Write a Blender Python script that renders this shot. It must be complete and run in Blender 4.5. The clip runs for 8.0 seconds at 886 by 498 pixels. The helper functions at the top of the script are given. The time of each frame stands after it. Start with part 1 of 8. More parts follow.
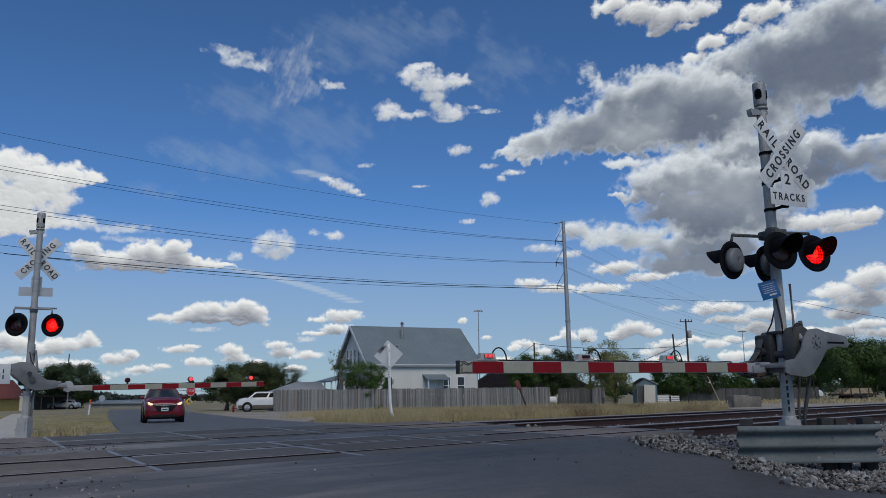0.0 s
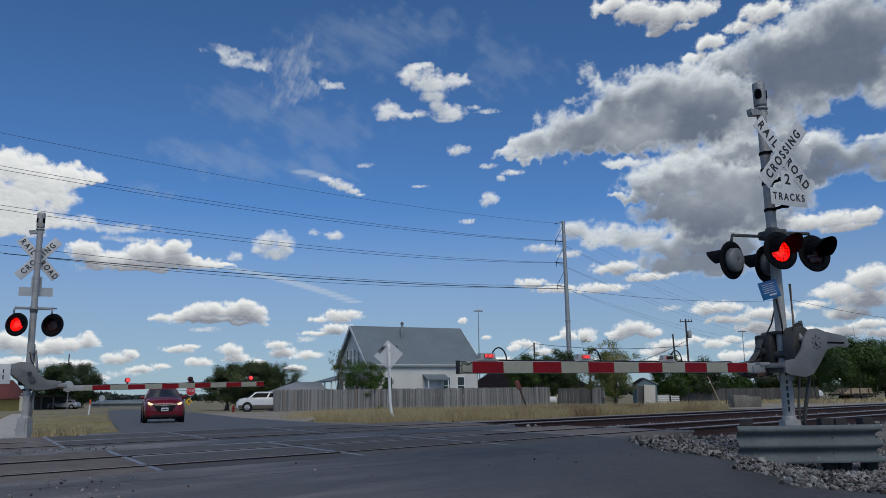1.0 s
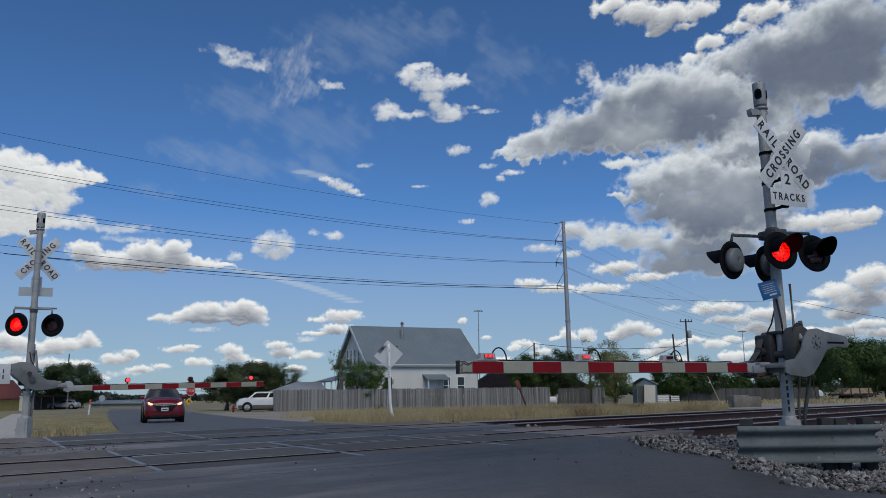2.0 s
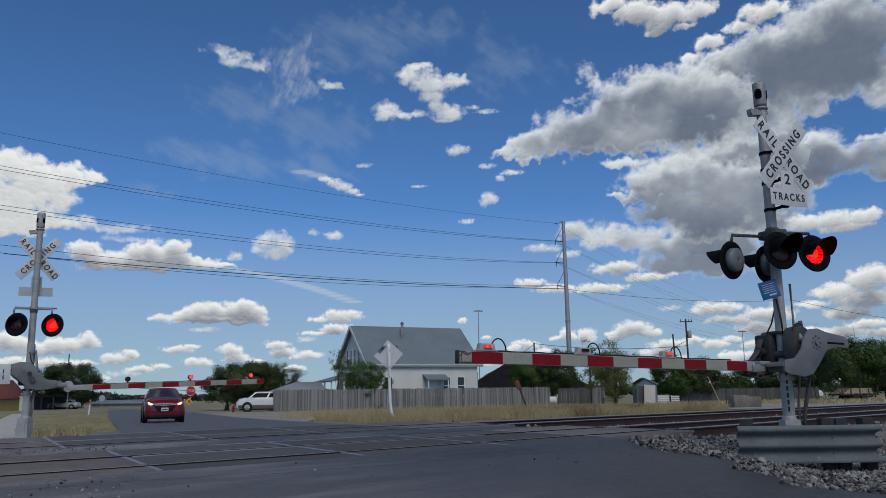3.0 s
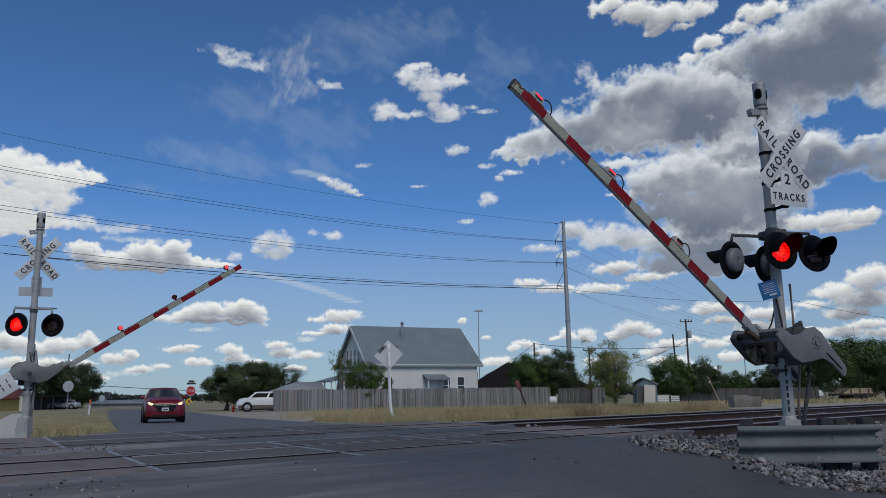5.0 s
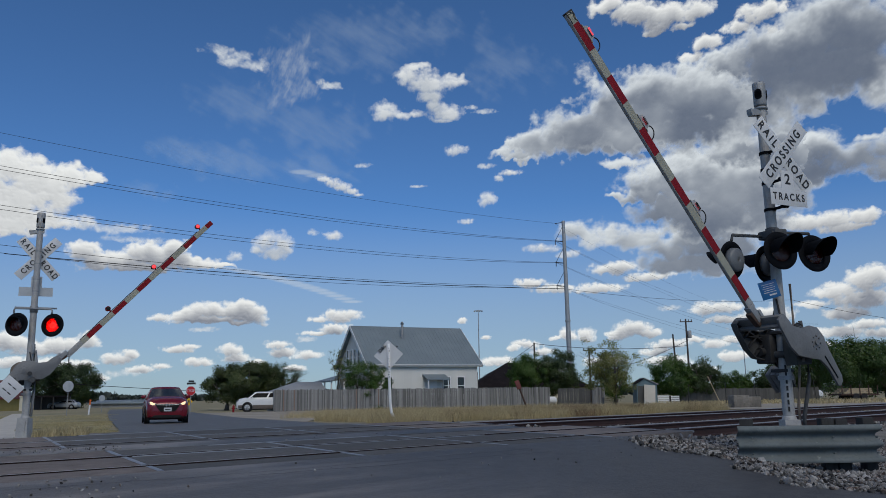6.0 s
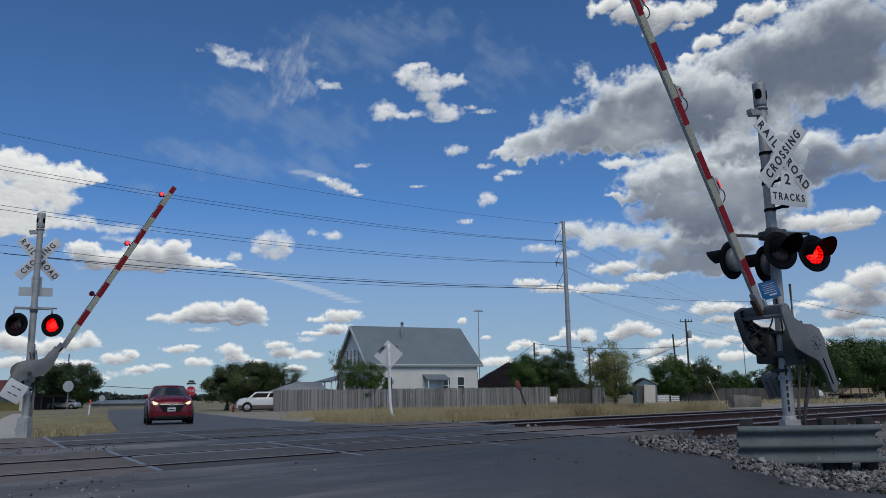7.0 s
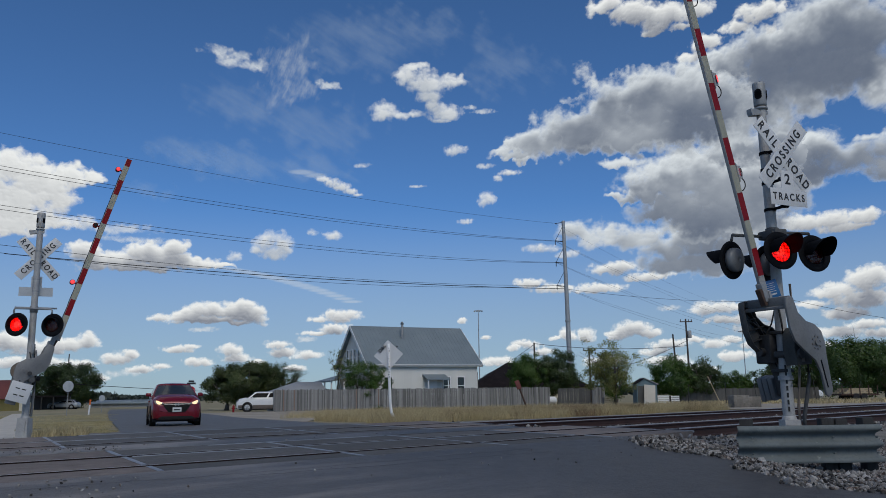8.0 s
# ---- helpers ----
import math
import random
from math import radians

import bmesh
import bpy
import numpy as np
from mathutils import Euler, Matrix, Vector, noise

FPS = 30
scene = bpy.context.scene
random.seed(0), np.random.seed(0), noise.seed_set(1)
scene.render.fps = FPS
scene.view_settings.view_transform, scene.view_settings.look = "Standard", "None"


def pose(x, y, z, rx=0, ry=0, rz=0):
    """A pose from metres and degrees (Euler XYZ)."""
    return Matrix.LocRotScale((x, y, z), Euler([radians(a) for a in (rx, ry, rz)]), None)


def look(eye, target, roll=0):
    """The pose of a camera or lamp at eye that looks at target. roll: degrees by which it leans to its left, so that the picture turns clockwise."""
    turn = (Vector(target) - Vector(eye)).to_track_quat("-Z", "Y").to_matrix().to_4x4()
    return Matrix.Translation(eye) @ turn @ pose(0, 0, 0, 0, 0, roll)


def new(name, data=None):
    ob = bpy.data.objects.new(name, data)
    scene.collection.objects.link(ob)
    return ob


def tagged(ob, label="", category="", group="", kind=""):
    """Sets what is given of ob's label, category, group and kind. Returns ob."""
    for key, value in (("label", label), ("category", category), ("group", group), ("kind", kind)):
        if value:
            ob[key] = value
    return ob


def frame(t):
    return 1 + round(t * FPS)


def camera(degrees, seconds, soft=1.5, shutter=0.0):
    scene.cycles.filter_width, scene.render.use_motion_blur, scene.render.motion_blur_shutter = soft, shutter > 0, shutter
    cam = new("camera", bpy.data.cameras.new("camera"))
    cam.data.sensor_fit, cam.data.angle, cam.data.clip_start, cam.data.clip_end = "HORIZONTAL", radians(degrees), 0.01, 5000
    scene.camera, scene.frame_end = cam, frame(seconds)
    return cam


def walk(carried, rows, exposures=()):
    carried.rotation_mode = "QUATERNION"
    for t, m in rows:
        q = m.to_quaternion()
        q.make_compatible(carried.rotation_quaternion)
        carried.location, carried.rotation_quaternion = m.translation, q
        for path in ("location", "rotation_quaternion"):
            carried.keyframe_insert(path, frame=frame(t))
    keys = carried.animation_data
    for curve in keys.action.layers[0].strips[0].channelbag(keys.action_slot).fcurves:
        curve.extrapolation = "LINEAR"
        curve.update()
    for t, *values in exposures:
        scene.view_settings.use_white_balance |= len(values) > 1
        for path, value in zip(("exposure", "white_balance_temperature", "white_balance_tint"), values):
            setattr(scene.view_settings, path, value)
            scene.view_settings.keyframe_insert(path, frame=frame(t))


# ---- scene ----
cam = camera(58.68, 8.0, soft=0.75)
EYE = (0.0, 0.0, 0.85)
TILT = radians(10.58)
AIM = (0.0, math.cos(TILT), 0.85 + math.sin(TILT))
walk(cam, [(0.0, look(EYE, AIM, -0.83)), (8.0, look(EYE, AIM, -0.83))], exposures=[(0.0, -0.20, 6360, 7), (8.0, -0.20, 6360, 7)])

# ---- daylight: blue sky between clouds, soft sun from the right ----
SUN_AZ, SUN_EL = 165.0, 46.0          # degrees clockwise from +Y, degrees up
world = bpy.data.worlds.new("world")
scene.world = world
world.use_nodes = True
wn, wl = world.node_tree.nodes, world.node_tree.links
sky = wn.new("ShaderNodeTexSky")
sky.sky_type, sky.sun_disc = "NISHITA", False
sky.sun_elevation, sky.sun_rotation = radians(SUN_EL), radians(SUN_AZ)
sky.air_density, sky.dust_density, sky.ozone_density = 0.66, 0.35, 10.0
blue = wn.new("ShaderNodeMix")
blue.data_type, blue.blend_type = "RGBA", "MULTIPLY"
blue.inputs[0].default_value, blue.inputs[7].default_value = 1.0, (0.90, 1.02, 1.03, 1)
wl.new(sky.outputs[0], blue.inputs[6])
wl.new(blue.outputs[2], wn["Background"].inputs[0])
wn["Background"].inputs[1].default_value = 0.124
lamp = bpy.data.lights.new("sun", "SUN")
lamp.energy, lamp.angle, lamp.color = 1.9, radians(35), (1.0, 0.89, 0.74)
sun = new("sun", lamp)
sx, sy = math.sin(radians(SUN_AZ)), math.cos(radians(SUN_AZ))
sun.matrix_world = look((sx * 40, sy * 40, 40 * math.tan(radians(SUN_EL))), (0, 0, 0))


# ---- materials ----
def shade(name, a, b, scale=4.0, rough=0.7, metal=0.0, bump=0.25, fine=60.0, spot=None, spot_at=0.62, spec=0.4, stretch=(1, 1, 1), island=0.0, coords="Object", rand=0.0, mid=0.0):
    """Two tones mixed by noise, finer grain on top, stains of a third tone, and relief."""
    m = bpy.data.materials.new(name)
    m.use_nodes = True
    n, l = m.node_tree.nodes, m.node_tree.links
    p = n["Principled BSDF"]
    tc = n.new("ShaderNodeTexCoord")
    mp = n.new("ShaderNodeMapping")
    mp.inputs["Scale"].default_value = stretch
    l.new(tc.outputs[coords], mp.inputs[0])

    def grain(s, detail, r=0.6):
        t = n.new("ShaderNodeTexNoise")
        t.inputs["Scale"].default_value, t.inputs["Detail"].default_value, t.inputs["Roughness"].default_value = s, detail, r
        l.new(mp.outputs[0], t.inputs["Vector"])
        return t.outputs[0]

    def blend(f, x, y):
        t = n.new("ShaderNodeMix")
        t.data_type = "RGBA"
        if isinstance(f, float):
            t.inputs[0].default_value = f
        else:
            l.new(f, t.inputs[0])
        for i, c in ((6, x), (7, y)):
            if isinstance(c, tuple):
                t.inputs[i].default_value = (*c, 1)
            else:
                l.new(c, t.inputs[i])
        return t.outputs[2]

    def ramp(f, lo, hi):
        t = n.new("ShaderNodeMapRange")
        t.inputs[1].default_value, t.inputs[2].default_value = lo, hi
        l.new(f, t.inputs[0])
        return t.outputs[0]

    big, small = grain(scale, 5), grain(fine, 4)
    col = blend(ramp(big, 0.32, 0.68), a, b)
    dark = tuple(c * 0.72 for c in a)
    if mid:
        col = blend(ramp(grain(mid, 6, 0.7), 0.35, 0.75), col, tuple(c * 0.62 for c in a))
    col = blend(ramp(small, 0.5, 0.95), col, dark)
    if spot:
        col = blend(ramp(grain(scale * 2.3, 6, 0.7), spot_at, spot_at + 0.12), col, spot)
    if rand or island:
        src = n.new("ShaderNodeObjectInfo").outputs["Random"] if rand else n.new("ShaderNodeNewGeometry").outputs["Random Per Island"]
        t = n.new("ShaderNodeHueSaturation")
        k = rand or island
        t.inputs["Saturation"].default_value = 1.0
        l.new(ramp(src, 0.0, 1.0), t.inputs["Fac"])
        t.inputs["Fac"].default_value = 1.0
        t.inputs["Value"].default_value = 1.0 - k
        l.new(col, t.inputs["Color"])
        col = t.outputs[0]
    l.new(col, p.inputs["Base Color"])
    rr = n.new("ShaderNodeMapRange")
    rr.inputs[3].default_value, rr.inputs[4].default_value = max(0.05, rough - 0.12), min(1.0, rough + 0.12)
    l.new(big, rr.inputs[0])
    l.new(rr.outputs[0], p.inputs["Roughness"])
    p.inputs["Metallic"].default_value = metal
    p.inputs["Specular IOR Level"].default_value = spec
    if bump:
        bp = n.new("ShaderNodeBump")
        bp.inputs["Strength"].default_value, bp.inputs["Distance"].default_value = bump, 0.6 / fine
        l.new(small, bp.inputs["Height"])
        l.new(bp.outputs[0], p.inputs["Normal"])
    return m


def glow(name, color, strength, dots=0.0):
    """A light source; dots: how many light points to the metre shine brighter than what lies between them."""
    m = bpy.data.materials.new(name)
    m.use_nodes = True
    n, l = m.node_tree.nodes, m.node_tree.links
    p = n["Principled BSDF"]
    p.inputs["Base Color"].default_value = (*[0.5 * c for c in color], 1)
    p.inputs["Emission Color"].default_value, p.inputs["Emission Strength"].default_value = (*color, 1), strength
    if dots:
        tc, vo, mr = n.new("ShaderNodeTexCoord"), n.new("ShaderNodeTexVoronoi"), n.new("ShaderNodeMapRange")
        vo.inputs["Scale"].default_value, vo.inputs["Randomness"].default_value = dots, 0.35
        l.new(tc.outputs["Object"], vo.inputs["Vector"])
        mr.inputs[1].default_value, mr.inputs[2].default_value, mr.inputs[3].default_value, mr.inputs[4].default_value = 0.15, 0.55, strength * 2.3, strength * 0.28
        l.new(vo.outputs["Distance"], mr.inputs[0])
        l.new(mr.outputs[0], p.inputs["Emission Strength"])
    return m


def tinted_lens(name, tint, gloss=0.06):
    """A coloured moulded lens: clear tint with a thin dimpled gloss."""
    m = bpy.data.materials.new(name)
    m.use_nodes = True
    n, l = m.node_tree.nodes, m.node_tree.links
    n.remove(n["Principled BSDF"])
    tr, gl, mx, vo, bp = (n.new("ShaderNode" + k) for k in ("BsdfTransparent", "BsdfGlossy", "MixShader", "TexVoronoi", "Bump"))
    tc = n.new("ShaderNodeTexCoord")
    vo.inputs["Scale"].default_value = 70
    l.new(tc.outputs["Object"], vo.inputs["Vector"])
    l.new(vo.outputs[0], bp.inputs["Height"])
    bp.inputs["Strength"].default_value, bp.inputs["Distance"].default_value = 0.5, 0.01
    l.new(bp.outputs[0], gl.inputs["Normal"])
    tr.inputs[0].default_value, gl.inputs["Roughness"].default_value = (*tint, 1), 0.25
    mx.inputs[0].default_value = gloss
    l.new(tr.outputs[0], mx.inputs[1])
    l.new(gl.outputs[0], mx.inputs[2])
    l.new(mx.outputs[0], n["Material Output"].inputs[0])
    return m


def foliage(name, a, b):
    """Thin leaves that let some light through, each of a slightly different green."""
    m = bpy.data.materials.new(name)
    m.use_nodes = True
    n, l = m.node_tree.nodes, m.node_tree.links
    n.remove(n["Principled BSDF"])
    geo, mix, df, tl, gl, ms, mg = (n.new("ShaderNode" + k) for k in ("NewGeometry", "Mix", "BsdfDiffuse", "BsdfTranslucent", "BsdfGlossy", "MixShader", "MixShader"))
    mix.data_type = "RGBA"
    mix.inputs[6].default_value, mix.inputs[7].default_value = (*a, 1), (*b, 1)
    l.new(geo.outputs["Random Per Island"], mix.inputs[0])
    tc, nz, mr, mk = (n.new("ShaderNode" + k) for k in ("TexCoord", "TexNoise", "MapRange", "Mix"))
    nz.inputs["Scale"].default_value = 0.7
    l.new(tc.outputs["Object"], nz.inputs["Vector"])
    mr.inputs[1].default_value, mr.inputs[2].default_value = 0.35, 0.65
    l.new(nz.outputs[0], mr.inputs[0])
    mk.data_type = "RGBA"
    mk.inputs[7].default_value = (a[0] * 0.8, a[1] * 0.75, a[2] * 0.8, 1)
    l.new(mr.outputs[0], mk.inputs[0])
    l.new(mix.outputs[2], mk.inputs[6])
    for s in (df, tl):
        l.new(mk.outputs[2], s.inputs[0])
    gl.inputs["Roughness"].default_value = 0.5
    ms.inputs[0].default_value, mg.inputs[0].default_value = 0.35, 0.04
    l.new(df.outputs[0], ms.inputs[1])
    l.new(tl.outputs[0], ms.inputs[2])
    l.new(ms.outputs[0], mg.inputs[1])
    l.new(gl.outputs[0], mg.inputs[2])
    l.new(mg.outputs[0], n["Material Output"].inputs[0])
    return m


M = dict(
    asphalt=shade("asphalt", (0.054, 0.053, 0.053), (0.088, 0.087, 0.086), 0.3, 0.55, bump=0.6, fine=28, spot=(0.055, 0.055, 0.057), spot_at=0.60, mid=5.0),
    sheen_asphalt=shade("sheen_pale_asphalt", (0.105, 0.103, 0.10), (0.155, 0.151, 0.146), 0.25, 0.6, bump=0.4, fine=30, spot=(0.11, 0.108, 0.105), spot_at=0.58, mid=2.0),
    dirt=shade("dirt", (0.20, 0.185, 0.165), (0.30, 0.28, 0.255), 0.35, 0.95, bump=0.8, fine=22, mid=3.5, spot=(0.10, 0.10, 0.07), spot_at=0.55),
    field=shade("field", (0.21, 0.185, 0.10), (0.30, 0.26, 0.16), 0.12, 0.95, bump=0.6, fine=9, spot=(0.09, 0.10, 0.05), spot_at=0.56),
    sand=shade("sand", (0.36, 0.32, 0.26), (0.27, 0.24, 0.19), 0.3, 0.95, bump=0.5, fine=18, spot=(0.20, 0.18, 0.13)),
    crack=shade("tar_filled_crack", (0.018, 0.018, 0.019), (0.03, 0.03, 0.03), 3.0, 0.8, bump=0.2),
    concrete=shade("concrete", (0.44, 0.41, 0.36), (0.54, 0.51, 0.45), 0.6, 0.9, bump=0.35, fine=30, spot=(0.17, 0.165, 0.16)),
    block=shade("weathered_concrete_block", (0.17, 0.155, 0.135), (0.26, 0.24, 0.21), 1.2, 0.95, bump=0.6, fine=12, spot=(0.10, 0.09, 0.08), mid=3.0),
    panel=shade("crossing_panel", (0.095, 0.092, 0.089), (0.145, 0.14, 0.134), 0.5, 0.82, bump=0.5, fine=40, spot=(0.06, 0.058, 0.056), rand=0.3, mid=4.0),
    panel_edge=shade("panel_edge_steel", (0.22, 0.235, 0.26), (0.33, 0.345, 0.375), 2.0, 0.5, 0.5, bump=0.2),
    rail_side=shade("rusty_rail", (0.026, 0.013, 0.013), (0.042, 0.021, 0.020), 3.0, 0.9, bump=0.4, spot=(0.05, 0.03, 0.025)),
    rail_top=shade("worn_rail_head", (0.36, 0.35, 0.34), (0.27, 0.26, 0.25), 3.0, 0.4, 0.6, bump=0.1),
    rail_shade=shade("shade_dark_rail_side", (0.014, 0.010, 0.010), (0.024, 0.017, 0.016), 3.0, 0.95, bump=0.3, spec=0.05),
    rail_dull=shade("angle_dulled_rail_head", (0.24, 0.235, 0.23), (0.33, 0.325, 0.32), 3.0, 0.5, 0.3, bump=0.1),
    panel_dusty=shade("dusty_crossing_panel", (0.185, 0.155, 0.14), (0.27, 0.235, 0.212), 0.6, 0.9, bump=0.5, fine=40, spot=(0.11, 0.10, 0.092), rand=0.25, mid=3.0),
    gravel=shade("gravel_stone", (0.235, 0.23, 0.225), (0.46, 0.445, 0.425), 2.6, 0.92, bump=0.4, fine=40, spot=(0.15, 0.105, 0.085), spot_at=0.52, island=1.0),
    galv=shade("galvanised_steel", (0.30, 0.30, 0.30), (0.39, 0.39, 0.385), 5.0, 0.6, 0.12, bump=0.12, fine=30, spot=(0.30, 0.30, 0.31)),
    galv_dark=shade("weathered_galvanised_steel", (0.24, 0.25, 0.26), (0.32, 0.33, 0.34), 5.0, 0.6, 0.35, bump=0.15, fine=30, spot=(0.17, 0.16, 0.16)),
    beam=shade("corrugated_barrier_steel", (0.10, 0.118, 0.12), (0.145, 0.165, 0.168), 2.0, 0.8, 0.05, bump=0.1, fine=20, spot=(0.26, 0.28, 0.28)),
    cast=shade("cast_aluminium", (0.15, 0.154, 0.158), (0.205, 0.209, 0.213), 3.0, 0.6, 0.25, bump=0.25, fine=35, spot=(0.14, 0.14, 0.14)),
    cast_dark=shade("dark_iron_casting", (0.022, 0.023, 0.026), (0.042, 0.043, 0.046), 4.0, 0.65, 0.2, bump=0.3, fine=25),
    cast_deep_grey=shade("deep_grey_cast_iron", (0.055, 0.057, 0.06), (0.085, 0.088, 0.09), 4.0, 0.7, 0.2, bump=0.3, fine=25, spot=(0.13, 0.13, 0.13)),
    housing=shade("weathered_grey_green_housing", (0.045, 0.047, 0.046), (0.075, 0.077, 0.073), 4.0, 0.7, 0.1, bump=0.3, fine=25, spot=(0.07, 0.06, 0.05)),
    rust=shade("rusted_steel", (0.085, 0.05, 0.036), (0.055, 0.038, 0.031), 9.0, 0.9, bump=0.5, fine=40),
    rust_cover=shade("weathered_brown_cover", (0.15, 0.125, 0.105), (0.20, 0.17, 0.145), 5.0, 0.8, bump=0.3, fine=25, spot=(0.11, 0.08, 0.065)),
    black=shade("black_painted_metal", (0.006, 0.007, 0.009), (0.011, 0.012, 0.015), 4.0, 0.6, bump=0.08, fine=25, spec=0.03),
    bowl=shade("grey_lamp_bowl", (0.13, 0.14, 0.15), (0.18, 0.19, 0.20), 4.0, 0.5, 0.2, bump=0.1),
    sign_white=shade("white_sign_sheeting", (0.52, 0.53, 0.54), (0.61, 0.62, 0.63), 2.0, 0.5, bump=0.04, fine=80, spot=(0.5, 0.5, 0.5), spot_at=0.66),
    sign_back=shade("bare_aluminium_sign_back", (0.36, 0.38, 0.40), (0.44, 0.46, 0.48), 3.0, 0.5, 0.3, bump=0.06),
    sign_black=shade("black_sign_ink", (0.012, 0.012, 0.013), (0.02, 0.02, 0.02), 6.0, 0.5, bump=0.0),
    sign_blue=shade("blue_sign_sheeting", (0.015, 0.11, 0.28), (0.02, 0.14, 0.34), 4.0, 0.45, bump=0.03),
    red=shade("red_reflective_stripe", (0.22, 0.005, 0.01), (0.17, 0.004, 0.008), 3.0, 0.5, bump=0.05, fine=70, spot=(0.2, 0.015, 0.015), spec=0.2),
    white=shade("white_reflective_stripe", (0.27, 0.265, 0.205), (0.34, 0.335, 0.27), 3.0, 0.45, bump=0.05, fine=70, spot=(0.26, 0.26, 0.23)),
    rubber=shade("black_cable_rubber", (0.008, 0.008, 0.009), (0.013, 0.013, 0.013), 9.0, 0.7, bump=0.1),
    timber=shade("weathered_timber_post", (0.022, 0.023, 0.024), (0.04, 0.039, 0.038), 3.0, 0.9, bump=0.4, stretch=(1, 1, 0.2)),
    paint_red=shade("dark_red_car_paint", (0.13, 0.003, 0.012), (0.155, 0.004, 0.015), 1.0, 0.25, 0.1, bump=0.0, spec=0.6),
    paint_white=shade("white_car_paint", (0.66, 0.67, 0.68), (0.6, 0.61, 0.62), 1.0, 0.3, bump=0.0, spec=0.6),
    paint_grey=shade("dark_grey_car_paint", (0.07, 0.075, 0.08), (0.05, 0.055, 0.06), 1.0, 0.3, 0.3, bump=0.0, spec=0.6),
    paint_silver=shade("silver_car_paint", (0.36, 0.37, 0.38), (0.3, 0.31, 0.32), 1.0, 0.3, 0.5, bump=0.0),
    glass=shade("dark_window_glass", (0.02, 0.024, 0.028), (0.03, 0.034, 0.038), 1.0, 0.08, bump=0.0, spec=0.5),
    glass_dark=shade("black_tinted_glass", (0.005, 0.006, 0.007), (0.008, 0.009, 0.010), 1.0, 0.25, bump=0.0, spec=0.03),
    plastic=shade("black_trim_plastic", (0.008, 0.008, 0.009), (0.014, 0.014, 0.014), 5.0, 0.7, bump=0.1, spec=0.15),
    tyre=shade("tyre_rubber", (0.014, 0.014, 0.015), (0.022, 0.022, 0.022), 8.0, 0.85, bump=0.3),
    chrome=shade("bright_chrome", (0.6, 0.61, 0.62), (0.55, 0.56, 0.57), 3.0, 0.2, 0.9, bump=0.0),
    rim=shade("dull_alloy_rim", (0.34, 0.35, 0.36), (0.42, 0.43, 0.44), 3.0, 0.35, 0.6, bump=0.0),
    lamp_glass=shade("clear_headlight_cover", (0.20, 0.19, 0.18), (0.30, 0.28, 0.26), 9.0, 0.12, 0.3, bump=0.0, spec=0.6),
    cladding=shade("dark_brown_body_cladding", (0.10, 0.085, 0.075), (0.13, 0.11, 0.10), 2.0, 0.6, bump=0.05),
    headlight=glow("headlight_beam", (1.0, 0.64, 0.38), 1.35),
    siding=shade("white_lap_siding", (0.58, 0.58, 0.55), (0.66, 0.66, 0.63), 0.6, 0.75, bump=0.1, fine=20, spot=(0.48, 0.48, 0.45)),
    trim=shade("white_painted_trim", (0.70, 0.70, 0.70), (0.78, 0.78, 0.78), 2.0, 0.6, bump=0.05),
    metal_roof=shade("grey_metal_roofing", (0.160, 0.195, 0.215), (0.205, 0.245, 0.265), 0.5, 0.6, 0.1, bump=0.1, fine=12, spot=(0.17, 0.18, 0.19)),
    shingle=shade("dark_brown_shingle", (0.015, 0.013, 0.014), (0.026, 0.022, 0.023), 1.0, 0.95, bump=0.5, fine=8, spec=0.05),
    red_roof=shade("red_brown_roofing", (0.18, 0.055, 0.05), (0.14, 0.045, 0.04), 0.6, 0.8, bump=0.2, fine=8),
    yellow_wall=shade("yellow_stucco", (0.42, 0.33, 0.11), (0.36, 0.28, 0.09), 0.8, 0.85, bump=0.2),
    cream=shade("cream_masonry", (0.58, 0.54, 0.42), (0.5, 0.46, 0.36), 0.8, 0.85, bump=0.2),
    board=shade("weathered_grey_fence_board", (0.215, 0.212, 0.205), (0.345, 0.34, 0.33), 1.4, 0.92, bump=0.4, fine=26, stretch=(1, 1, 0.12), spot=(0.15, 0.135, 0.12), spot_at=0.55, rand=0.62),
    rust_board=shade("red_brown_fence_board", (0.19, 0.13, 0.105), (0.24, 0.17, 0.14), 1.4, 0.92, bump=0.4, fine=26, stretch=(1, 1, 0.12)),
    dark_board=shade("dark_grey_fence_board", (0.09, 0.09, 0.09), (0.13, 0.13, 0.125), 1.4, 0.92, bump=0.4, stretch=(1, 1, 0.15), rand=0.3),
    shed_blue=shade("blue_grey_shed_wall", (0.11, 0.17, 0.20), (0.14, 0.2, 0.23), 1.0, 0.8, bump=0.2, stretch=(1, 1, 0.2)),
    grey_wall=shade("grey_sheet_metal", (0.28, 0.29, 0.30), (0.34, 0.35, 0.36), 0.7, 0.6, 0.2, bump=0.1),
    pole_steel=shade("dull_steel_pole", (0.30, 0.32, 0.34), (0.36, 0.38, 0.40), 0.8, 0.6, 0.3, bump=0.05),
    pole_wood=shade("dark_wooden_pole", (0.06, 0.05, 0.045), (0.09, 0.075, 0.065), 1.0, 0.9, bump=0.3, stretch=(1, 1, 0.1)),
    bark=shade("grey_brown_bark", (0.10, 0.085, 0.07), (0.15, 0.13, 0.11), 2.0, 0.95, bump=0.6, fine=14, stretch=(1, 1, 0.3)),
    leaf_dark=foliage("dark_green_leaves", (0.031, 0.062, 0.012), (0.070, 0.108, 0.021)),
    leaf_oak=foliage("grey_green_oak_leaves", (0.056, 0.084, 0.020), (0.105, 0.135, 0.034)),
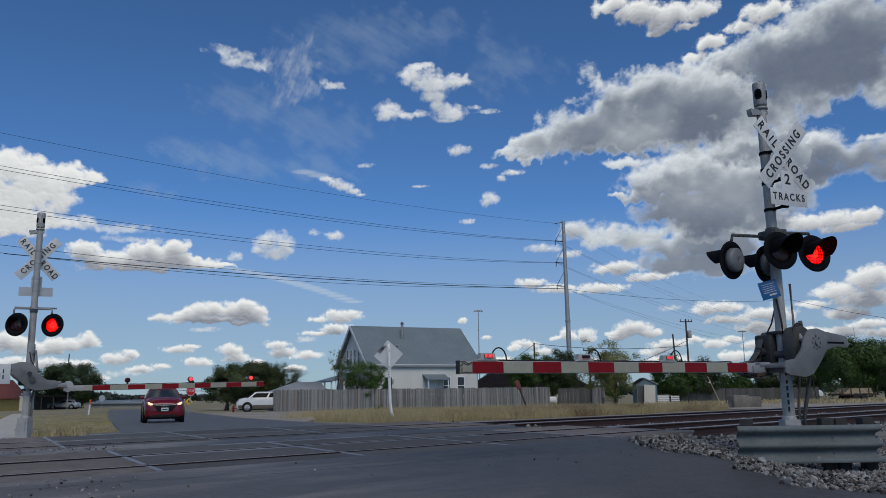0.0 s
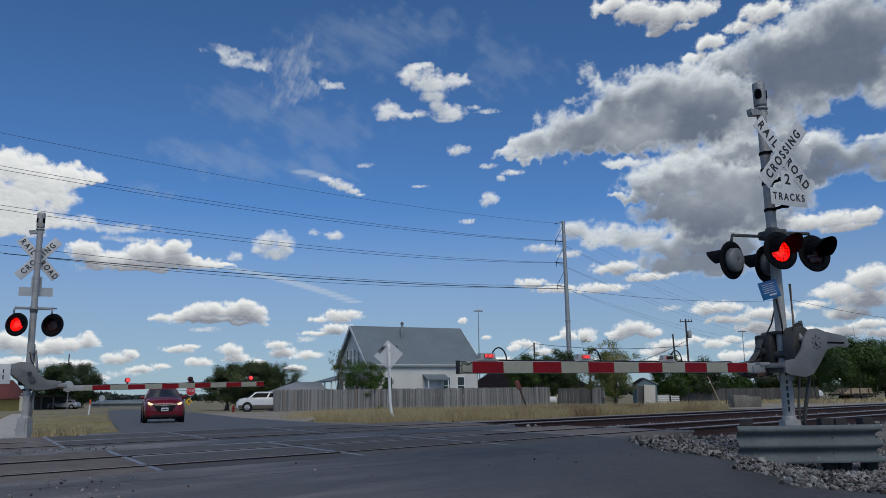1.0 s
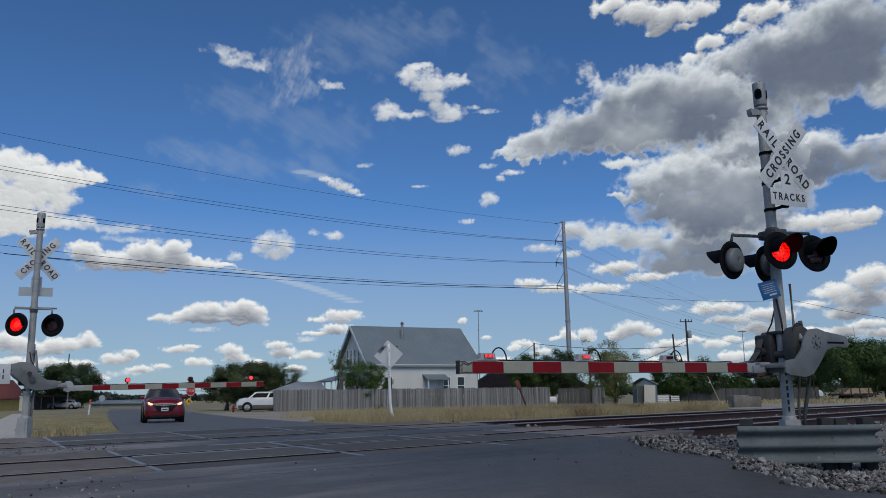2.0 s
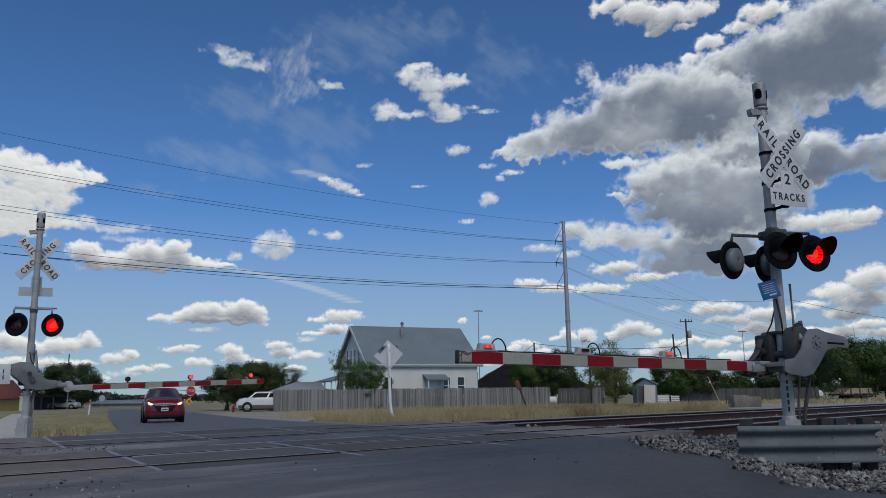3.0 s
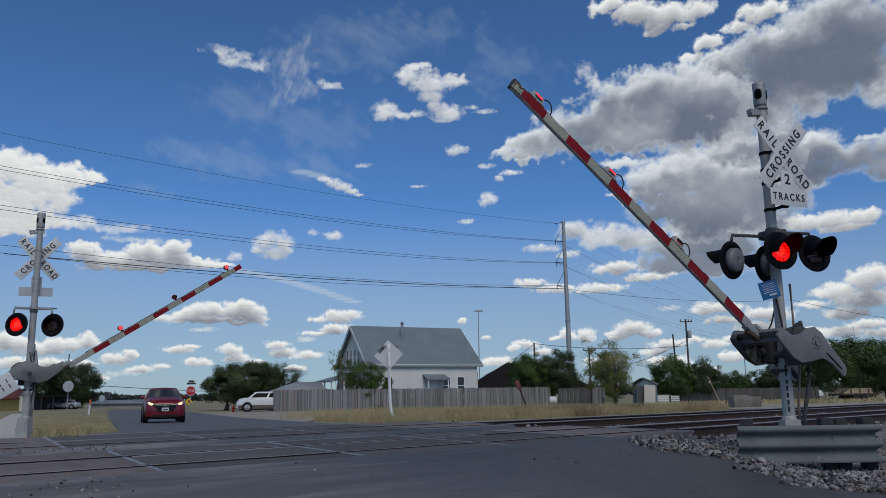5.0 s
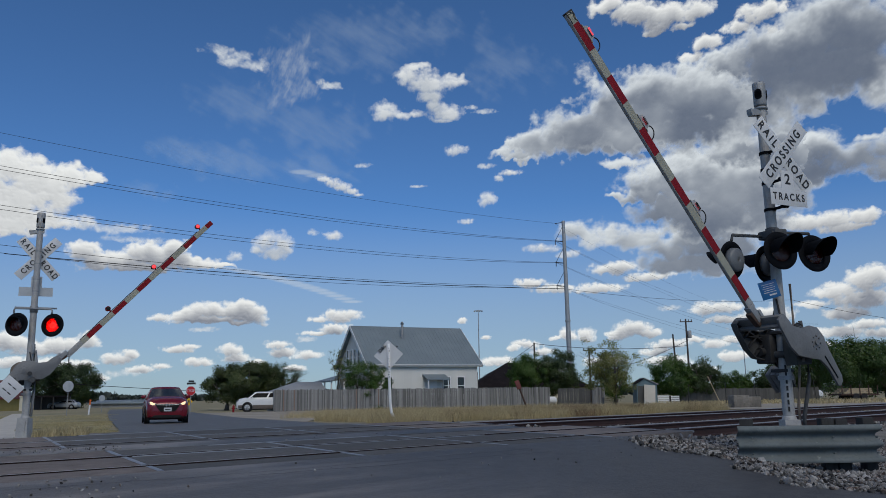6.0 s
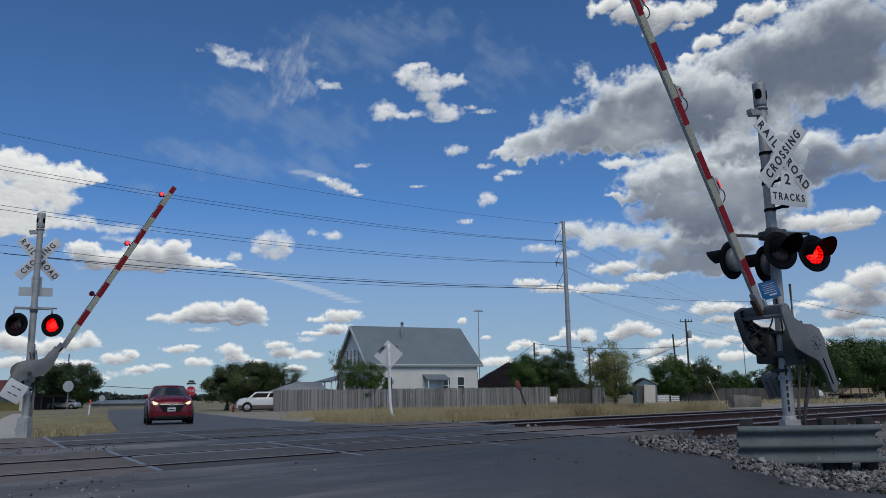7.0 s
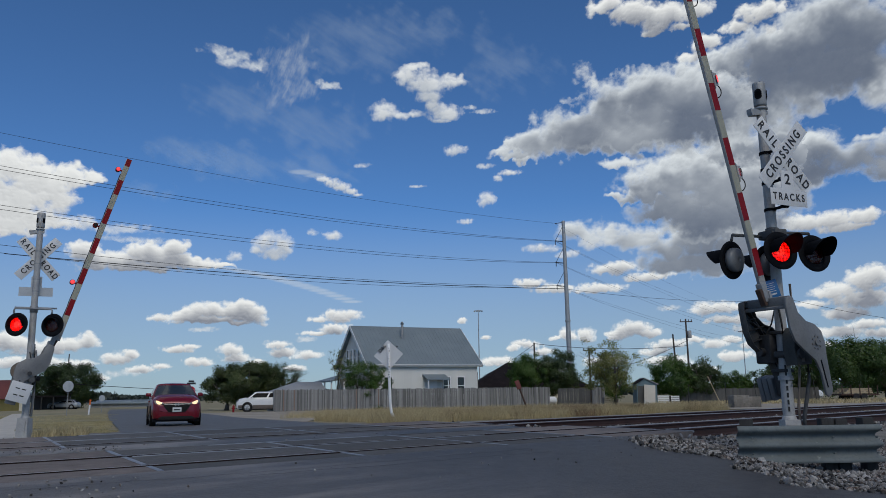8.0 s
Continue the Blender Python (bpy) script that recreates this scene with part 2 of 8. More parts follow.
    leaf_right=foliage("broad_green_leaves", (0.036, 0.084, 0.008), (0.080, 0.135, 0.016)),
    leaf_mid=foliage("green_leaves", (0.040, 0.102, 0.008), (0.090, 0.158, 0.015)),
    leaf_olive=foliage("yellowing_olive_leaves", (0.15, 0.18, 0.045), (0.30, 0.28, 0.08)),
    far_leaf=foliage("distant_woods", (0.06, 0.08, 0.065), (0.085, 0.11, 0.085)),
    straw=shade("dry_straw_grass", (0.44, 0.36, 0.19), (0.60, 0.50, 0.29), 0.4, 0.9, bump=0.0, fine=4, spot=(0.32, 0.30, 0.13), island=0.5),
    green_grass=shade("half_dry_grass", (0.38, 0.34, 0.17), (0.60, 0.51, 0.29), 0.4, 0.9, bump=0.0, fine=4, spot=(0.10, 0.12, 0.04), island=0.5),
    brush=shade("dead_brown_brush", (0.22, 0.155, 0.09), (0.32, 0.23, 0.14), 0.8, 0.9, bump=0.0, fine=4, island=0.5),
    sign_red=shade("red_sign_sheeting", (0.45, 0.015, 0.02), (0.5, 0.02, 0.025), 3.0, 0.5, bump=0.0),
    sign_yellow=shade("yellow_sign_sheeting", (0.7, 0.42, 0.02), (0.65, 0.38, 0.02), 3.0, 0.5, bump=0.0),
    orange=shade("orange_marker_plastic", (0.75, 0.16, 0.03), (0.65, 0.14, 0.03), 3.0, 0.6, bump=0.0),
    lumber=shade("pale_sawn_lumber", (0.5, 0.40, 0.26), (0.42, 0.33, 0.21), 3.0, 0.85, bump=0.2, island=0.3),
    red_lens=tinted_lens("red_signal_lens", (0.95, 0.10, 0.07)),
    bulb=glow("red_lamp_light", (1.0, 0.16, 0.11), 1.6, 22.0),
    boom_light=glow("red_boom_light", (1.0, 0.06, 0.07), 1.1),
    reflector_back=shade("dark_reflector_back", (0.01, 0.008, 0.008), (0.016, 0.01, 0.01), 5.0, 0.8, bump=0.0),
)


# ---- mesh helpers ----
def box(bm, size, m=None, bevel=0.0):
    r = bmesh.ops.create_cube(bm, size=1.0, matrix=(m or Matrix()) @ Matrix.Diagonal((*size, 1)))
    if bevel:
        es = list({e for v in r["verts"] for e in v.link_edges})
        bmesh.ops.bevel(bm, geom=es, offset=bevel, segments=2, profile=0.5, affect="EDGES")


def span(bm, lo, hi, m=None, bevel=0.0):
    c = [(a + b) / 2 for a, b in zip(lo, hi)]
    box(bm, [abs(b - a) for a, b in zip(lo, hi)], (m or Matrix()) @ Matrix.Translation(c), bevel)


def cyl(bm, p, q, r, r2=None, seg=14):
    p, q = Vector(p), Vector(q)
    d = q - p
    m = Matrix.Translation((p + q) / 2) @ d.to_track_quat("Z", "Y").to_matrix().to_4x4()
    bmesh.ops.create_cone(bm, cap_ends=True, segments=seg, radius1=r, radius2=r if r2 is None else r2, depth=d.length, matrix=m)


def lathe(bm, profile, m=None, seg=24, hollow=False):
    m = m or Matrix()
    rings = [[bm.verts.new(m @ Vector((r * math.cos(2 * math.pi * i / seg), r * math.sin(2 * math.pi * i / seg), z))) for i in range(seg)] for r, z in profile]
    for a, b in zip(rings, rings[1:]):
        for i in range(seg):
            bm.faces.new((a[i], a[(i + 1) % seg], b[(i + 1) % seg], b[i]))
    if hollow:
        for i in range(seg):
            bm.faces.new((rings[-1][i], rings[-1][(i + 1) % seg], rings[0][(i + 1) % seg], rings[0][i]))
        return
    for ring, flip in ((rings[0], True), (rings[-1], False)):
        bm.faces.new(ring[::-1] if flip else ring)


def prism(bm, outline, depth, m=None, bevel=0.0):
    """An outline in the local xy plane, given thickness along local z."""
    m = m or Matrix()
    lo = [bm.verts.new(m @ Vector((x, y, -depth / 2))) for x, y in outline]
    hi = [bm.verts.new(m @ Vector((x, y, depth / 2))) for x, y in outline]
    k = len(outline)
    fs = [bm.faces.new(lo[::-1]), bm.faces.new(hi)] + [bm.faces.new((lo[i], lo[(i + 1) % k], hi[(i + 1) % k], hi[i])) for i in range(k)]
    bmesh.ops.recalc_face_normals(bm, faces=fs)
    if bevel:
        bmesh.ops.bevel(bm, geom=list({e for f in fs[:2] for e in f.edges}), offset=bevel, segments=2, profile=0.5, affect="EDGES")


def tube(bm, pts, r, seg=6):
    pts = [Vector(p) for p in pts]
    rings = []
    for i, p in enumerate(pts):
        d = (pts[min(i + 1, len(pts) - 1)] - pts[max(i - 1, 0)]).normalized()
        q = d.to_track_quat("Z", "Y")
        rr = r[i] if isinstance(r, (list, tuple)) else r
        rings.append([bm.verts.new(p + q @ Vector((rr * math.cos(2 * math.pi * j / seg), rr * math.sin(2 * math.pi * j / seg), 0))) for j in range(seg)])
    for a, b in zip(rings, rings[1:]):
        for j in range(seg):
            bm.faces.new((a[j], a[(j + 1) % seg], b[(j + 1) % seg], b[j]))
    bm.faces.new(rings[0][::-1])
    bm.faces.new(rings[-1])


def part(name, bm, material, parent=None, label="", m=None):
    """Links a bmesh as one mesh object under a thing or a part."""
    for e in bm.edges:
        e.smooth = len(e.link_faces) == 2 and e.calc_face_angle(9) < 0.6
    for f in bm.faces:
        f.smooth = True
    me = bpy.data.meshes.new(name)
    bm.to_mesh(me)
    bm.free()
    for x in material if isinstance(material, list) else [material]:
        me.materials.append(x)
    ob = new(name, me)
    ob.parent = parent
    if m is not None:
        ob.matrix_basis = m
    if label:
        ob["label"] = label
    return ob


def shared(name, me, parent, m, label=""):
    ob = new(name, me)
    ob.parent = parent
    ob.matrix_basis = m
    if label:
        ob["label"] = label
    return ob


def thing(name, m, label, category, group="", kind=""):
    ob = new(name)
    ob.matrix_basis = m
    ob.empty_display_size = 0.2
    return tagged(ob, label, category, group, kind)


def raw(name, verts, faces, material, parent=None, label="", smooth=False):
    me = bpy.data.meshes.new(name)
    me.from_pydata(np.asarray(verts).tolist(), [], np.asarray(faces).tolist() if isinstance(faces, np.ndarray) else faces)
    me.materials.append(material)
    if smooth:
        me.polygons.foreach_set("use_smooth", [True] * len(me.polygons))
    ob = new(name, me)
    ob.parent = parent
    if label:
        ob["label"] = label
    return ob


def letters(body, size, m, parent, material, name="lettering", spacing=1.0, bold=0.0):
    """Built-in font lettering as a thin mesh, upright in the local xy plane."""
    c = bpy.data.curves.new(name, "FONT")
    c.body, c.size, c.align_x, c.align_y, c.extrude, c.space_character = body, size, "CENTER", "CENTER", 0.002, spacing
    c.offset = bold
    tmp = new(name, c)
    me = bpy.data.meshes.new_from_object(tmp.evaluated_get(bpy.context.evaluated_depsgraph_get()))
    bpy.data.objects.remove(tmp)
    me.materials.clear()
    me.materials.append(material)
    return shared(name, me, parent, m)


# ---- lie of the land: the tracks run on a low bank across the road ----
TRACK = radians(42.56)
ALONG = Vector((math.cos(TRACK), math.sin(TRACK), 0))
ACROSS = Vector((-math.sin(TRACK), math.cos(TRACK), 0))
ROADWAY = Vector((-0.381, 0.9246, 0))          # away from the eye
ROADSIDE = Vector((0.9246, 0.381, 0))
PROFILE_O = np.array([-4000, 2.5, 4.0, 6.2, 6.88, 6.90, 10.20, 10.22, 11.33, 11.35, 15.30, 15.32, 16.4, 20.0, 30.0, 45.0, 70.0, 5000.0])
PROFILE_Z = np.array([-0.12, -0.12, -0.06, 0.17, 0.233, 0.09, 0.09, 0.233, 0.233, 0.09, 0.09, 0.228, 0.14, 0.0, -0.10, -0.24, -0.3, -0.3])
BED_O = np.array([-4000, 2.5, 4.0, 6.2, 7.2, 14.0, 15.2, 20.0, 30.0, 45.0, 70.0, 5000.0])
BED_Z = np.array([-0.12, -0.12, -0.08, 0.03, 0.04, 0.04, 0.04, 0.0, -0.10, -0.24, -0.3, -0.3])
RAILS = (7.58, 9.085, 11.98, 13.485)


def land(x, y):
    """The height of the land: the crossing is made up to the rail heads, the open bed beside it lies lower."""
    o, w = ACROSS.x * x + ACROSS.y * y, ROADSIDE.x * x + ROADSIDE.y * y
    f = min(1.0, max(0.0, (w - 7.5) / 2.0))
    z = (1 - f) * np.interp(o, PROFILE_O, PROFILE_Z) + f * np.interp(o, BED_O, BED_Z)
    hollow = max(0.0, 1 - ((o - 4.7) / 1.9) ** 2) * min(1.0, max(0.0, (w - 7.2) / 0.8))
    return float(z - 0.11 * hollow)


def place_at(o, w):
    """The point o metres across the tracks from the origin and w metres to the side of the road's line."""
    det = ACROSS.x * ROADSIDE.y - ACROSS.y * ROADSIDE.x
    return (o * ROADSIDE.y - ACROSS.y * w) / det, (ACROSS.x * w - o * ROADSIDE.x) / det


LEVELS = np.unique(np.concatenate([np.arange(-12, 48, 0.4), PROFILE_O[1:-1], np.arange(50, 120, 3.0)]))


def strip(name, bounds, material, lift, label="", category="", cols=14):
    """A sheet laid over the land. bounds: rows of how far across the tracks, then the two sides measured from the road's line."""
    os_ = [o for o in LEVELS if bounds[0][0] <= o <= bounds[-1][0]]
    vs, fs = [], []
    for o in os_:
        a = np.interp(o, [b[0] for b in bounds], [b[1] for b in bounds])
        b = np.interp(o, [b[0] for b in bounds], [b[2] for b in bounds])
        for j in range(cols + 1):
            w = a + (b - a) * j / cols
            if 0 < j < cols or cols < 4:
                pass
            elif cols > 8:
                w += 0.10 * noise.noise((o * 1.3, j, len(name))) + 0.05 * noise.noise((o * 4.1, j, 2.0))
            x, y = place_at(o, w)
            vs.append((x, y, land(x, y) + lift))
    k = cols + 1
    for i in range(len(os_) - 1):
        for j in range(cols):
            fs.append((i * k + j, i * k + j + 1, (i + 1) * k + j + 1, (i + 1) * k + j))
    return tagged(raw(name, vs, fs, material, smooth=False), label, category, kind="structure")


def dusty(m, tint):
    """Pale dust lying on a surface where its mesh says so, broken up by noise."""
    n, l = m.node_tree.nodes, m.node_tree.links
    p = n["Principled BSDF"]
    src = p.inputs["Base Color"].links[0].from_socket
    at, nz, mul, mx = (n.new("ShaderNode" + k) for k in ("Attribute", "TexNoise", "Math", "Mix"))
    at.attribute_name = "dust"
    nz.inputs["Scale"].default_value, nz.inputs["Detail"].default_value, nz.inputs["Roughness"].default_value = 1.3, 8.0, 0.7
    mul.operation, mul.use_clamp = "MULTIPLY", True
    gain = n.new("ShaderNodeMapRange")
    gain.inputs[1].default_value, gain.inputs[2].default_value, gain.inputs[3].default_value = 0.3, 0.7, 0.45
    l.new(nz.outputs[0], gain.inputs[0])
    speck, sharp, both = n.new("ShaderNodeTexNoise"), n.new("ShaderNodeMapRange"), n.new("ShaderNodeMath")
    speck.inputs["Scale"].default_value, speck.inputs["Detail"].default_value = 11.0, 6.0
    sharp.inputs[1].default_value, sharp.inputs[2].default_value, sharp.inputs[3].default_value = 0.42, 0.60, 0.35
    l.new(speck.outputs[0], sharp.inputs[0])
    both.operation = "MULTIPLY"
    l.new(gain.outputs[0], both.inputs[0])
    l.new(sharp.outputs[0], both.inputs[1])
    l.new(at.outputs["Fac"], mul.inputs[0])
    l.new(both.outputs[0], mul.inputs[1])
    mx.data_type = "RGBA"
    mx.inputs[7].default_value = (*tint, 1)
    l.new(mul.outputs[0], mx.inputs[0])
    l.new(src, mx.inputs[6])
    l.new(mx.outputs[2], p.inputs["Base Color"])


dusty(M["asphalt"], (0.34, 0.31, 0.28))


def build_ground():
    os_ = np.concatenate([[-3000, -600, -150, -50, -20], LEVELS[LEVELS < 48], [50, 60, 80, 120, 200, 500, 1200, 3500]])
    ws = np.concatenate([[-3500, -1000, -300, -100, -60, -40], np.arange(-30, 40, 1.0), [42, 50, 60, 80, 120, 200, 500, 1200, 3500]])
    vs, fs = [], []
    for o in os_:
        for w in ws:
            x, y = place_at(o, w)
            bump = 0.02 * noise.noise((x * 0.35, y * 0.35, 0)) if abs(o) < 60 and not 5 < o < 15.5 else 0
            vs.append((x, y, land(x, y) + bump - 0.025))
    k = len(ws)
    for i in range(len(os_) - 1):
        for j in range(k - 1):
            fs.append((i * k + j, i * k + j + 1, (i + 1) * k + j + 1, (i + 1) * k + j))
    tagged(raw("ground", vs, fs, M["field"], smooth=False), "dry grass and bare earth on flat land", "ground", kind="structure")
    strip("shoulder", [(-8, -14, 22), (14, -16, 22), (17.6, -15, 22), (20, -6, 8.5), (24, -1.2, 7.3)], M["dirt"], 0.002, "bare grey earth and fine gravel beside the tracks", "ground", 30)
    road = strip("road", [(-10, -0.5, 8.2), (2, -0.5, 7.3), (5.2, -0.8, 6.9), (6.3, -2.0, 7.05), (6.88, -4.5, 7.2), (10.2, -3.4, 7.3), (11.35, -2.6, 7.3), (15.4, -1.2, 7.4), (17.6, -0.4, 7.25)],
                 M["asphalt"], 0.014, "worn grey asphalt road over the railway crossing", "road", 20)
    dust = []
    for v in road.data.vertices:
        w = ROADSIDE.x * v.co.x + ROADSIDE.y * v.co.y
        dust.append(min(1.0, max(0.0, (3.4 - w + 1.6 * noise.noise((v.co.x * 0.4, v.co.y * 0.4, 5.0))) / 3.6)))
    road.data.attributes.new("dust", "FLOAT", "POINT").data.foreach_set("value", dust)
    # low-angle sky sheen is put into the paler base colour here
    strip("far_road", [(17.2, -0.4, 7.3), (19, 0.1, 7.1), (22, 0.19, 7.0), (28, 0.14, 7.0), (38, -0.03, 6.9), (55, -0.34, 6.9), (71, -0.55, 6.8), (110, -0.6, 6.8)], M["sheen_asphalt"], 0.008, "worn asphalt road beyond the tracks, paled by painted sky sheen", "road")


def build_tracks():
    prof = [(-0.07, -0.17), (0.07, -0.17), (0.07, -0.158), (0.012, -0.135), (0.012, -0.045), (0.036, -0.036), (0.036, -0.015), (0.025, 0), (-0.025, 0), (-0.036, -0.015), (-0.036, -0.036), (-0.012, -0.045), (-0.012, -0.135), (-0.07, -0.158)]
    for pair in ((0, 1), (2, 3)):
        track = thing("railway_track", pose(0, 0, 0), "rusty steel rails crossing the road on ballast", "railway track", "tracks", "structure")
        for k in pair:
            m = Matrix.Translation(ACROSS * RAILS[k] + Vector((0, 0, 0.25)))
            basis = Matrix((ACROSS, Vector((0, 0, 1)), ALONG)).transposed().to_4x4()
            # crossing stretch: gap shade and weaker head sheen are put into the rail colours
            for s0, s1, dull in ((-90.0, -6.2, False), (-6.2, 12.4 + 0.4 * (k > 1), True), (12.4 + 0.4 * (k > 1), 170.0, False)):
                bm = bmesh.new()
                prism(bm, prof, s1 - s0, m @ Matrix.Translation(ALONG * ((s0 + s1) / 2)) @ basis)
                rail = part("rail", bm, [M["rail_shade"], M["rail_dull"]] if dull else [M["rail_side"], M["rail_top"]], track, "rail set in the crossing, head dulled and sides dark with painted shade" if dull else "rusty rail with a worn bright head")
                for f in rail.data.polygons:
                    if f.center.z > (0.249 if dull else 0.24):
                        f.material_index = 1


build_ground()
build_tracks()


# ---- crossing signals with their gates ----
ARM = Vector((-0.853, -0.521, 0))            # from the near mast out over the road
AXLE = Vector((0.521, -0.853, 0))            # towards the approaching traffic


def face(n, up=(0, 0, 1)):
    """A turn whose local z looks along n and whose local y is up."""
    z = Vector(n).normalized()
    x = Vector(up).cross(z).normalized()
    y = z.cross(x)
    return Matrix((x, y, z)).transposed().to_4x4()


CONDENSED = Matrix.Diagonal((0.84, 1, 1, 1))


def crossbuck(parent, centre, n, lettered=True):
    f = Matrix.Translation(centre) @ face(n)
    for words, ang, off in (("RAIL ROAD", -48, -0.004), ("CROSSING", 48, 0.012)):
        m = f @ pose(0, 0, off, 0, 0, ang)
        bm = bmesh.new()
        box(bm, (1.22, 0.229, 0.008), None, 0.003)
        blade = part("crossbuck_blade", bm, M["sign_white"], parent, "white reflective crossbuck blade with black letters", m)
        if lettered:
            if words == "CROSSING":
                letters(words, 0.178, pose(0, 0, 0.0065) @ CONDENSED, blade, M["sign_black"], spacing=1.46, bold=0.004)
            else:
                letters("RAIL", 0.178, pose(-0.36, 0, 0.0065) @ CONDENSED, blade, M["sign_black"], spacing=1.50, bold=0.004)
                letters("ROAD", 0.178, pose(0.36, 0, 0.0065) @ CONDENSED, blade, M["sign_black"], spacing=1.38, bold=0.004)


ROTORS = []


def flasher(parent, centre, n, tilt, first, axis_roll=0.0, lit=True, hood=0.40):
    """A hooded lamp: backing disc, bowl, hood, lens, and inside it the lit reflector, which turns to and fro."""
    m = Matrix.Translation(centre) @ face(n) @ pose(0, 0, 0, tilt, 0, axis_roll)
    bm = bmesh.new()
    lathe(bm, [(0.158, 0.012), (0.266, 0.012), (0.270, 0.006), (0.266, 0.0), (0.158, 0.0)], None, 40, True)
    body = part("flasher", bm, M["black"], parent, "black round backing plate", m)
    bm = bmesh.new()
    lathe(bm, [(0.168, 0.0), (0.171, -0.03), (0.166, -0.075), (0.135, -0.10), (0.06, -0.112), (0.004, -0.115), (0.004, -0.11), (0.06, -0.107), (0.13, -0.095), (0.16, -0.072), (0.165, -0.03), (0.161, 0.0)], None, 32, True)
    part("bowl", bm, M["bowl"], body, "grey rounded lamp housing")
    bm = bmesh.new()
    ring = []
    for a in range(-105, 106, 10):
        t = radians(a + 90)
        x, y = 0.172 * math.cos(t), 0.172 * math.sin(t)
        far = hood * (1 - 0.6 * (abs(a) / 105) ** 1.6)
        drop = -0.02 * far
        ring.append((Vector((x, y, 0.01)), Vector((x * 0.985, y * 0.985 + drop - 0.03 * far, far)), Vector((x * 0.96, y * 0.96 - 0.05 * far, far)), Vector((x * 0.965, y * 0.965, 0.01))))
    vv = [[bm.verts.new(q) for q in r] for r in ring]
    for a, b in zip(vv, vv[1:]):
        for i in range(4):
            bm.faces.new((a[i], a[(i + 1) % 4], b[(i + 1) % 4], b[i]))
    bm.faces.new(vv[0][::-1])
    bm.faces.new(vv[-1])
    bmesh.ops.recalc_face_normals(bm, faces=bm.faces[:])
    part("hood", bm, M["black"], body, "black lamp hood")
    bm = bmesh.new()
    lathe(bm, [(0.162, 0.0), (0.15, 0.012), (0.1, 0.026), (0.03, 0.032)], None, 32)
    ln = part("lens", bm, M["red_lens"], body, "round red glass lens")
    ln.visible_shadow = False
    if lit:
        bm = bmesh.new()
        lathe(bm, [(0.03, -0.012), (0.159, -0.003), (0.159, 0.0), (0.03, 0.006)], None, 32)
        rotor = part("reflector", bm, [M["reflector_back"], M["bulb"]], body, "red light source inside the lamp")
        for f in rotor.data.polygons:
            f.material_index = 1 if f.normal.z > 0.3 else 0
        rotor.location = (0, 0, -0.004)
        ROTORS.append((rotor, first, Vector((0, 0, -0.004))))
    return body


def stripes_of(start, stop, size, tip):
    out, a, red = [(stop - tip, stop, True)], stop - tip, False
    while a > start + 0.02:
        b = max(start, a - size)
        out.append((b, a, red))
        a, red = b, not red
    return out


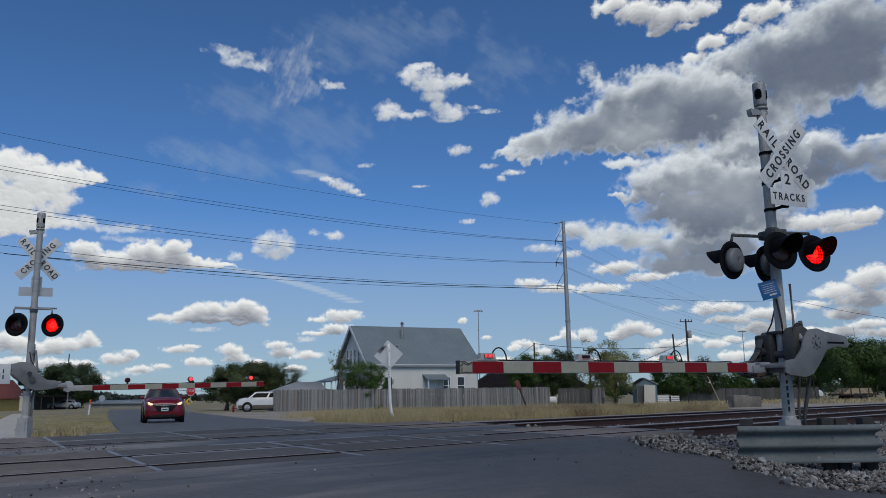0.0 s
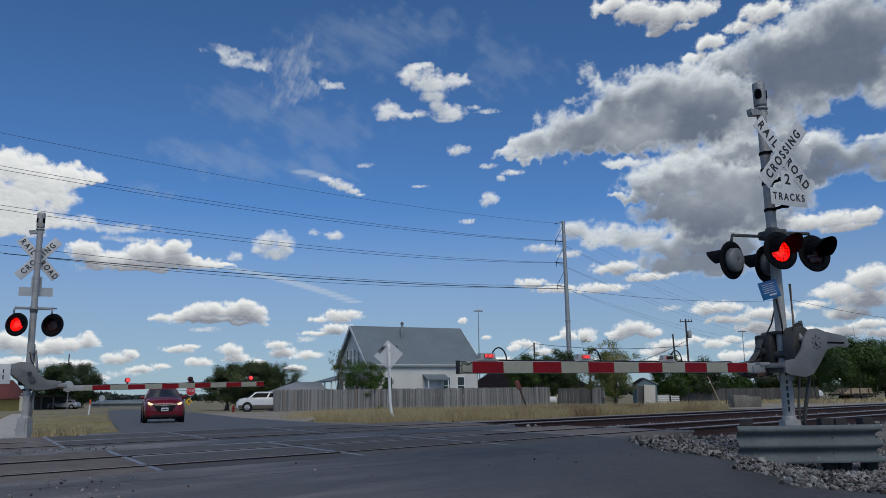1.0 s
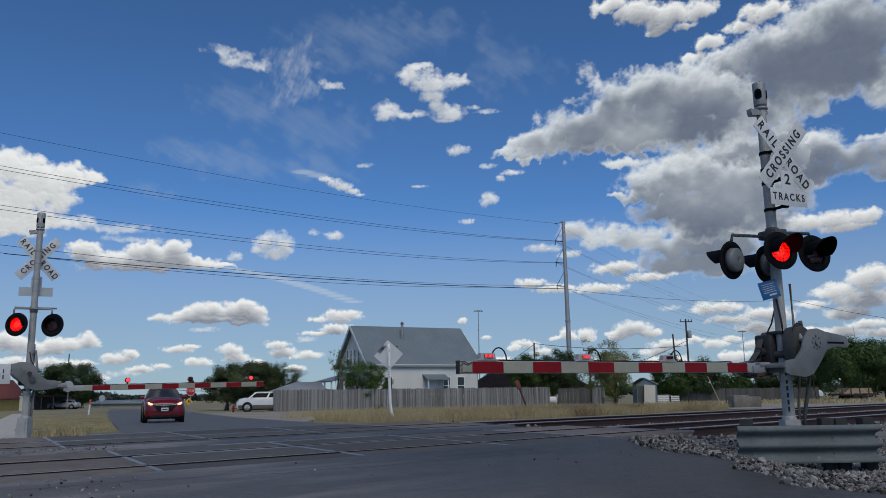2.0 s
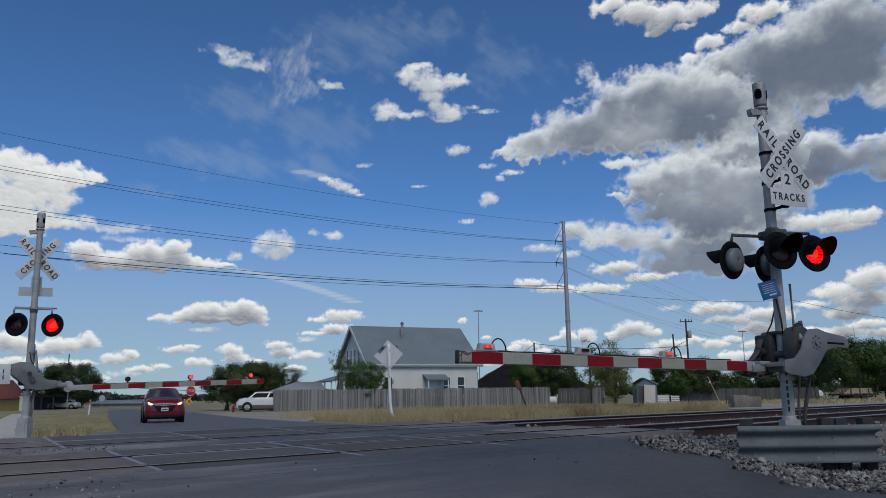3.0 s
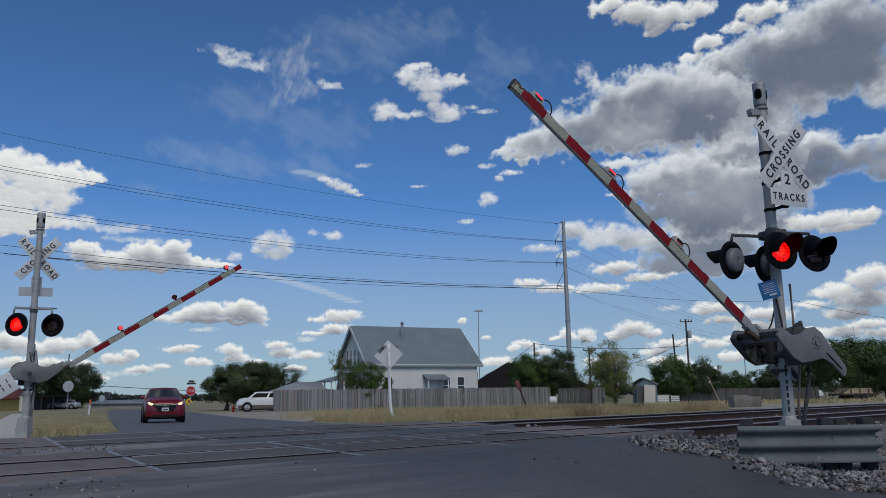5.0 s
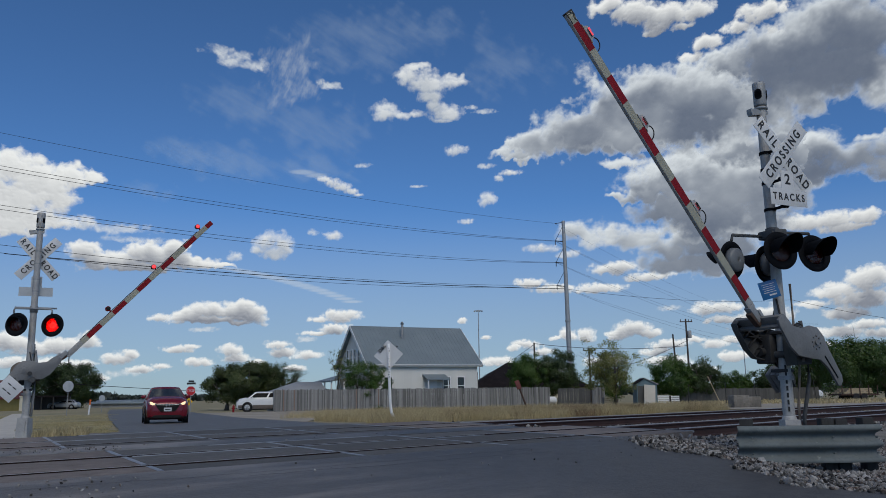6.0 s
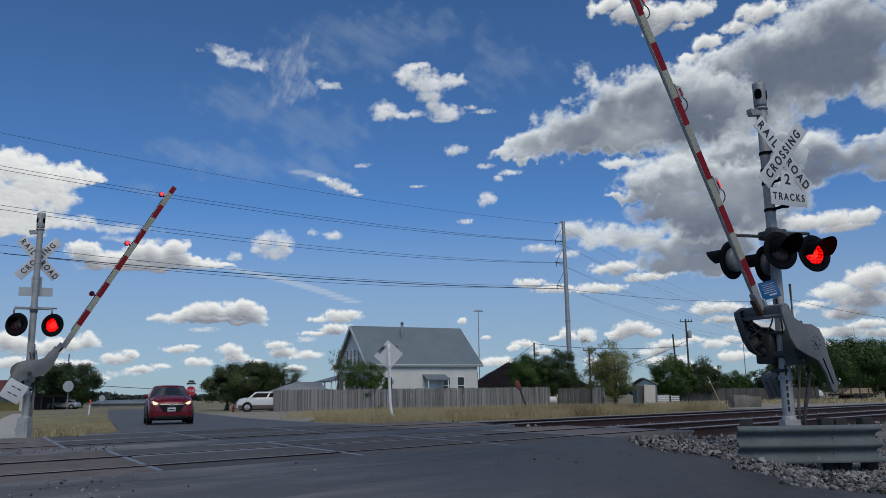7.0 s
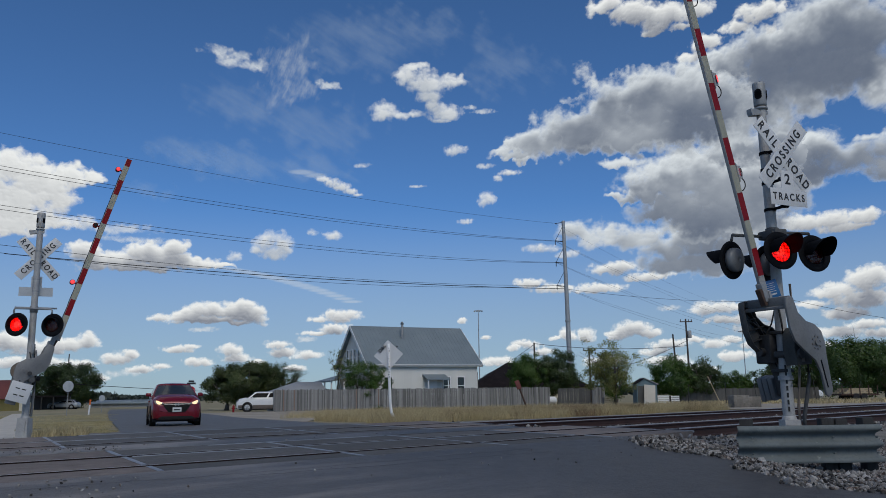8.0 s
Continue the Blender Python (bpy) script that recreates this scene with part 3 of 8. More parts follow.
def gate(parent, pivot, out, axle, spread, boom_off, reach, lamps, stripe_start, far_side):
    """The swinging gate: two cheek plates on the axle, counterweights, cross bar, and the striped boom with its lamps.
    Local x runs out along the boom, y along the axle, z up; the pivot is the origin."""
    basis = Matrix((out, out.cross(Vector((0, 0, 1))) * -1, Vector((0, 0, 1)))).transposed().to_4x4()
    rest = Matrix.Translation(pivot) @ basis
    side = Matrix(((1, 0, 0, 0), (0, 0, -1, 0), (0, 1, 0, 0), (0, 0, 0, 1)))      # outline xy -> local xz
    outline = [(-0.72, 0.06), (-0.66, 0.10), (-0.22, 0.15), (-0.05, 0.19), (0.12, 0.17), (0.24, 0.06), (0.32, -0.10), (0.46, -0.22), (0.66, -0.245), (0.70, -0.27), (0.70, -0.40),
               (0.62, -0.43), (0.30, -0.46), (0.12, -0.42), (-0.06, -0.26), (-0.22, -0.10), (-0.42, -0.05), (-0.70, -0.06), (-0.74, -0.02)]
    bm = bmesh.new()
    prism(bm, outline, 0.035, pose(0, -spread / 2, 0) @ side, 0.006)
    shaded = bm
    bm = bmesh.new()
    for y in (-spread / 2, spread / 2):
        if y > 0 or far_side:
            prism(bm, outline, 0.035, pose(0, y, 0) @ side, 0.006)
        for i in range(8):
            a = radians(45 * i)
            p = Vector((0.085 * math.cos(a), y, 0.085 * math.sin(a)))
            cyl(bm, p + Vector((0, -0.03, 0)), p + Vector((0, 0.03, 0)), 0.014, seg=8)
        cyl(bm, (0, y - 0.04, 0), (0, y + 0.04, 0), 0.04, seg=14)
    box(bm, (0.15, spread, 0.05), pose(0.635, 0, -0.31), 0.006)
    box(bm, (0.04, spread, 0.13), pose(0.575, 0, -0.33), 0.006)
    yoke = part("gate_arm", bm, M["cast"], parent, "grey cast gate support with bolted cheek plates", rest)
    if not far_side:
        # the shade on this cheek is painted: darker metal than its twin
        cheek = part("cheek_plate", shaded, M["cast_deep_grey"], yoke, "cheek plate beside the drive, shade put into its dark colour")
        ribs = list(zip(outline[3:17], outline[4:18])) + [((0.02, 0.10), (0.40, -0.30)), ((0.0, -0.05), (0.62, -0.34)), ((0.14, 0.10), (0.14, -0.40)), ((0.30, -0.05), (0.30, -0.44)), ((0.44, -0.22), (0.46, -0.44))]
        for k, ((xa, za), (xb, zb)) in enumerate(ribs):
            bm = bmesh.new()
            box(bm, (math.hypot(xb - xa, zb - za) + 0.012, 0.085 if k < 14 else 0.06, 0.016), pose((xa + xb) / 2, -spread / 2 + 0.045, (za + zb) / 2, 0, -math.degrees(math.atan2(zb - za, xb - xa)), 0), 0.003)
            part("rib", bm, M["cast_deep_grey" if k < 14 else "cast_dark"], cheek, "dark cast rib" if k >= 14 else "")
    for y in (-spread / 2, spread / 2):
        bm = bmesh.new()
        span(bm, (-0.62, y - 0.021, -0.012), (-0.24, y + 0.021, 0.014))
        part("slot", bm, M["black"], yoke, "dark adjusting slot")
    for y, half in ((-spread / 2 - 0.15, 0.125) if not far_side else (-spread / 2 + 0.07, 0.045),):
        bm = bmesh.new()
        for lo, hi in ((-1.0, -0.42), (-0.34, 0.30), (0.38, 1.0)) if not far_side else ((-1.0, 1.0),):
            span(bm, (-0.77 if lo > -0.9 else -0.79, y + half * lo, -0.10), (-0.45, y + half * hi, 0.10 if lo > -0.9 else 0.12), None, 0.01)
        cyl(bm, (-0.61, y - half, 0), (-0.61, y + half, 0), 0.03, seg=10)
        for x in (-0.70, -0.52):
            cyl(bm, (x, y - half - 0.02, 0), (x, y + half, 0), 0.018, seg=8)
        part("counterweight", bm, M["cast"], yoke, "grey slab counterweight")
    if far_side:
        bm = bmesh.new()
        yy = -spread / 2 - 0.03
        span(bm, (-0.71, yy - 0.006, -0.30), (-0.27, yy, 0.14), None, 0.002)
        part("weight_plate", bm, M["sign_white"], yoke, "pale square weight plate")
        for dx, dz in ((-0.41, -0.02), (-0.41, -0.15), (-0.56, -0.02), (-0.56, -0.15)):
            bm = bmesh.new()
            span(bm, (dx - 0.012, yy - 0.009, dz - 0.045), (dx + 0.012, yy - 0.006, dz + 0.045))
            part("slot_mark", bm, M["sign_black"], yoke)
    bm = bmesh.new()
    box(bm, (0.26, 0.10, 0.10), pose(0.80, boom_off, -0.345, 0, 4, 0), 0.01)
    box(bm, (0.20, 0.13, 0.05), pose(0.70, boom_off, -0.28), 0.008)
    part("adapter", bm, M["galv_dark"], yoke, "grey boom bracket")
    bm = bmesh.new()
    box(bm, (0.24, 0.085, 0.06), pose(0.74, boom_off, -0.40, 0, 10, 0), 0.01)
    part("bracket_foot", bm, M["rust"], yoke, "rusty bracket foot")
    zc = -0.425 if far_side else -0.325
    h, w = 0.128, 0.05
    bm = bmesh.new()
    span(bm, (0.86, boom_off - w / 2, zc - h / 2), (reach, boom_off + w / 2, zc + h / 2), None, 0.006)
    for x in (0.90, 1.02):
        for dz in (-0.035, 0.035):
            cyl(bm, (x, boom_off - w / 2 - 0.008, zc + dz), (x, boom_off + w / 2 + 0.008, zc + dz), 0.011, seg=8)
    part("boom", bm, M["galv"], yoke, "weathered metal boom")
    for a, b, red in stripes_of(stripe_start, reach - (0.16 if not far_side else 0.0), 0.390 if not far_side else 0.40, 0.390 if not far_side else 0.20):
        bm = bmesh.new()
        span(bm, (a + 0.001, boom_off - w / 2 - 0.003, zc - h / 2 + 0.006), (b - 0.001, boom_off + w / 2 + 0.003, zc + h / 2 - 0.006))
        part("stripe", bm, M["red"] if red else M["white"], yoke, "red reflective band" if red else "dull white reflective band")
    if not far_side:
        bm = bmesh.new()
        span(bm, (reach - 0.16, boom_off - w / 2 - 0.002, zc - h / 2 + 0.004), (reach - 0.012, boom_off + w / 2 + 0.002, zc + h / 2 - 0.010), None, 0.008)
        cap = part("end_cap", bm, M["white"], yoke, "dented grey-white end cap bound with dark wire")
        bm = bmesh.new()
        span(bm, (reach - 0.012, boom_off - w / 2 - 0.006, zc - h / 2 - 0.004), (reach + 0.008, boom_off + w / 2 + 0.006, zc + h / 2 + 0.004), None, 0.004)
        part("end_plate", bm, M["cast_dark"], cap, "dark end plate")
        bm = bmesh.new()
        for yy in (boom_off - w / 2 - 0.005, boom_off + w / 2 + 0.005):
            for q in ([(reach - 0.15, 0.045), (reach - 0.10, 0.020), (reach - 0.05, 0.045), (reach - 0.01, 0.010)], [(reach - 0.01, 0.055), (reach - 0.07, 0.060), (reach - 0.12, 0.030), (reach - 0.155, 0.056)],
                      [(reach - 0.035, 0.058), (reach - 0.028, -0.058)], [(reach - 0.15, -0.056), (reach - 0.08, -0.050), (reach - 0.01, -0.060)]):
                tube(bm, [(x, yy, zc + z) for x, z in q], 0.005, 5)
        part("binding_wire", bm, M["cast_deep_grey"], cap, "dark binding wire")
    top = zc + h / 2
    bm = bmesh.new()
    pts = []
    for i in range(60):
        x = 1.3 + (reach - 1.75) * i / 59
        pts.append((x, boom_off + 0.006 * math.sin(i * 1.7), top + 0.008 + 0.003 * math.sin(i * 0.9)))
    tube(bm, pts, 0.009, 5)
    for x in () if far_side else lamps:
        tube(bm, [(x - 0.16 - 0.11 * math.cos(t) * 0.9, boom_off, top + 0.012 + 0.13 * math.sin(t)) for t in np.linspace(0, math.pi, 9)], 0.008, 5)
    part("cable", bm, M["rubber"], yoke, "black lamp cable clipped along the boom")
    for i, x in enumerate(lamps):
        bm = bmesh.new()
        if far_side:
            cyl(bm, (x, boom_off, top), (x, boom_off, top + 0.06), 0.02)
            cyl(bm, (x, boom_off - 0.05, top + 0.10), (x, boom_off + 0.05, top + 0.10), 0.06, seg=20)
        else:
            prism(bm, [(x - 0.135, top + 0.002), (x + 0.135, top + 0.002), (x + 0.13, top + 0.014), (x + 0.10, top + 0.022), (x + 0.085, top + 0.082), (x - 0.085, top + 0.082), (x - 0.10, top + 0.022), (x - 0.13, top + 0.014)], 0.07, pose(0, boom_off, 0) @ side, 0.006)
        body = part("boom_lamp", bm, M["red"] if far_side else M["galv"], yoke, "small red lamp on the boom" if far_side else "grey boom lamp with a red window")
        c = Vector((x, boom_off, top + (0.10 if far_side else 0.052)))
        # the lit bar inside turns about its length, a black side and a red side
        bm = bmesh.new()
        if far_side:
            lathe(bm, [(0.012, -0.004), (0.05, -0.003), (0.05, 0.003), (0.012, 0.004)], pose(0, 0, 0, 90, 0, 0), 20)
        else:
            for j in range(7):
                box(bm, (0.0105, 0.010, 0.034), pose(-0.048 + 0.016 * j, 0, 0))
        bar = part("lamp_element", bm, [M["reflector_back"], M["boom_light"]], yoke, "red light element")
        for f in bar.data.polygons:
            f.material_index = 1 if f.normal.y * SEEN[far_side] > 0.5 else 0
        c2 = c + Vector((0, SEEN[far_side] * (0.062 if far_side else 0.05), 0))
        bar.location = c2
        if i < 2:
            ROTORS.append((bar, (i + far_side) % 2, c2))
    return yoke, rest


SEEN = {False: 1, True: -1}


def mast(place, near):
    label = "galvanised railway crossing signal mast with crossbuck, red lamps and raising gate"
    t = thing("crossing_signal", Matrix.Translation(place), label, "crossing signal", "crossing signals")
    ht = 5.27 if near else 5.20
    bm = bmesh.new()
    cyl(bm, (0, 0, 0.30), (0, 0, ht - 0.40), 0.080, 0.068, seg=20)
    part("mast_pole", bm, M["galv"], t)
    bm = bmesh.new()
    d = -0.13 if near else -0.09
    r0, r1 = (0.125, 0.105) if near else (0.135, 0.115)
    box(bm, (2.3 * r0, 2.3 * r0, 0.04), pose(0, 0, d + 0.02), 0.006)
    lo = [bm.verts.new((x * r0, y * r0, d + 0.04)) for x, y in ((-1, -1), (1, -1), (1, 1), (-1, 1))]
    hi = [bm.verts.new((x * r1, y * r1, 0.42)) for x, y in ((-1, -1), (1, -1), (1, 1), (-1, 1))]
    for i in range(4):
        bm.faces.new((lo[i], lo[(i + 1) % 4], hi[(i + 1) % 4], hi[i]))
    bm.faces.new(hi)
    lathe(bm, [(0.10, 0.42), (0.09, 0.45), (0.08, 0.47)], None, 20)
    span(bm, (-0.08, -r0 - 0.008, 0.08), (0.08, -r1, 0.36))
    for a in (45, 135, 225, 315):
        x, y = 1.5 * r0 * math.cos(radians(a)), 1.5 * r0 * math.sin(radians(a))
        cyl(bm, (x * 0.95, y * 0.95, d), (x * 0.95, y * 0.95, d + 0.10), 0.018, seg=8)
    part("mast_base", bm, M["galv"], t, "square cast mast base with bolts")
    # electronic bell on top
    bm = bmesh.new()
    lathe(bm, [(0.083, ht - 0.36), (0.092, ht - 0.34), (0.092, ht - 0.02), (0.086, ht), (0.03, ht + 0.004)], None, 26)
    lathe(bm, [(0.075, ht - 0.42), (0.098, ht - 0.41), (0.098, ht - 0.385), (0.075, ht - 0.37)], None, 22)
    bell = part("bell", bm, M["galv_dark"] if near else M["galv"], t, "grey cylindrical warning bell")
    for a in ((-125, -10) if near else (-120, -20)):
        bm = bmesh.new()
        x, y = math.cos(radians(a)), math.sin(radians(a))
        for dz in (-0.03, 0.0, 0.03):
            cyl(bm, (x * 0.070, y * 0.070, ht - 0.19 + dz), (x * 0.0945, y * 0.0945, ht - 0.19 + dz), 0.05 if near else 0.034, seg=18)
        part("bell_opening", bm, M["black"], bell, "dark sound opening")
    bm = bmesh.new()
    prism(bm, [(-0.23, -0.02), (-0.21, -0.07), (0.09, -0.02), (0.09, 0.03), (-0.23, 0.03)], 0.09, pose(0, 0, ht - 0.46) @ face(-ROADWAY))
    part("bell_bracket", bm, M["galv_dark"], t)
    n_near = Vector((0.381, -0.924, 0))
    if near:
        n = n_near
        f = Vector(n)
        c = f * 0.32
        crossbuck(t, (c.x, c.y, 4.09), n)
        for z in (4.19, 3.94, 3.74, 3.35):
            bm = bmesh.new()
            cyl(bm, (0, 0, z), (c.x * 0.96, c.y * 0.96, z), 0.022, seg=8)
            lathe(bm, [(0.07, z - 0.02), (0.082, z - 0.02), (0.082, z + 0.02), (0.07, z + 0.02)], None, 16)
            box(bm, (0.10, 0.06, 0.05), Matrix.Translation((c.x * 0.85, c.y * 0.85, z)))
            part("sign_clamp", bm, M["black"], t)
        bm = bmesh.new()
        fm = Matrix.Translation((c.x, c.y, 3.47)) @ face(n)
        prism(bm, [(-0.33, -0.125), (0.33, -0.125), (0.33, 0.115), (0.115, 0.115), (0.115, 0.38), (-0.115, 0.38), (-0.115, 0.115), (-0.33, 0.115)], 0.006, fm @ pose(0.04, 0, 0), 0.001)
        sg = part("track_count_sign", bm, M["sign_white"], t, "white inverted T sign with black letters")
        letters("2", 0.21, fm @ pose(0.04, 0.25, 0.0045), sg, M["sign_black"], bold=0.004)
        letters("TRACKS", 0.145, fm @ pose(0.04, -0.005, 0.0045) @ CONDENSED, sg, M["sign_black"], spacing=1.42, bold=0.003)
        zl = 2.69
        cr = Vector((0.922, 0.387, 0))
        fl = Vector((0.26, -0.965, 0))
        fb = Vector((-0.56, 0.83, 0))
        bm = bmesh.new()
        for off, k, sgn in ((0.16, 0.34, 1),):
            a, b = n * 0.12 - cr * 0.0, n * 0.12 + cr * 0.56
            tube(bm, [(a.x - cr.x * 0.15, a.y - cr.y * 0.15, zl + 0.30), (b.x, b.y, zl + 0.33), (b.x + 0.02, b.y, zl + 0.27), (b.x + 0.02, b.y, zl + 0.2)], 0.024, 8)
            a2, b2 = n * -0.12, n * -0.12 - cr * 0.62
            tube(bm, [(a2.x + cr.x * 0.15, a2.y + cr.y * 0.15, zl + 0.30), (b2.x, b2.y, zl + 0.28), (b2.x - 0.02, b2.y, zl + 0.2)], 0.024, 8)
        box(bm, (0.22, 0.34, 0.12), pose(0, 0, zl + 0.30, 0, 0, 22), 0.02)
        lathe(bm, [(0.07, zl + 0.2), (0.09, zl + 0.21), (0.09, zl + 0.39), (0.07, zl + 0.4)], None, 16)
        part("lamp_crossarm", bm, M["cast_deep_grey"], t, "dark grey pipe crossarm")
        flasher(t, (n.x * 0.2 - 0.11, n.y * 0.2 - 0.1, zl + 0.02), fl, -4, 1)
        flasher(t, (n.x * 0.12 + cr.x * 0.6, n.y * 0.12 + cr.y * 0.6 - 0.05, zl + 0.035), fl, -4, 0)
        flasher(t, (-n.x * 0.12 - cr.x * 0.66, -n.y * 0.12 - cr.y * 0.66, zl - 0.08), fb, -4, 0, lit=False)
        flasher(t, (-n.x * 0.2 + cr.x * 0.04, -n.y * 0.2 + cr.y * 0.04, zl - 0.09), fb, -4, 1, lit=False)
        bm = bmesh.new()
        fm = Matrix.Translation((-0.165, -0.12, 2.19)) @ face((-0.2, -1, 0)) @ pose(0, 0, 0, 0, 0, 14)
        box(bm, (0.25, 0.25, 0.005), fm, 0.002)
        notice = part("notice_sign", bm, M["sign_blue"], t, "small blue information plate, tilted")
        bm = bmesh.new()
        for i in range(5):
            box(bm, (0.17 - 0.03 * (i % 2), 0.006, 0.002), fm @ pose(0.0, 0.078 - 0.028 * i, 0.004))
        box(bm, (0.10, 0.022, 0.002), fm @ pose(0.03, -0.075, 0.004))
        part("printed_bars", bm, M["sign_white"], notice)
        for i in range(7):
            bm = bmesh.new()
            box(bm, (0.026, 0.065, 0.003), Matrix.Translation((-0.025, -0.079, 1.12 - 0.093 * i)) @ face((-0.3, -1, 0)))
            part("stencil_bar", bm, M["sign_black"], t)
        bm = bmesh.new()
        tube(bm, [(0.17, -0.02, 2.28), (0.17, -0.02, 1.70), (0.20, -0.06, 1.35), (0.17, -0.05, 1.0), (0.13, -0.03, 0.6), (0.15, 0.0, 0.0)], 0.019, 8)
        part("conduit", bm, M["rust_cover"], t, "weathered brown-grey conduit pipe")
        bm = bmesh.new()
        tube(bm, [(0.21, -0.14, 1.75), (0.25, -0.16, 1.3), (0.26, -0.14, 0.95), (0.21, -0.12, 0.7), (0.16, -0.1, 0.45), (0.16, -0.1, 0.0)], 0.026, 8)
        part("conduit", bm, M["cast_deep_grey"], t, "bent dark grey conduit pipe")
    else:
        c = ROADWAY * 0.13
        crossbuck(t, (c.x, c.y, 4.12), -ROADWAY)
        bm = bmesh.new()
        fm = Matrix.Translation((c.x, c.y, 3.33)) @ face(-ROADWAY)
        prism(bm, [(-0.36, -0.11), (0.36, -0.11), (0.36, 0.10), (0.115, 0.10), (0.115, 0.36), (-0.115, 0.36), (-0.115, 0.10), (-0.36, 0.10)], 0.006, fm)
        part("sign_plate", bm, M["sign_back"], t, "bare grey back of a sign plate")
        for z in (4.27, 3.97, 3.6, 3.32):
            bm = bmesh.new()
            lathe(bm, [(0.066, z - 0.012), (0.076, z - 0.012), (0.076, z + 0.012), (0.066, z + 0.012)], None, 16)
            cyl(bm, (0, 0, z), (c.x, c.y, z), 0.02, seg=8)
            part("sign_clamp", bm, M["galv_dark"], t)
        zl = 2.62
        cr = Vector((0.90, 0.43, 0))
        nn = Vector((0.36, -0.93, 0))
        bm = bmesh.new()
        for s in (-1, 1):
            e = cr * (0.37 * s) + nn * 0.1
            tube(bm, [(nn.x * 0.1, nn.y * 0.1, zl + 0.28), (e.x, e.y, zl + 0.28), (e.x + cr.x * 0.03 * s, e.y, zl + 0.24), (e.x + cr.x * 0.03 * s, e.y, zl + 0.16)], 0.022, 8)
        tube(bm, [(-0.40, -0.1, zl + 0.32), (0.40, 0.28, zl + 0.32)], 0.02, 8)
        lathe(bm, [(0.066, zl + 0.2), (0.085, zl + 0.2), (0.085, zl + 0.36), (0.066, zl + 0.36)], None, 16)
        part("lamp_crossarm", bm, M["galv_dark"], t, "grey pipe crossarm")
        fl = Vector((-0.06, -1.0, 0))
        for s, first in ((-1, 1), (1, 0)):
            p = cr * (0.37 * s) + nn * 0.16
            flasher(t, (p.x + 0.07, p.y, zl - 0.10), fl, -3, first, hood=0.17)
        bm = bmesh.new()
        box(bm, (0.05, 0.08, 0.22), pose(0.09, -0.05, 1.98), 0.006)
        part("junction_box", bm, M["galv_dark"], t)
        bm = bmesh.new()
        tube(bm, [(0.09, 0.05, 1.95), (0.14, 0.1, 1.5), (0.1, 0.1, 1.0), (0.1, 0.05, 0.45)], 0.03, 8)
        part("conduit", bm, M["galv_dark"], t)
    # gate mechanism
    bm = bmesh.new()
    a = AXLE if near else -AXLE
    o = ARM if near else -ARM
    f = Matrix((o, a, Vector((0, 0, 1)))).transposed().to_4x4()
    zc = PIV_Z - place[2]
    k = 1 if near else -1
    span(bm, (-0.19, -0.33 * k, zc - 0.26), (0.17, -0.075 * k, zc + 0.14), f, 0.03)
    cyl(bm, f @ Vector((0, -0.36, zc)), f @ Vector((0, 0.36, zc)), 0.045, seg=16)
    for z in (zc - 0.36, zc + 0.16):
        box(bm, (0.22, 0.22, 0.045), f @ pose(0, -0.04 * k, z), 0.01)
    tube(bm, [f @ Vector(q) for q in ((-0.1, 0.2, zc + 0.16), (-0.1, 0.22, zc + 0.24), (0.02, 0.25, zc + 0.24), (0.05, 0.27, zc + 0.1))], 0.03, 8)
    cyl(bm, f @ Vector((0.15, -0.2 * k, zc - 0.1)), f @ Vector((0.25, -0.2 * k, zc - 0.1)), 0.06, seg=14)
    part("gate_mechanism", bm, M["cast_dark"], t, "dark grey gate drive housing with bearings")
    if near:
        bm = bmesh.new()
        side = Matrix(((1, 0, 0, 0), (0, 0, -1, 0), (0, 1, 0, 0), (0, 0, 0, 1)))
        prism(bm, [(-0.20, -0.28), (0.12, -0.30), (0.17, -0.10), (0.15, 0.10), (0.08, 0.21), (-0.06, 0.24), (-0.16, 0.20), (-0.22, 0.05)], 0.20, f @ pose(0, 0.20, zc) @ side, 0.03)
        part("drive_housing", bm, M["housing"], t, "weathered grey-green drive housing")
        bm = bmesh.new()
        tube(bm, [f @ Vector(q) for q in ((0.13, 0.24, zc + 0.02), (0.10, 0.25, zc + 0.20), (0.0, 0.25, zc + 0.275), (-0.10, 0.25, zc + 0.25), (-0.17, 0.25, zc + 0.16))], 0.011, 6)
        part("cable", bm, M["rubber"], t, "black cable over the housing")
        bm = bmesh.new()
        tube(bm, [f @ Vector(q) for q in ((0.03, 0.315, zc - 0.25), (0.03, 0.32, zc + 0.06), (0.03, 0.29, zc + 0.12))], 0.022, 8)
        lathe(bm, [(0.02, -0.03), (0.036, -0.03), (0.036, 0.03), (0.02, 0.03)], f @ pose(0.03, 0.315, zc + 0.05), 12)
        part("lift_rod", bm, M["galv_dark"], t, "grey rod with a collar")
    if not near:
        bm = bmesh.new()
        cyl(bm, f @ Vector((-0.17, -0.02, zc + 0.07)), f @ Vector((-0.17, 0.24, zc + 0.07)), 0.20, seg=22)
        cyl(bm, f @ Vector((-0.17, 0.24, zc + 0.07)), f @ Vector((-0.17, 0.28, zc + 0.07)), 0.20, 0.14, 22)
        part("motor_cover", bm, M["rust_cover"], t, "brown-grey rounded motor cover")
    for q, r, w in (((-0.08, -0.05, zc + 0.05), 0.075, 0.5), ((0.06, 0.0, zc - 0.14), 0.05, 0.62)):
        bm = bmesh.new()
        cyl(bm, f @ Vector((q[0], -w / 2, q[2])), f @ Vector((q[0], w / 2, q[2])), r, seg=14)
        for yy in (-w / 2, w / 2):
            cyl(bm, f @ Vector((q[0], yy - 0.02, q[2])), f @ Vector((q[0], yy + 0.02, q[2])), r * 1.35, seg=10)
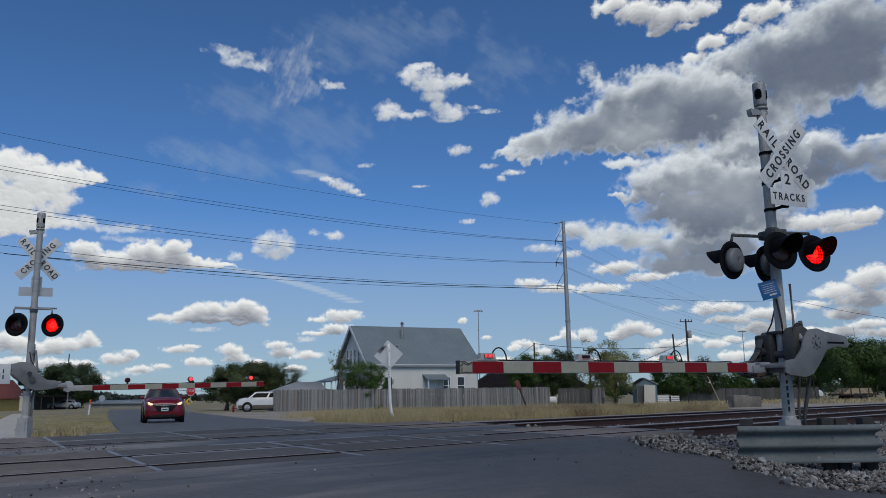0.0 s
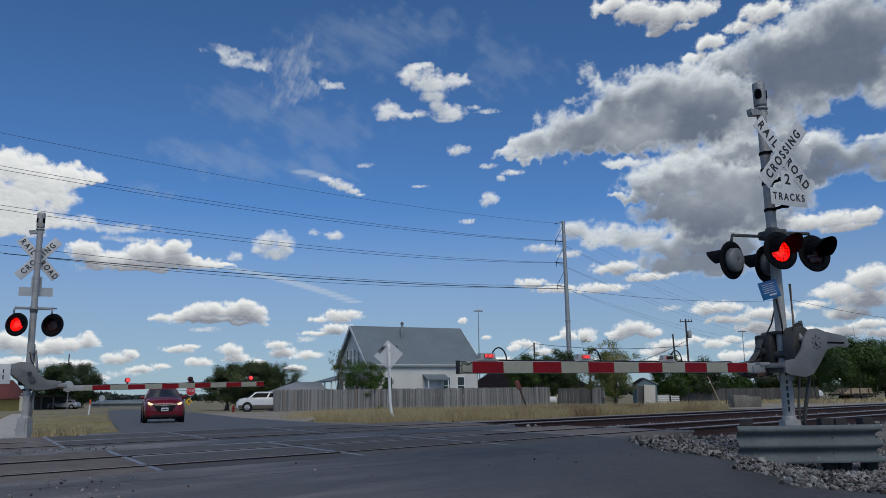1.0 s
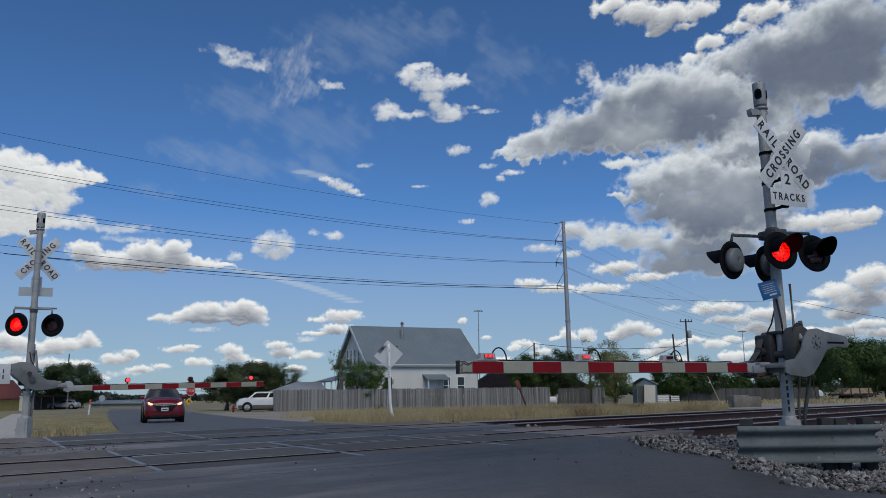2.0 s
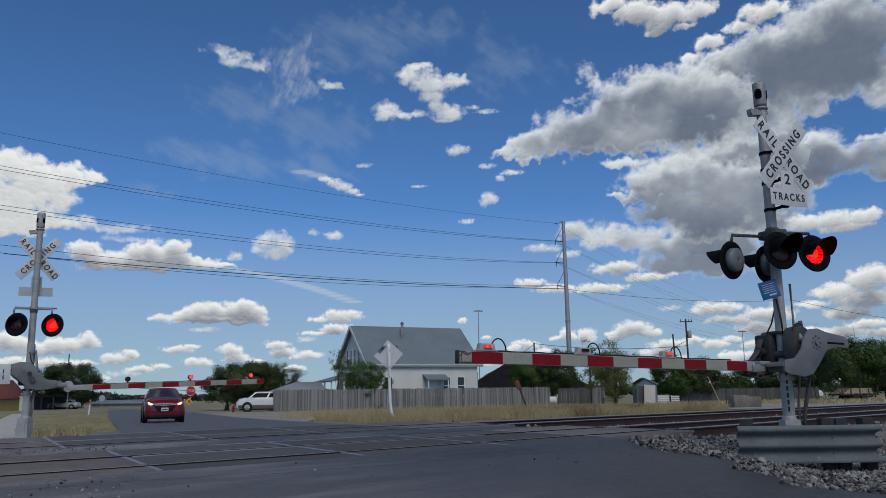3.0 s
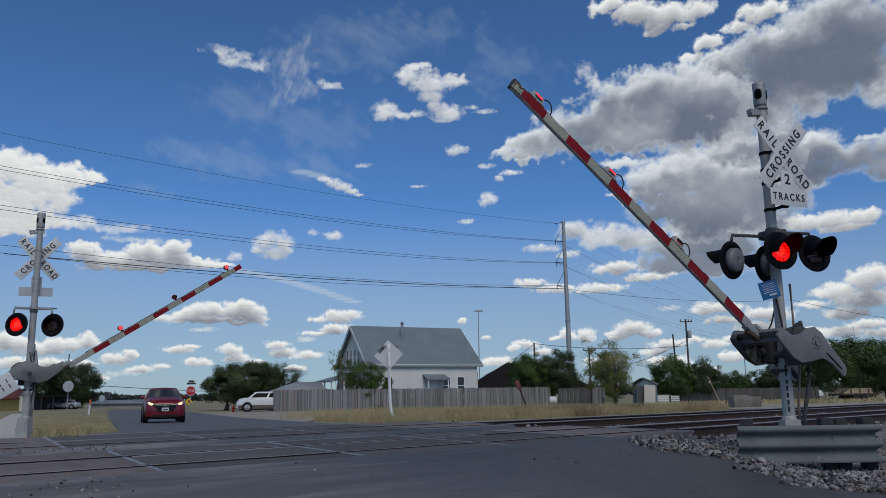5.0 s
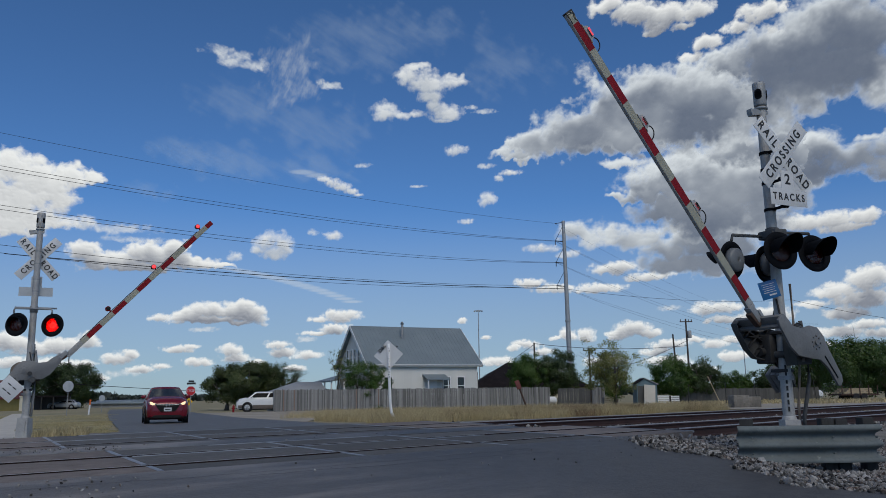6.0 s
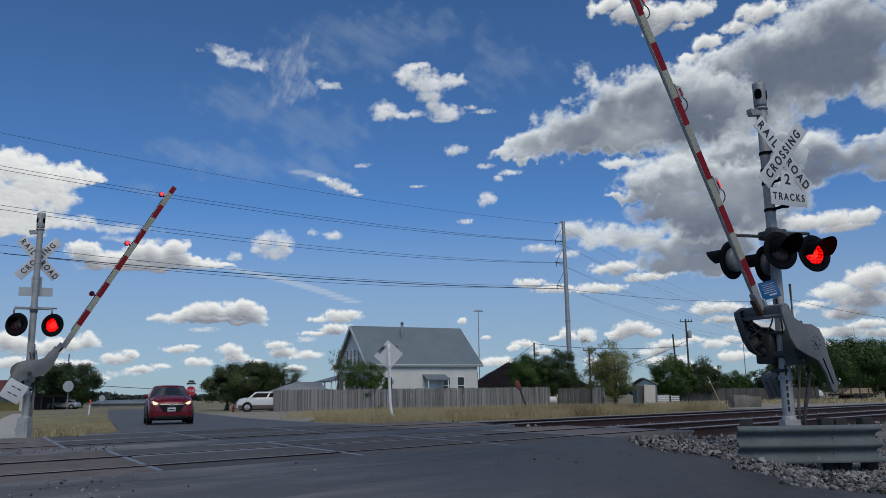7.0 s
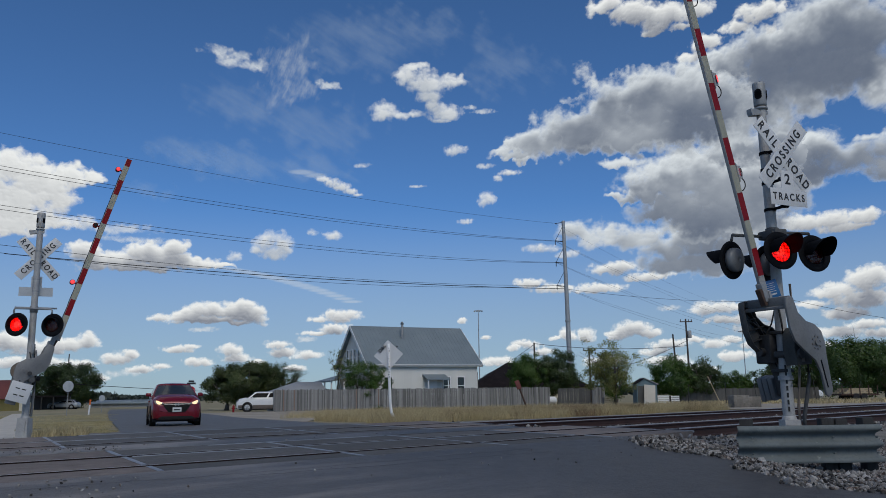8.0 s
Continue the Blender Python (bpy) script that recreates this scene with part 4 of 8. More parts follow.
        part("shaft_bearing", bm, M["cast_deep_grey"], t, "grimy cast bearing")
    bm = bmesh.new()
    tube(bm, [f @ Vector(q) for q in ((0.09, 0.03, zc + 0.62), (0.085, 0.06, zc + 0.42), (0.10, 0.09, zc + 0.25), (0.07, 0.07, zc + 0.05), (0.10, 0.08, zc - 0.2))], 0.014, 6)
    tube(bm, [f @ Vector(q) for q in ((-0.02, -0.09, zc + 0.5), (0.02, -0.13, zc + 0.3), (0.1, -0.16, zc + 0.16), (0.14, -0.12, zc - 0.05), (0.06, -0.08, zc - 0.3))], 0.011, 6)
    part("cable", bm, M["rubber"], t, "black cables looped round the drive")
    for z in (zc - 0.46,):
        bm = bmesh.new()
        lathe(bm, [(0.066, z - 0.03), (0.100, z - 0.03), (0.100, z + 0.03), (0.066, z + 0.03)], None, 18)
        box(bm, (0.20, 0.05, 0.06), f @ pose(-0.03, 0, z), 0.01)
        part("mast_clamp", bm, M["galv_dark"], t, "grey bolted mast clamp")
    return t


PIV_Z = 1.49
near_mast = mast((4.69, 11.0, 0.05), True)
far_mast = mast((-9.56, 18.30, 0.08), False)
near_gate, near_rest = gate(near_mast, Vector((0.10, -0.05, 1.44)), ARM, AXLE, 0.72, 0.02, 5.474, (2.47, 3.80, 5.12), 1.03, False)
far_gate, far_rest = gate(far_mast, Vector((-0.10, -0.06, 1.485)), -ARM, -AXLE, 0.55, 0.02, 5.68, (2.27, 3.77, 5.32), 1.30, True)


# ---- foreground: crossing panels, ballast, barrier ----
def on_track(o, s, z):
    p = ACROSS * o + ALONG * s
    return Vector((p.x, p.y, z))


def crossing_panels():
    """Concrete panels between and beside the rails, with steel-edged joints."""
    basis = Matrix((ALONG, ACROSS, Vector((0, 0, 1)))).transposed().to_4x4()
    for a, b in ((RAILS[0], RAILS[1]), (RAILS[2], RAILS[3])):
        deck = thing("crossing_deck", Matrix(), "grey crossing panels set flush between the rails", "crossing deck", "crossing decks", "structure")
        near, far = DECK[a]
        for lo, hi in ((near, a - 0.10), (a + 0.15, b - 0.15), (b + 0.10, far)):
            w = hi - lo
            bm = bmesh.new()
            prism(bm, [(-1.08 - SKEW * w / 2, -w / 2), (1.08 - SKEW * w / 2, -w / 2), (1.08 + SKEW * w / 2, w / 2), (-1.08 + SKEW * w / 2, w / 2)], 0.14, pose(0, 0, -0.07), 0.006)
            meshes = []
            for mat in ("panel", "panel_dusty"):
                me = bpy.data.meshes.new("crossing_panel")
                bm.to_mesh(me)
                me.materials.append(M[mat])
                meshes.append(me)
            bm.free()
            for i in range(-5, 3):
                s = START[a] + 2.2 * i + SKEW * ((lo + hi) / 2 - near)
                shared("crossing_panel", meshes[i < -1 or i > 1], deck, Matrix.Translation(on_track((lo + hi) / 2, s + 1.1, 0.244 + 0.002 * math.sin(i * 2.3 + lo))) @ basis)
        for i in range(-5, 4):
            bm = bmesh.new()
            for lo, hi in ((near, a - 0.10), (a + 0.15, b - 0.15), (b + 0.10, far)):
                w = hi - lo
                prism(bm, [(-0.027 - SKEW * w / 2, -w / 2), (0.027 - SKEW * w / 2, -w / 2), (0.027 + SKEW * w / 2, w / 2), (-0.027 + SKEW * w / 2, w / 2)], 0.03,
                      Matrix.Translation(on_track((lo + hi) / 2, START[a] + 2.2 * i + SKEW * ((lo + hi) / 2 - near), 0.234)) @ basis)
            part("joint_plate", bm, M["panel_edge"], deck, "pale steel joint between panels")
        for o, s0, s1 in ((b - 0.175, 3.5, 9.0), (far - 0.03, 5.0, 8.0)):
            bm = bmesh.new()
            span(bm, (s0, -0.014, -0.02), (s1, 0.014, 0.008), Matrix.Translation(on_track(o, 0, 0.243)) @ basis, 0.003)
            part("edge_strip", bm, M["panel_edge"], deck, "pale steel edging along the panels")


SKEW = 0.22
DECK = {RAILS[0]: (6.91, 10.19), RAILS[2]: (11.36, 15.29)}
START = {RAILS[0]: 5.17, RAILS[2]: 5.75}


def stones(name, places, sizes, material, label, category, seed):
    """Many angular stones in one mesh."""
    rs = np.random.RandomState(seed)
    bm = bmesh.new()
    bmesh.ops.create_icosphere(bm, subdivisions=1, radius=1.0)
    base = np.array([v.co[:] for v in bm.verts])
    tri = np.array([[v.index for v in f.verts] for f in bm.faces])
    bm.free()
    k = len(places)
    sc = rs.uniform(0.6, 1.25, (k, 1, 3)) * np.array([1.15, 0.9, 0.7])
    jit = rs.uniform(0.72, 1.18, (k, len(base), 1))
    q = rs.normal(size=(k, 4))
    q /= np.linalg.norm(q, axis=1, keepdims=True)
    w, x, y, z = q.T
    R = np.stack([np.stack([1 - 2 * (y * y + z * z), 2 * (x * y - w * z), 2 * (x * z + w * y)], -1), np.stack([2 * (x * y + w * z), 1 - 2 * (x * x + z * z), 2 * (y * z - w * x)], -1),
                  np.stack([2 * (x * z - w * y), 2 * (y * z + w * x), 1 - 2 * (x * x + y * y)], -1)], 1)
    V = np.einsum("kij,kvj->kvi", R, base[None] * sc * jit) * np.array(sizes)[:, None, None] + np.array(places)[:, None, :]
    F = tri[None] + (np.arange(k) * len(base))[:, None, None]
    return tagged(raw(name, V.reshape(-1, 3), F.reshape(-1, 3), material), label, category, kind="stuff")


def ballast():
    rs = np.random.RandomState(3)
    P, S = [], []
    while len(P) < 36000:
        x, y = rs.uniform(1.8, 9.5), rs.uniform(6.2, 15.0)
        o = ACROSS.x * x + ACROSS.y * y
        w = ROADSIDE.x * x + ROADSIDE.y * y
        edge = 6.50 + 0.22 * math.sin(y * 2.1) + 0.15 * math.sin(y * 5.3)
        if o > 6.42 + 0.2 * math.sin(x * 2.7) or w < edge or rs.rand() > min(1, (w - edge) * 4.0 + 0.22):
            continue
        if 3.75 < x < 5.75 and 9.8 < y < 10.4 and rs.rand() < 0.5:
            continue
        r = rs.uniform(0.011, 0.034) * (1.6 if rs.rand() < 0.08 else 1)
        P.append((x, y, land(x, y) + 0.004 + rs.uniform(0, 0.03)))
        S.append(r)
    stones("gravel", P, S, M["gravel"], "coarse grey crushed stone beside the road", "gravel", 5)
    P, S = [], []
    while len(P) < 6500:
        s, o = rs.uniform(9.0, 34.0), rs.uniform(6.2, 15.4)
        if min(abs(o - r) for r in RAILS) < 0.09:
            continue
        p = on_track(o, s, 0)
        if ROADSIDE.dot(p) < 7.6 + rs.rand() * 1.2:
            continue
        P.append((p.x, p.y, land(p.x, p.y) + rs.uniform(0, 0.035)))
        S.append(rs.uniform(0.025, 0.055))
    stones("ballast", P, S, M["gravel"], "grey stone ballast between and beside the rails", "ballast", 6)
    P, S = [], []
    for _ in range(4200):
        s, o = rs.uniform(-9, 10), rs.choice([rs.uniform(9.8, 11.2), rs.uniform(14.2, 16), rs.uniform(5.5, 6.8)])
        p = on_track(o, s, 0)
        if 0.2 < ROADSIDE.dot(p) < 6.4 and rs.rand() < 0.96:
            continue
        P.append((p.x, p.y, land(p.x, p.y) + 0.02))
        S.append(rs.uniform(0.005, 0.017) * (1.8 if rs.rand() < 0.04 else 1))
    # spilled between the tracks beyond the road, and along the edge of the grass
    for _ in range(1500):
        f = rs.rand() ** 0.6
        x = 1.0 + 5.4 * f
        y = 18.0 + 0.16 * x + rs.normal() * (0.25 + 0.25 * f)
        P.append((x, y, land(x, y) + 0.015))
        S.append(rs.uniform(0.012, 0.03) * (1.9 if rs.rand() < 0.06 else 1))
    for _ in range(420):
        x = rs.uniform(-3.4, 1.2)
        y = 23.4 + 0.10 * x + rs.normal() * 0.22
        P.append((x, y, land(x, y) + 0.015))
        S.append(rs.uniform(0.012, 0.032))
    stones("loose_stones", P, S, M["gravel"], "loose stones scattered over the bare earth", "stones", 7)


def barrier():
    """A curved length of corrugated guard rail in front of the mast, on short timber posts."""
    t = thing("guard_rail", pose(4.78, 10.95, -0.12), "short corrugated galvanised guard rail before the signal mast", "guard rail")
    bm = bmesh.new()
    prof = [(0.046 * math.copysign(abs(math.cos(2 * math.pi * (z - 0.115) / 0.195)) ** 0.7, math.cos(2 * math.pi * (z - 0.115) / 0.195)), z) for z in np.linspace(0.095, 0.55, 41)]
    rows = [(-1.15 + 1.64 * i / 28, -0.905 + 0.035 * (i / 14 - 1) ** 2) for i in range(29)]
    rows += [(0.49 + 0.20 * math.sin(radians(a)), -0.87 + 0.20 * (1 - math.cos(radians(a)))) for a in range(8, 90, 8)] + [(0.695, -0.45)]
    rings = []
    for i, (x, y) in enumerate(rows):
        x0, y0 = rows[max(0, i - 1)]
        x1, y1 = rows[min(len(rows) - 1, i + 1)]
        n = Vector((y1 - y0, -(x1 - x0), 0)).normalized()
        ring = [bm.verts.new((x + n.x * d, y + n.y * d, z)) for d, z in prof] + [bm.verts.new((x + n.x * (d - 0.006), y + n.y * (d - 0.006), z)) for d, z in reversed(prof)]
        rings.append(ring)
    k = len(rings[0])
    for a, b in zip(rings, rings[1:]):
        for j in range(k):
            bm.faces.new((a[j], a[(j + 1) % k], b[(j + 1) % k], b[j]))
    bm.faces.new(rings[0][::-1])
    bm.faces.new(rings[-1])
    bmesh.ops.recalc_face_normals(bm, faces=bm.faces[:])
    part("corrugated_beam", bm, M["beam"], t, "corrugated blue-grey steel beam")
    for x, y, h in ((-0.98, -0.74, 0.63), (-0.45, -0.76, 0.48), (0.02, -0.74, 0.63), (0.20, -0.72, 0.62), (0.56, -0.66, 0.63)):
        bm = bmesh.new()
        box(bm, (0.16, 0.14, h + 0.25), pose(x, y, h / 2 - 0.125, 0, 0, 20 * x), 0.012)
        part("post", bm, M["timber"], t, "weathered timber post")
    for x in (-0.98, 0.02, 0.56):
        for z in (0.21, 0.40):
            y = -0.925
            bm = bmesh.new()
            cyl(bm, (x, y + 0.03, z), (x, y - 0.006, z), 0.012, seg=8)
            part("bolt", bm, M["beam"], t)


# ---- vehicles ----
def loft(bm, sections):
    rings = [[bm.verts.new(p) for p in s] for s in sections]
    k = len(rings[0])
    for a, b in zip(rings, rings[1:]):
        for j in range(k):
            bm.faces.new((a[j], a[(j + 1) % k], b[(j + 1) % k], b[j]))
    bm.faces.new(rings[0][::-1])
    bm.faces.new(rings[-1])
    bmesh.ops.recalc_face_normals(bm, faces=bm.faces[:])


def vehicle(m, paint, label, category, L=4.3, W=1.77, H=1.60, lights=False, cab=(-1.0, 1.95, -0.12, 1.45), wheel=0.33, cladding=None, group=""):
    """A car with its nose along local -y. cab: where the windscreen starts, the tail ends, and the roof's two ends."""
    name = {"car": "car", "pickup truck": "pickup_truck"}.get(category, "car")
    t = thing(name, m, label, category, group)
    k, kw, kh = L / 4.3, W / 1.77, H / 1.60
    c0, c1, r0, r1 = (c * k for c in cab)
    secs = []
    for y, w, zb, zs, zt in ((-2.17, 0.62, 0.36, 0.66, 0.74), (-2.14, 0.74, 0.28, 0.74, 0.84), (-2.06, 0.815, 0.24, 0.82, 0.93), (-1.90, 0.86, 0.22, 0.91, 1.03), (-1.55, 0.88, 0.22, 0.97, 1.095), (-1.2, 0.885, 0.22, 1.0, 1.125),
                             (-0.95, 0.885, 0.22, 1.01, 1.14), (0.0, 0.885, 0.22, 1.02, 1.10), (1.2, 0.885, 0.23, 1.01, 1.09), (1.8, 0.87, 0.26, 1.02, 1.09), (2.06, 0.81, 0.31, 0.96, 1.03), (2.15, 0.70, 0.42, 0.85, 0.90)):
        half = [(w * 0.80, zb), (w * 0.95, zb + 0.05), (w * 0.99, zb + 0.20), (w, zb + 0.36), (w * 0.985, zs - 0.12), (w * 0.955, zs - 0.02), (w * 0.88, zs + 0.035), (w * 0.70, zt), (w * 0.35, zt + 0.022), (0.0, zt + 0.026)]
        secs.append([(x * kw, y * k, z * kh) for x, z in half] + [(-x * kw, y * k, z * kh) for x, z in reversed(half[:-1])])
    bm = bmesh.new()
    loft(bm, secs)
    part("body", bm, paint, t)
    zb, zr = 1.09 * kh, 1.53 * kh

    def half_width(f):
        return kw * (0.815 - 0.16 * f - 0.05 * f * f)

    def ends(f):
        return c0 + (r0 - c0) * f, c1 + (r1 - c1) * max(f, 0.0) ** 1.6

    def ring(f, grow=0.0):
        w, (ya, yb), z = half_width(f) + grow, ends(f), zb + (zr - zb) * f
        front = [(s * w, ya - grow + 0.16 * abs(s) ** 2.6, z) for s in np.linspace(-1, 1, 9)]
        back = [(s * w, yb + grow - 0.12 * abs(s) ** 3, z) for s in np.linspace(1, -1, 7)]
        return front + back

    bm = bmesh.new()
    top = ring(1.0)
    mid = (r0 + r1) / 2
    loft(bm, [ring(f) for f in (-0.12, 0.0, 0.25, 0.5, 0.75, 0.93, 1.0)] + [[(x * q, (y - mid) * (0.5 + 0.5 * q) + mid, zr + dz * kh) for x, y, z in top] for q, dz in ((0.95, 0.022), (0.80, 0.045), (0.45, 0.062))])
    part("cabin", bm, paint, t, "painted roof and window pillars")

    def pane(pts, nx, nz, label):
        """A pane laid 5 mm proud of the cabin, over a grid of points."""
        bm = bmesh.new()
        vs = [[bm.verts.new(pts(i / nx, j / nz)) for j in range(nz + 1)] for i in range(nx + 1)]
        for i in range(nx):
            for j in range(nz):
                bm.faces.new((vs[i][j], vs[i + 1][j], vs[i + 1][j + 1], vs[i][j + 1]))
        bmesh.ops.recalc_face_normals(bm, faces=bm.faces[:])
        bmesh.ops.solidify(bm, geom=bm.faces[:], thickness=0.003)
        return part("window_glass", bm, M["glass"] if lights else M["glass_dark"], t, label)

    def screen(u, v):
        f, s = 0.02 + 0.92 * v, -0.93 + 1.86 * u
        return (s * half_width(f), ends(f)[0] + 0.16 * abs(s) ** 2.6 - 0.007, zb + (zr - zb) * f + 0.004)

    pane(screen, 10, 4, "dark sloping windscreen")
    pane(lambda u, v: ((-0.86 + 1.72 * u) * half_width(0.2 + 0.7 * v), ends(0.2 + 0.7 * v)[1] + 0.007 - 0.12 * abs(-0.86 + 1.72 * u) ** 3, zb + (zr - zb) * (0.2 + 0.7 * v)), 8, 3, "dark rear window")
    for s in (-1, 1):
        for a, b in ((0.03, 0.42), (0.46, 0.80), (0.84, 0.95)):
            def side(u, v, a=a, b=b, s=s):
                f = 0.08 + 0.80 * v
                ya, yb = ends(f)
                ya, yb = ya + 0.20, yb - 0.12
                return (s * (half_width(f) + 0.006), ya + (yb - ya) * (a + (b - a) * u), zb + (zr - zb) * f)
            pane(side, 3, 3, "dark side window")
        bm = bmesh.new()
        box(bm, (0.20, 0.10, 0.14), pose(s * (0.93 * kw + 0.02), c0 + 0.46 * k, zb + 0.06, 0, 0, 8 * s), 0.045)
        box(bm, (0.10, 0.05, 0.04), pose(s * (0.83 * kw), c0 + 0.48 * k, zb - 0.01), 0.01)
        part("wing_mirror", bm, paint, t)
        bm = bmesh.new()
        lamp_shape = [(-0.16, -0.05), (-0.02, -0.085), (0.13, -0.06), (0.22, 0.06), (0.17, 0.085), (0.0, 0.045), (-0.14, 0.0)]
        prism(bm, [(x * s, y) for x, y in lamp_shape], 0.10, pose(s * 0.60 * kw, -2.095 * k, 0.85 * kh, 80, 0, s * 21), 0.012)
        lens = part("headlight", bm, M["lamp_glass"], t, "swept headlight behind clear plastic")
        if lights:
            bm = bmesh.new()
            prism(bm, [(x * s * 0.66, y * 0.95) for x, y in lamp_shape], 0.10, pose(s * 0.60 * kw, -2.104 * k, 0.85 * kh, 80, 0, s * 21), 0.02)
            part("headlight_bulb", bm, M["headlight"], lens, "lit warm headlight")
        bm = bmesh.new()
        lathe(bm, [(0.004, -0.02), (0.04, -0.01), (0.04, 0.0), (0.01, 0.008)], pose(s * 0.60 * kw, -2.145 * k, 0.44 * kh, 90, 0, s * 20), 12)
        part("fog_lamp", bm, M["chrome"], t)
        bm = bmesh.new()
        box(bm, (0.03, 3.4 * k, 0.10), pose(s * 0.865 * kw, 0, 0.27 * kh), 0.01)
        if cladding:
            box(bm, (0.03, 1.75 * k, 0.22 * kh), pose(s * 0.882 * kw, -0.05 * k, 0.42 * kh), 0.012)
            box(bm, (0.03, 0.30 * k, 0.22 * kh), pose(s * 0.868 * kw, -1.86 * k, 0.42 * kh, 0, 0, -4 * s), 0.012)
        part("sill_cladding", bm, cladding or M["plastic"], t, "lower body cladding")
        for y in (-0.18 * k, 0.78 * k):
            bm = bmesh.new()
            box(bm, (0.03, 0.16, 0.03), pose(s * 0.885 * kw, y, 0.90 * kh), 0.01)
            part("door_handle", bm, paint, t)
    bm = bmesh.new()
    prism(bm, [(-0.47, 0.10), (0.47, 0.10), (0.40, -0.02), (0.27, -0.17), (-0.27, -0.17), (-0.40, -0.02)], 0.07, pose(0, -2.160 * k, 0.71 * kh, 84, 0, 0) @ Matrix.Diagonal((1.08 * kw, 1.15 * kh, 1, 1)), 0.012)
    part("grille", bm, M["plastic"], t, "black grille")
    bm = bmesh.new()
    tube(bm, [(x * kw, (-2.205 + 0.10 * abs(x) ** 2.2) * k, (0.785 + 0.04 * abs(x) ** 1.5) * kh) for x in np.linspace(-0.46, 0.46, 13)], 0.014, 8)
    prism(bm, [(-0.07, -0.055), (-0.04, -0.055), (-0.035, -0.012), (0.035, -0.012), (0.04, -0.055), (0.07, -0.055), (0.06, 0.055), (0.033, 0.055), (0.03, 0.014), (-0.03, 0.014), (-0.033, 0.055), (-0.06, 0.055)], 0.02, pose(0, -2.222 * k, 0.785 * kh, 88, 0, 0))
    part("grille_bar", bm, M["rim"], t, "bright grille bar with badge")
    bm = bmesh.new()
    box(bm, (0.31, 0.012, 0.155), pose(0, -2.212 * k, 0.60 * kh), 0.004)
    plate = part("number_plate", bm, M["sign_white"], t, "white number plate")
    bm = bmesh.new()
    box(bm, (0.22, 0.004, 0.045), pose(0, -2.220 * k, 0.595 * kh))
    part("plate_bar", bm, M["sign_black"], plate)
    bm = bmesh.new()
    prism(bm, [(-0.52, 0.03), (0.52, 0.03), (0.66, -0.07), (0.5, -0.11), (-0.5, -0.11), (-0.66, -0.07)], 0.08, pose(0, -2.140 * k, 0.335 * kh, 86, 0, 0) @ Matrix.Diagonal((kw, 0.9 * kh, 1, 1)), 0.012)
    part("lower_intake", bm, M["plastic"], t, "black lower air intake")
    bm = bmesh.new()
    for x in (-0.25, 0.25):
        tube(bm, [(x * kw, (c0 - 0.06) * 1.0, zb + 0.02), (x * kw + 0.30, c0 + 0.01, zb + 0.07)], 0.008, 5)
    part("wiper", bm, M["plastic"], t, "black wiper arms")
    bm = bmesh.new()
    span(bm, (-0.80 * kw, -1.95 * k, 0.17), (0.80 * kw, 1.95 * k, 0.27))
    part("underbody", bm, M["plastic"], t)
    wheels = []
    for y in (-1.33 * k, 1.28 * k):
        for s in (-1, 1):
            at = Vector((s * (0.885 * kw - 0.095), y, wheel))
            bm = bmesh.new()
            lathe(bm, [(wheel * 0.62, -0.10), (wheel * 0.9, -0.11), (wheel, -0.08), (wheel, 0.08), (wheel * 0.9, 0.11), (wheel * 0.62, 0.10)], pose(0, 0, 0, 0, 90, 0), 28, True)
            w = part("wheel", bm, M["tyre"], t, "black tyre", Matrix.Translation(at))
            # black disc added as the shade behind the spokes
            bm = bmesh.new()
            lathe(bm, [(wheel * 0.63, s * 0.02), (wheel * 0.60, s * 0.03), (wheel * 0.52, s * 0.03), (0.03, s * 0.03)] if s > 0 else [(0.03, s * 0.03), (wheel * 0.52, s * 0.03), (wheel * 0.60, s * 0.03), (wheel * 0.63, s * 0.02)], pose(0, 0, 0, 0, 90, 0), 24)
            hub = part("hub", bm, M["plastic"], w, "black disc for the shaded hollow behind the spokes")
            bm = bmesh.new()
            lathe(bm, [(wheel * 0.56, 0.085 * s - 0.012), (wheel * 0.66, 0.085 * s - 0.012), (wheel * 0.66, 0.085 * s + 0.012), (wheel * 0.56, 0.085 * s + 0.012)], pose(0, 0, 0, 0, 90, 0), 28, True)
            cyl(bm, (s * 0.03, 0, 0), (s * 0.10, 0, 0), wheel * 0.17, seg=14)
            for i in range(6):
                box(bm, (0.025, wheel * 0.17, wheel * 0.50), Matrix.Translation((s * 0.09, 0, 0)) @ pose(0, 0, 0, 60 * i, 0, 0) @ pose(0, 0, wheel * 0.36))
            part("rim", bm, M["rim"], w, "spoked alloy rim")
            wheels.append((w, at))
            bm = bmesh.new()
            lathe(bm, [(wheel - 0.02, -0.025), (wheel + 0.07, -0.025), (wheel + 0.07, 0.018), (wheel - 0.02, 0.018)], Matrix.Translation((s * 0.878 * kw, y, wheel + 0.01)) @ pose(0, 0, 0, 0, 90, 0), 28, True)
            part("wheel_arch", bm, M["plastic"], t)
    return t, wheels


def car_pose(s):
    p = Vector((-13.53, 38.4, 0)) - ROADWAY * s
    return Matrix.Translation((p.x, p.y, land(p.x, p.y) + 0.014)) @ pose(0, 0, 0, 0, 0, 22.4)


def parked(x, y, rz, *a, **k):
    return vehicle(Matrix.Translation((x, y, land(x, y))) @ pose(0, 0, 0, 0, 0, rz), *a, **k)


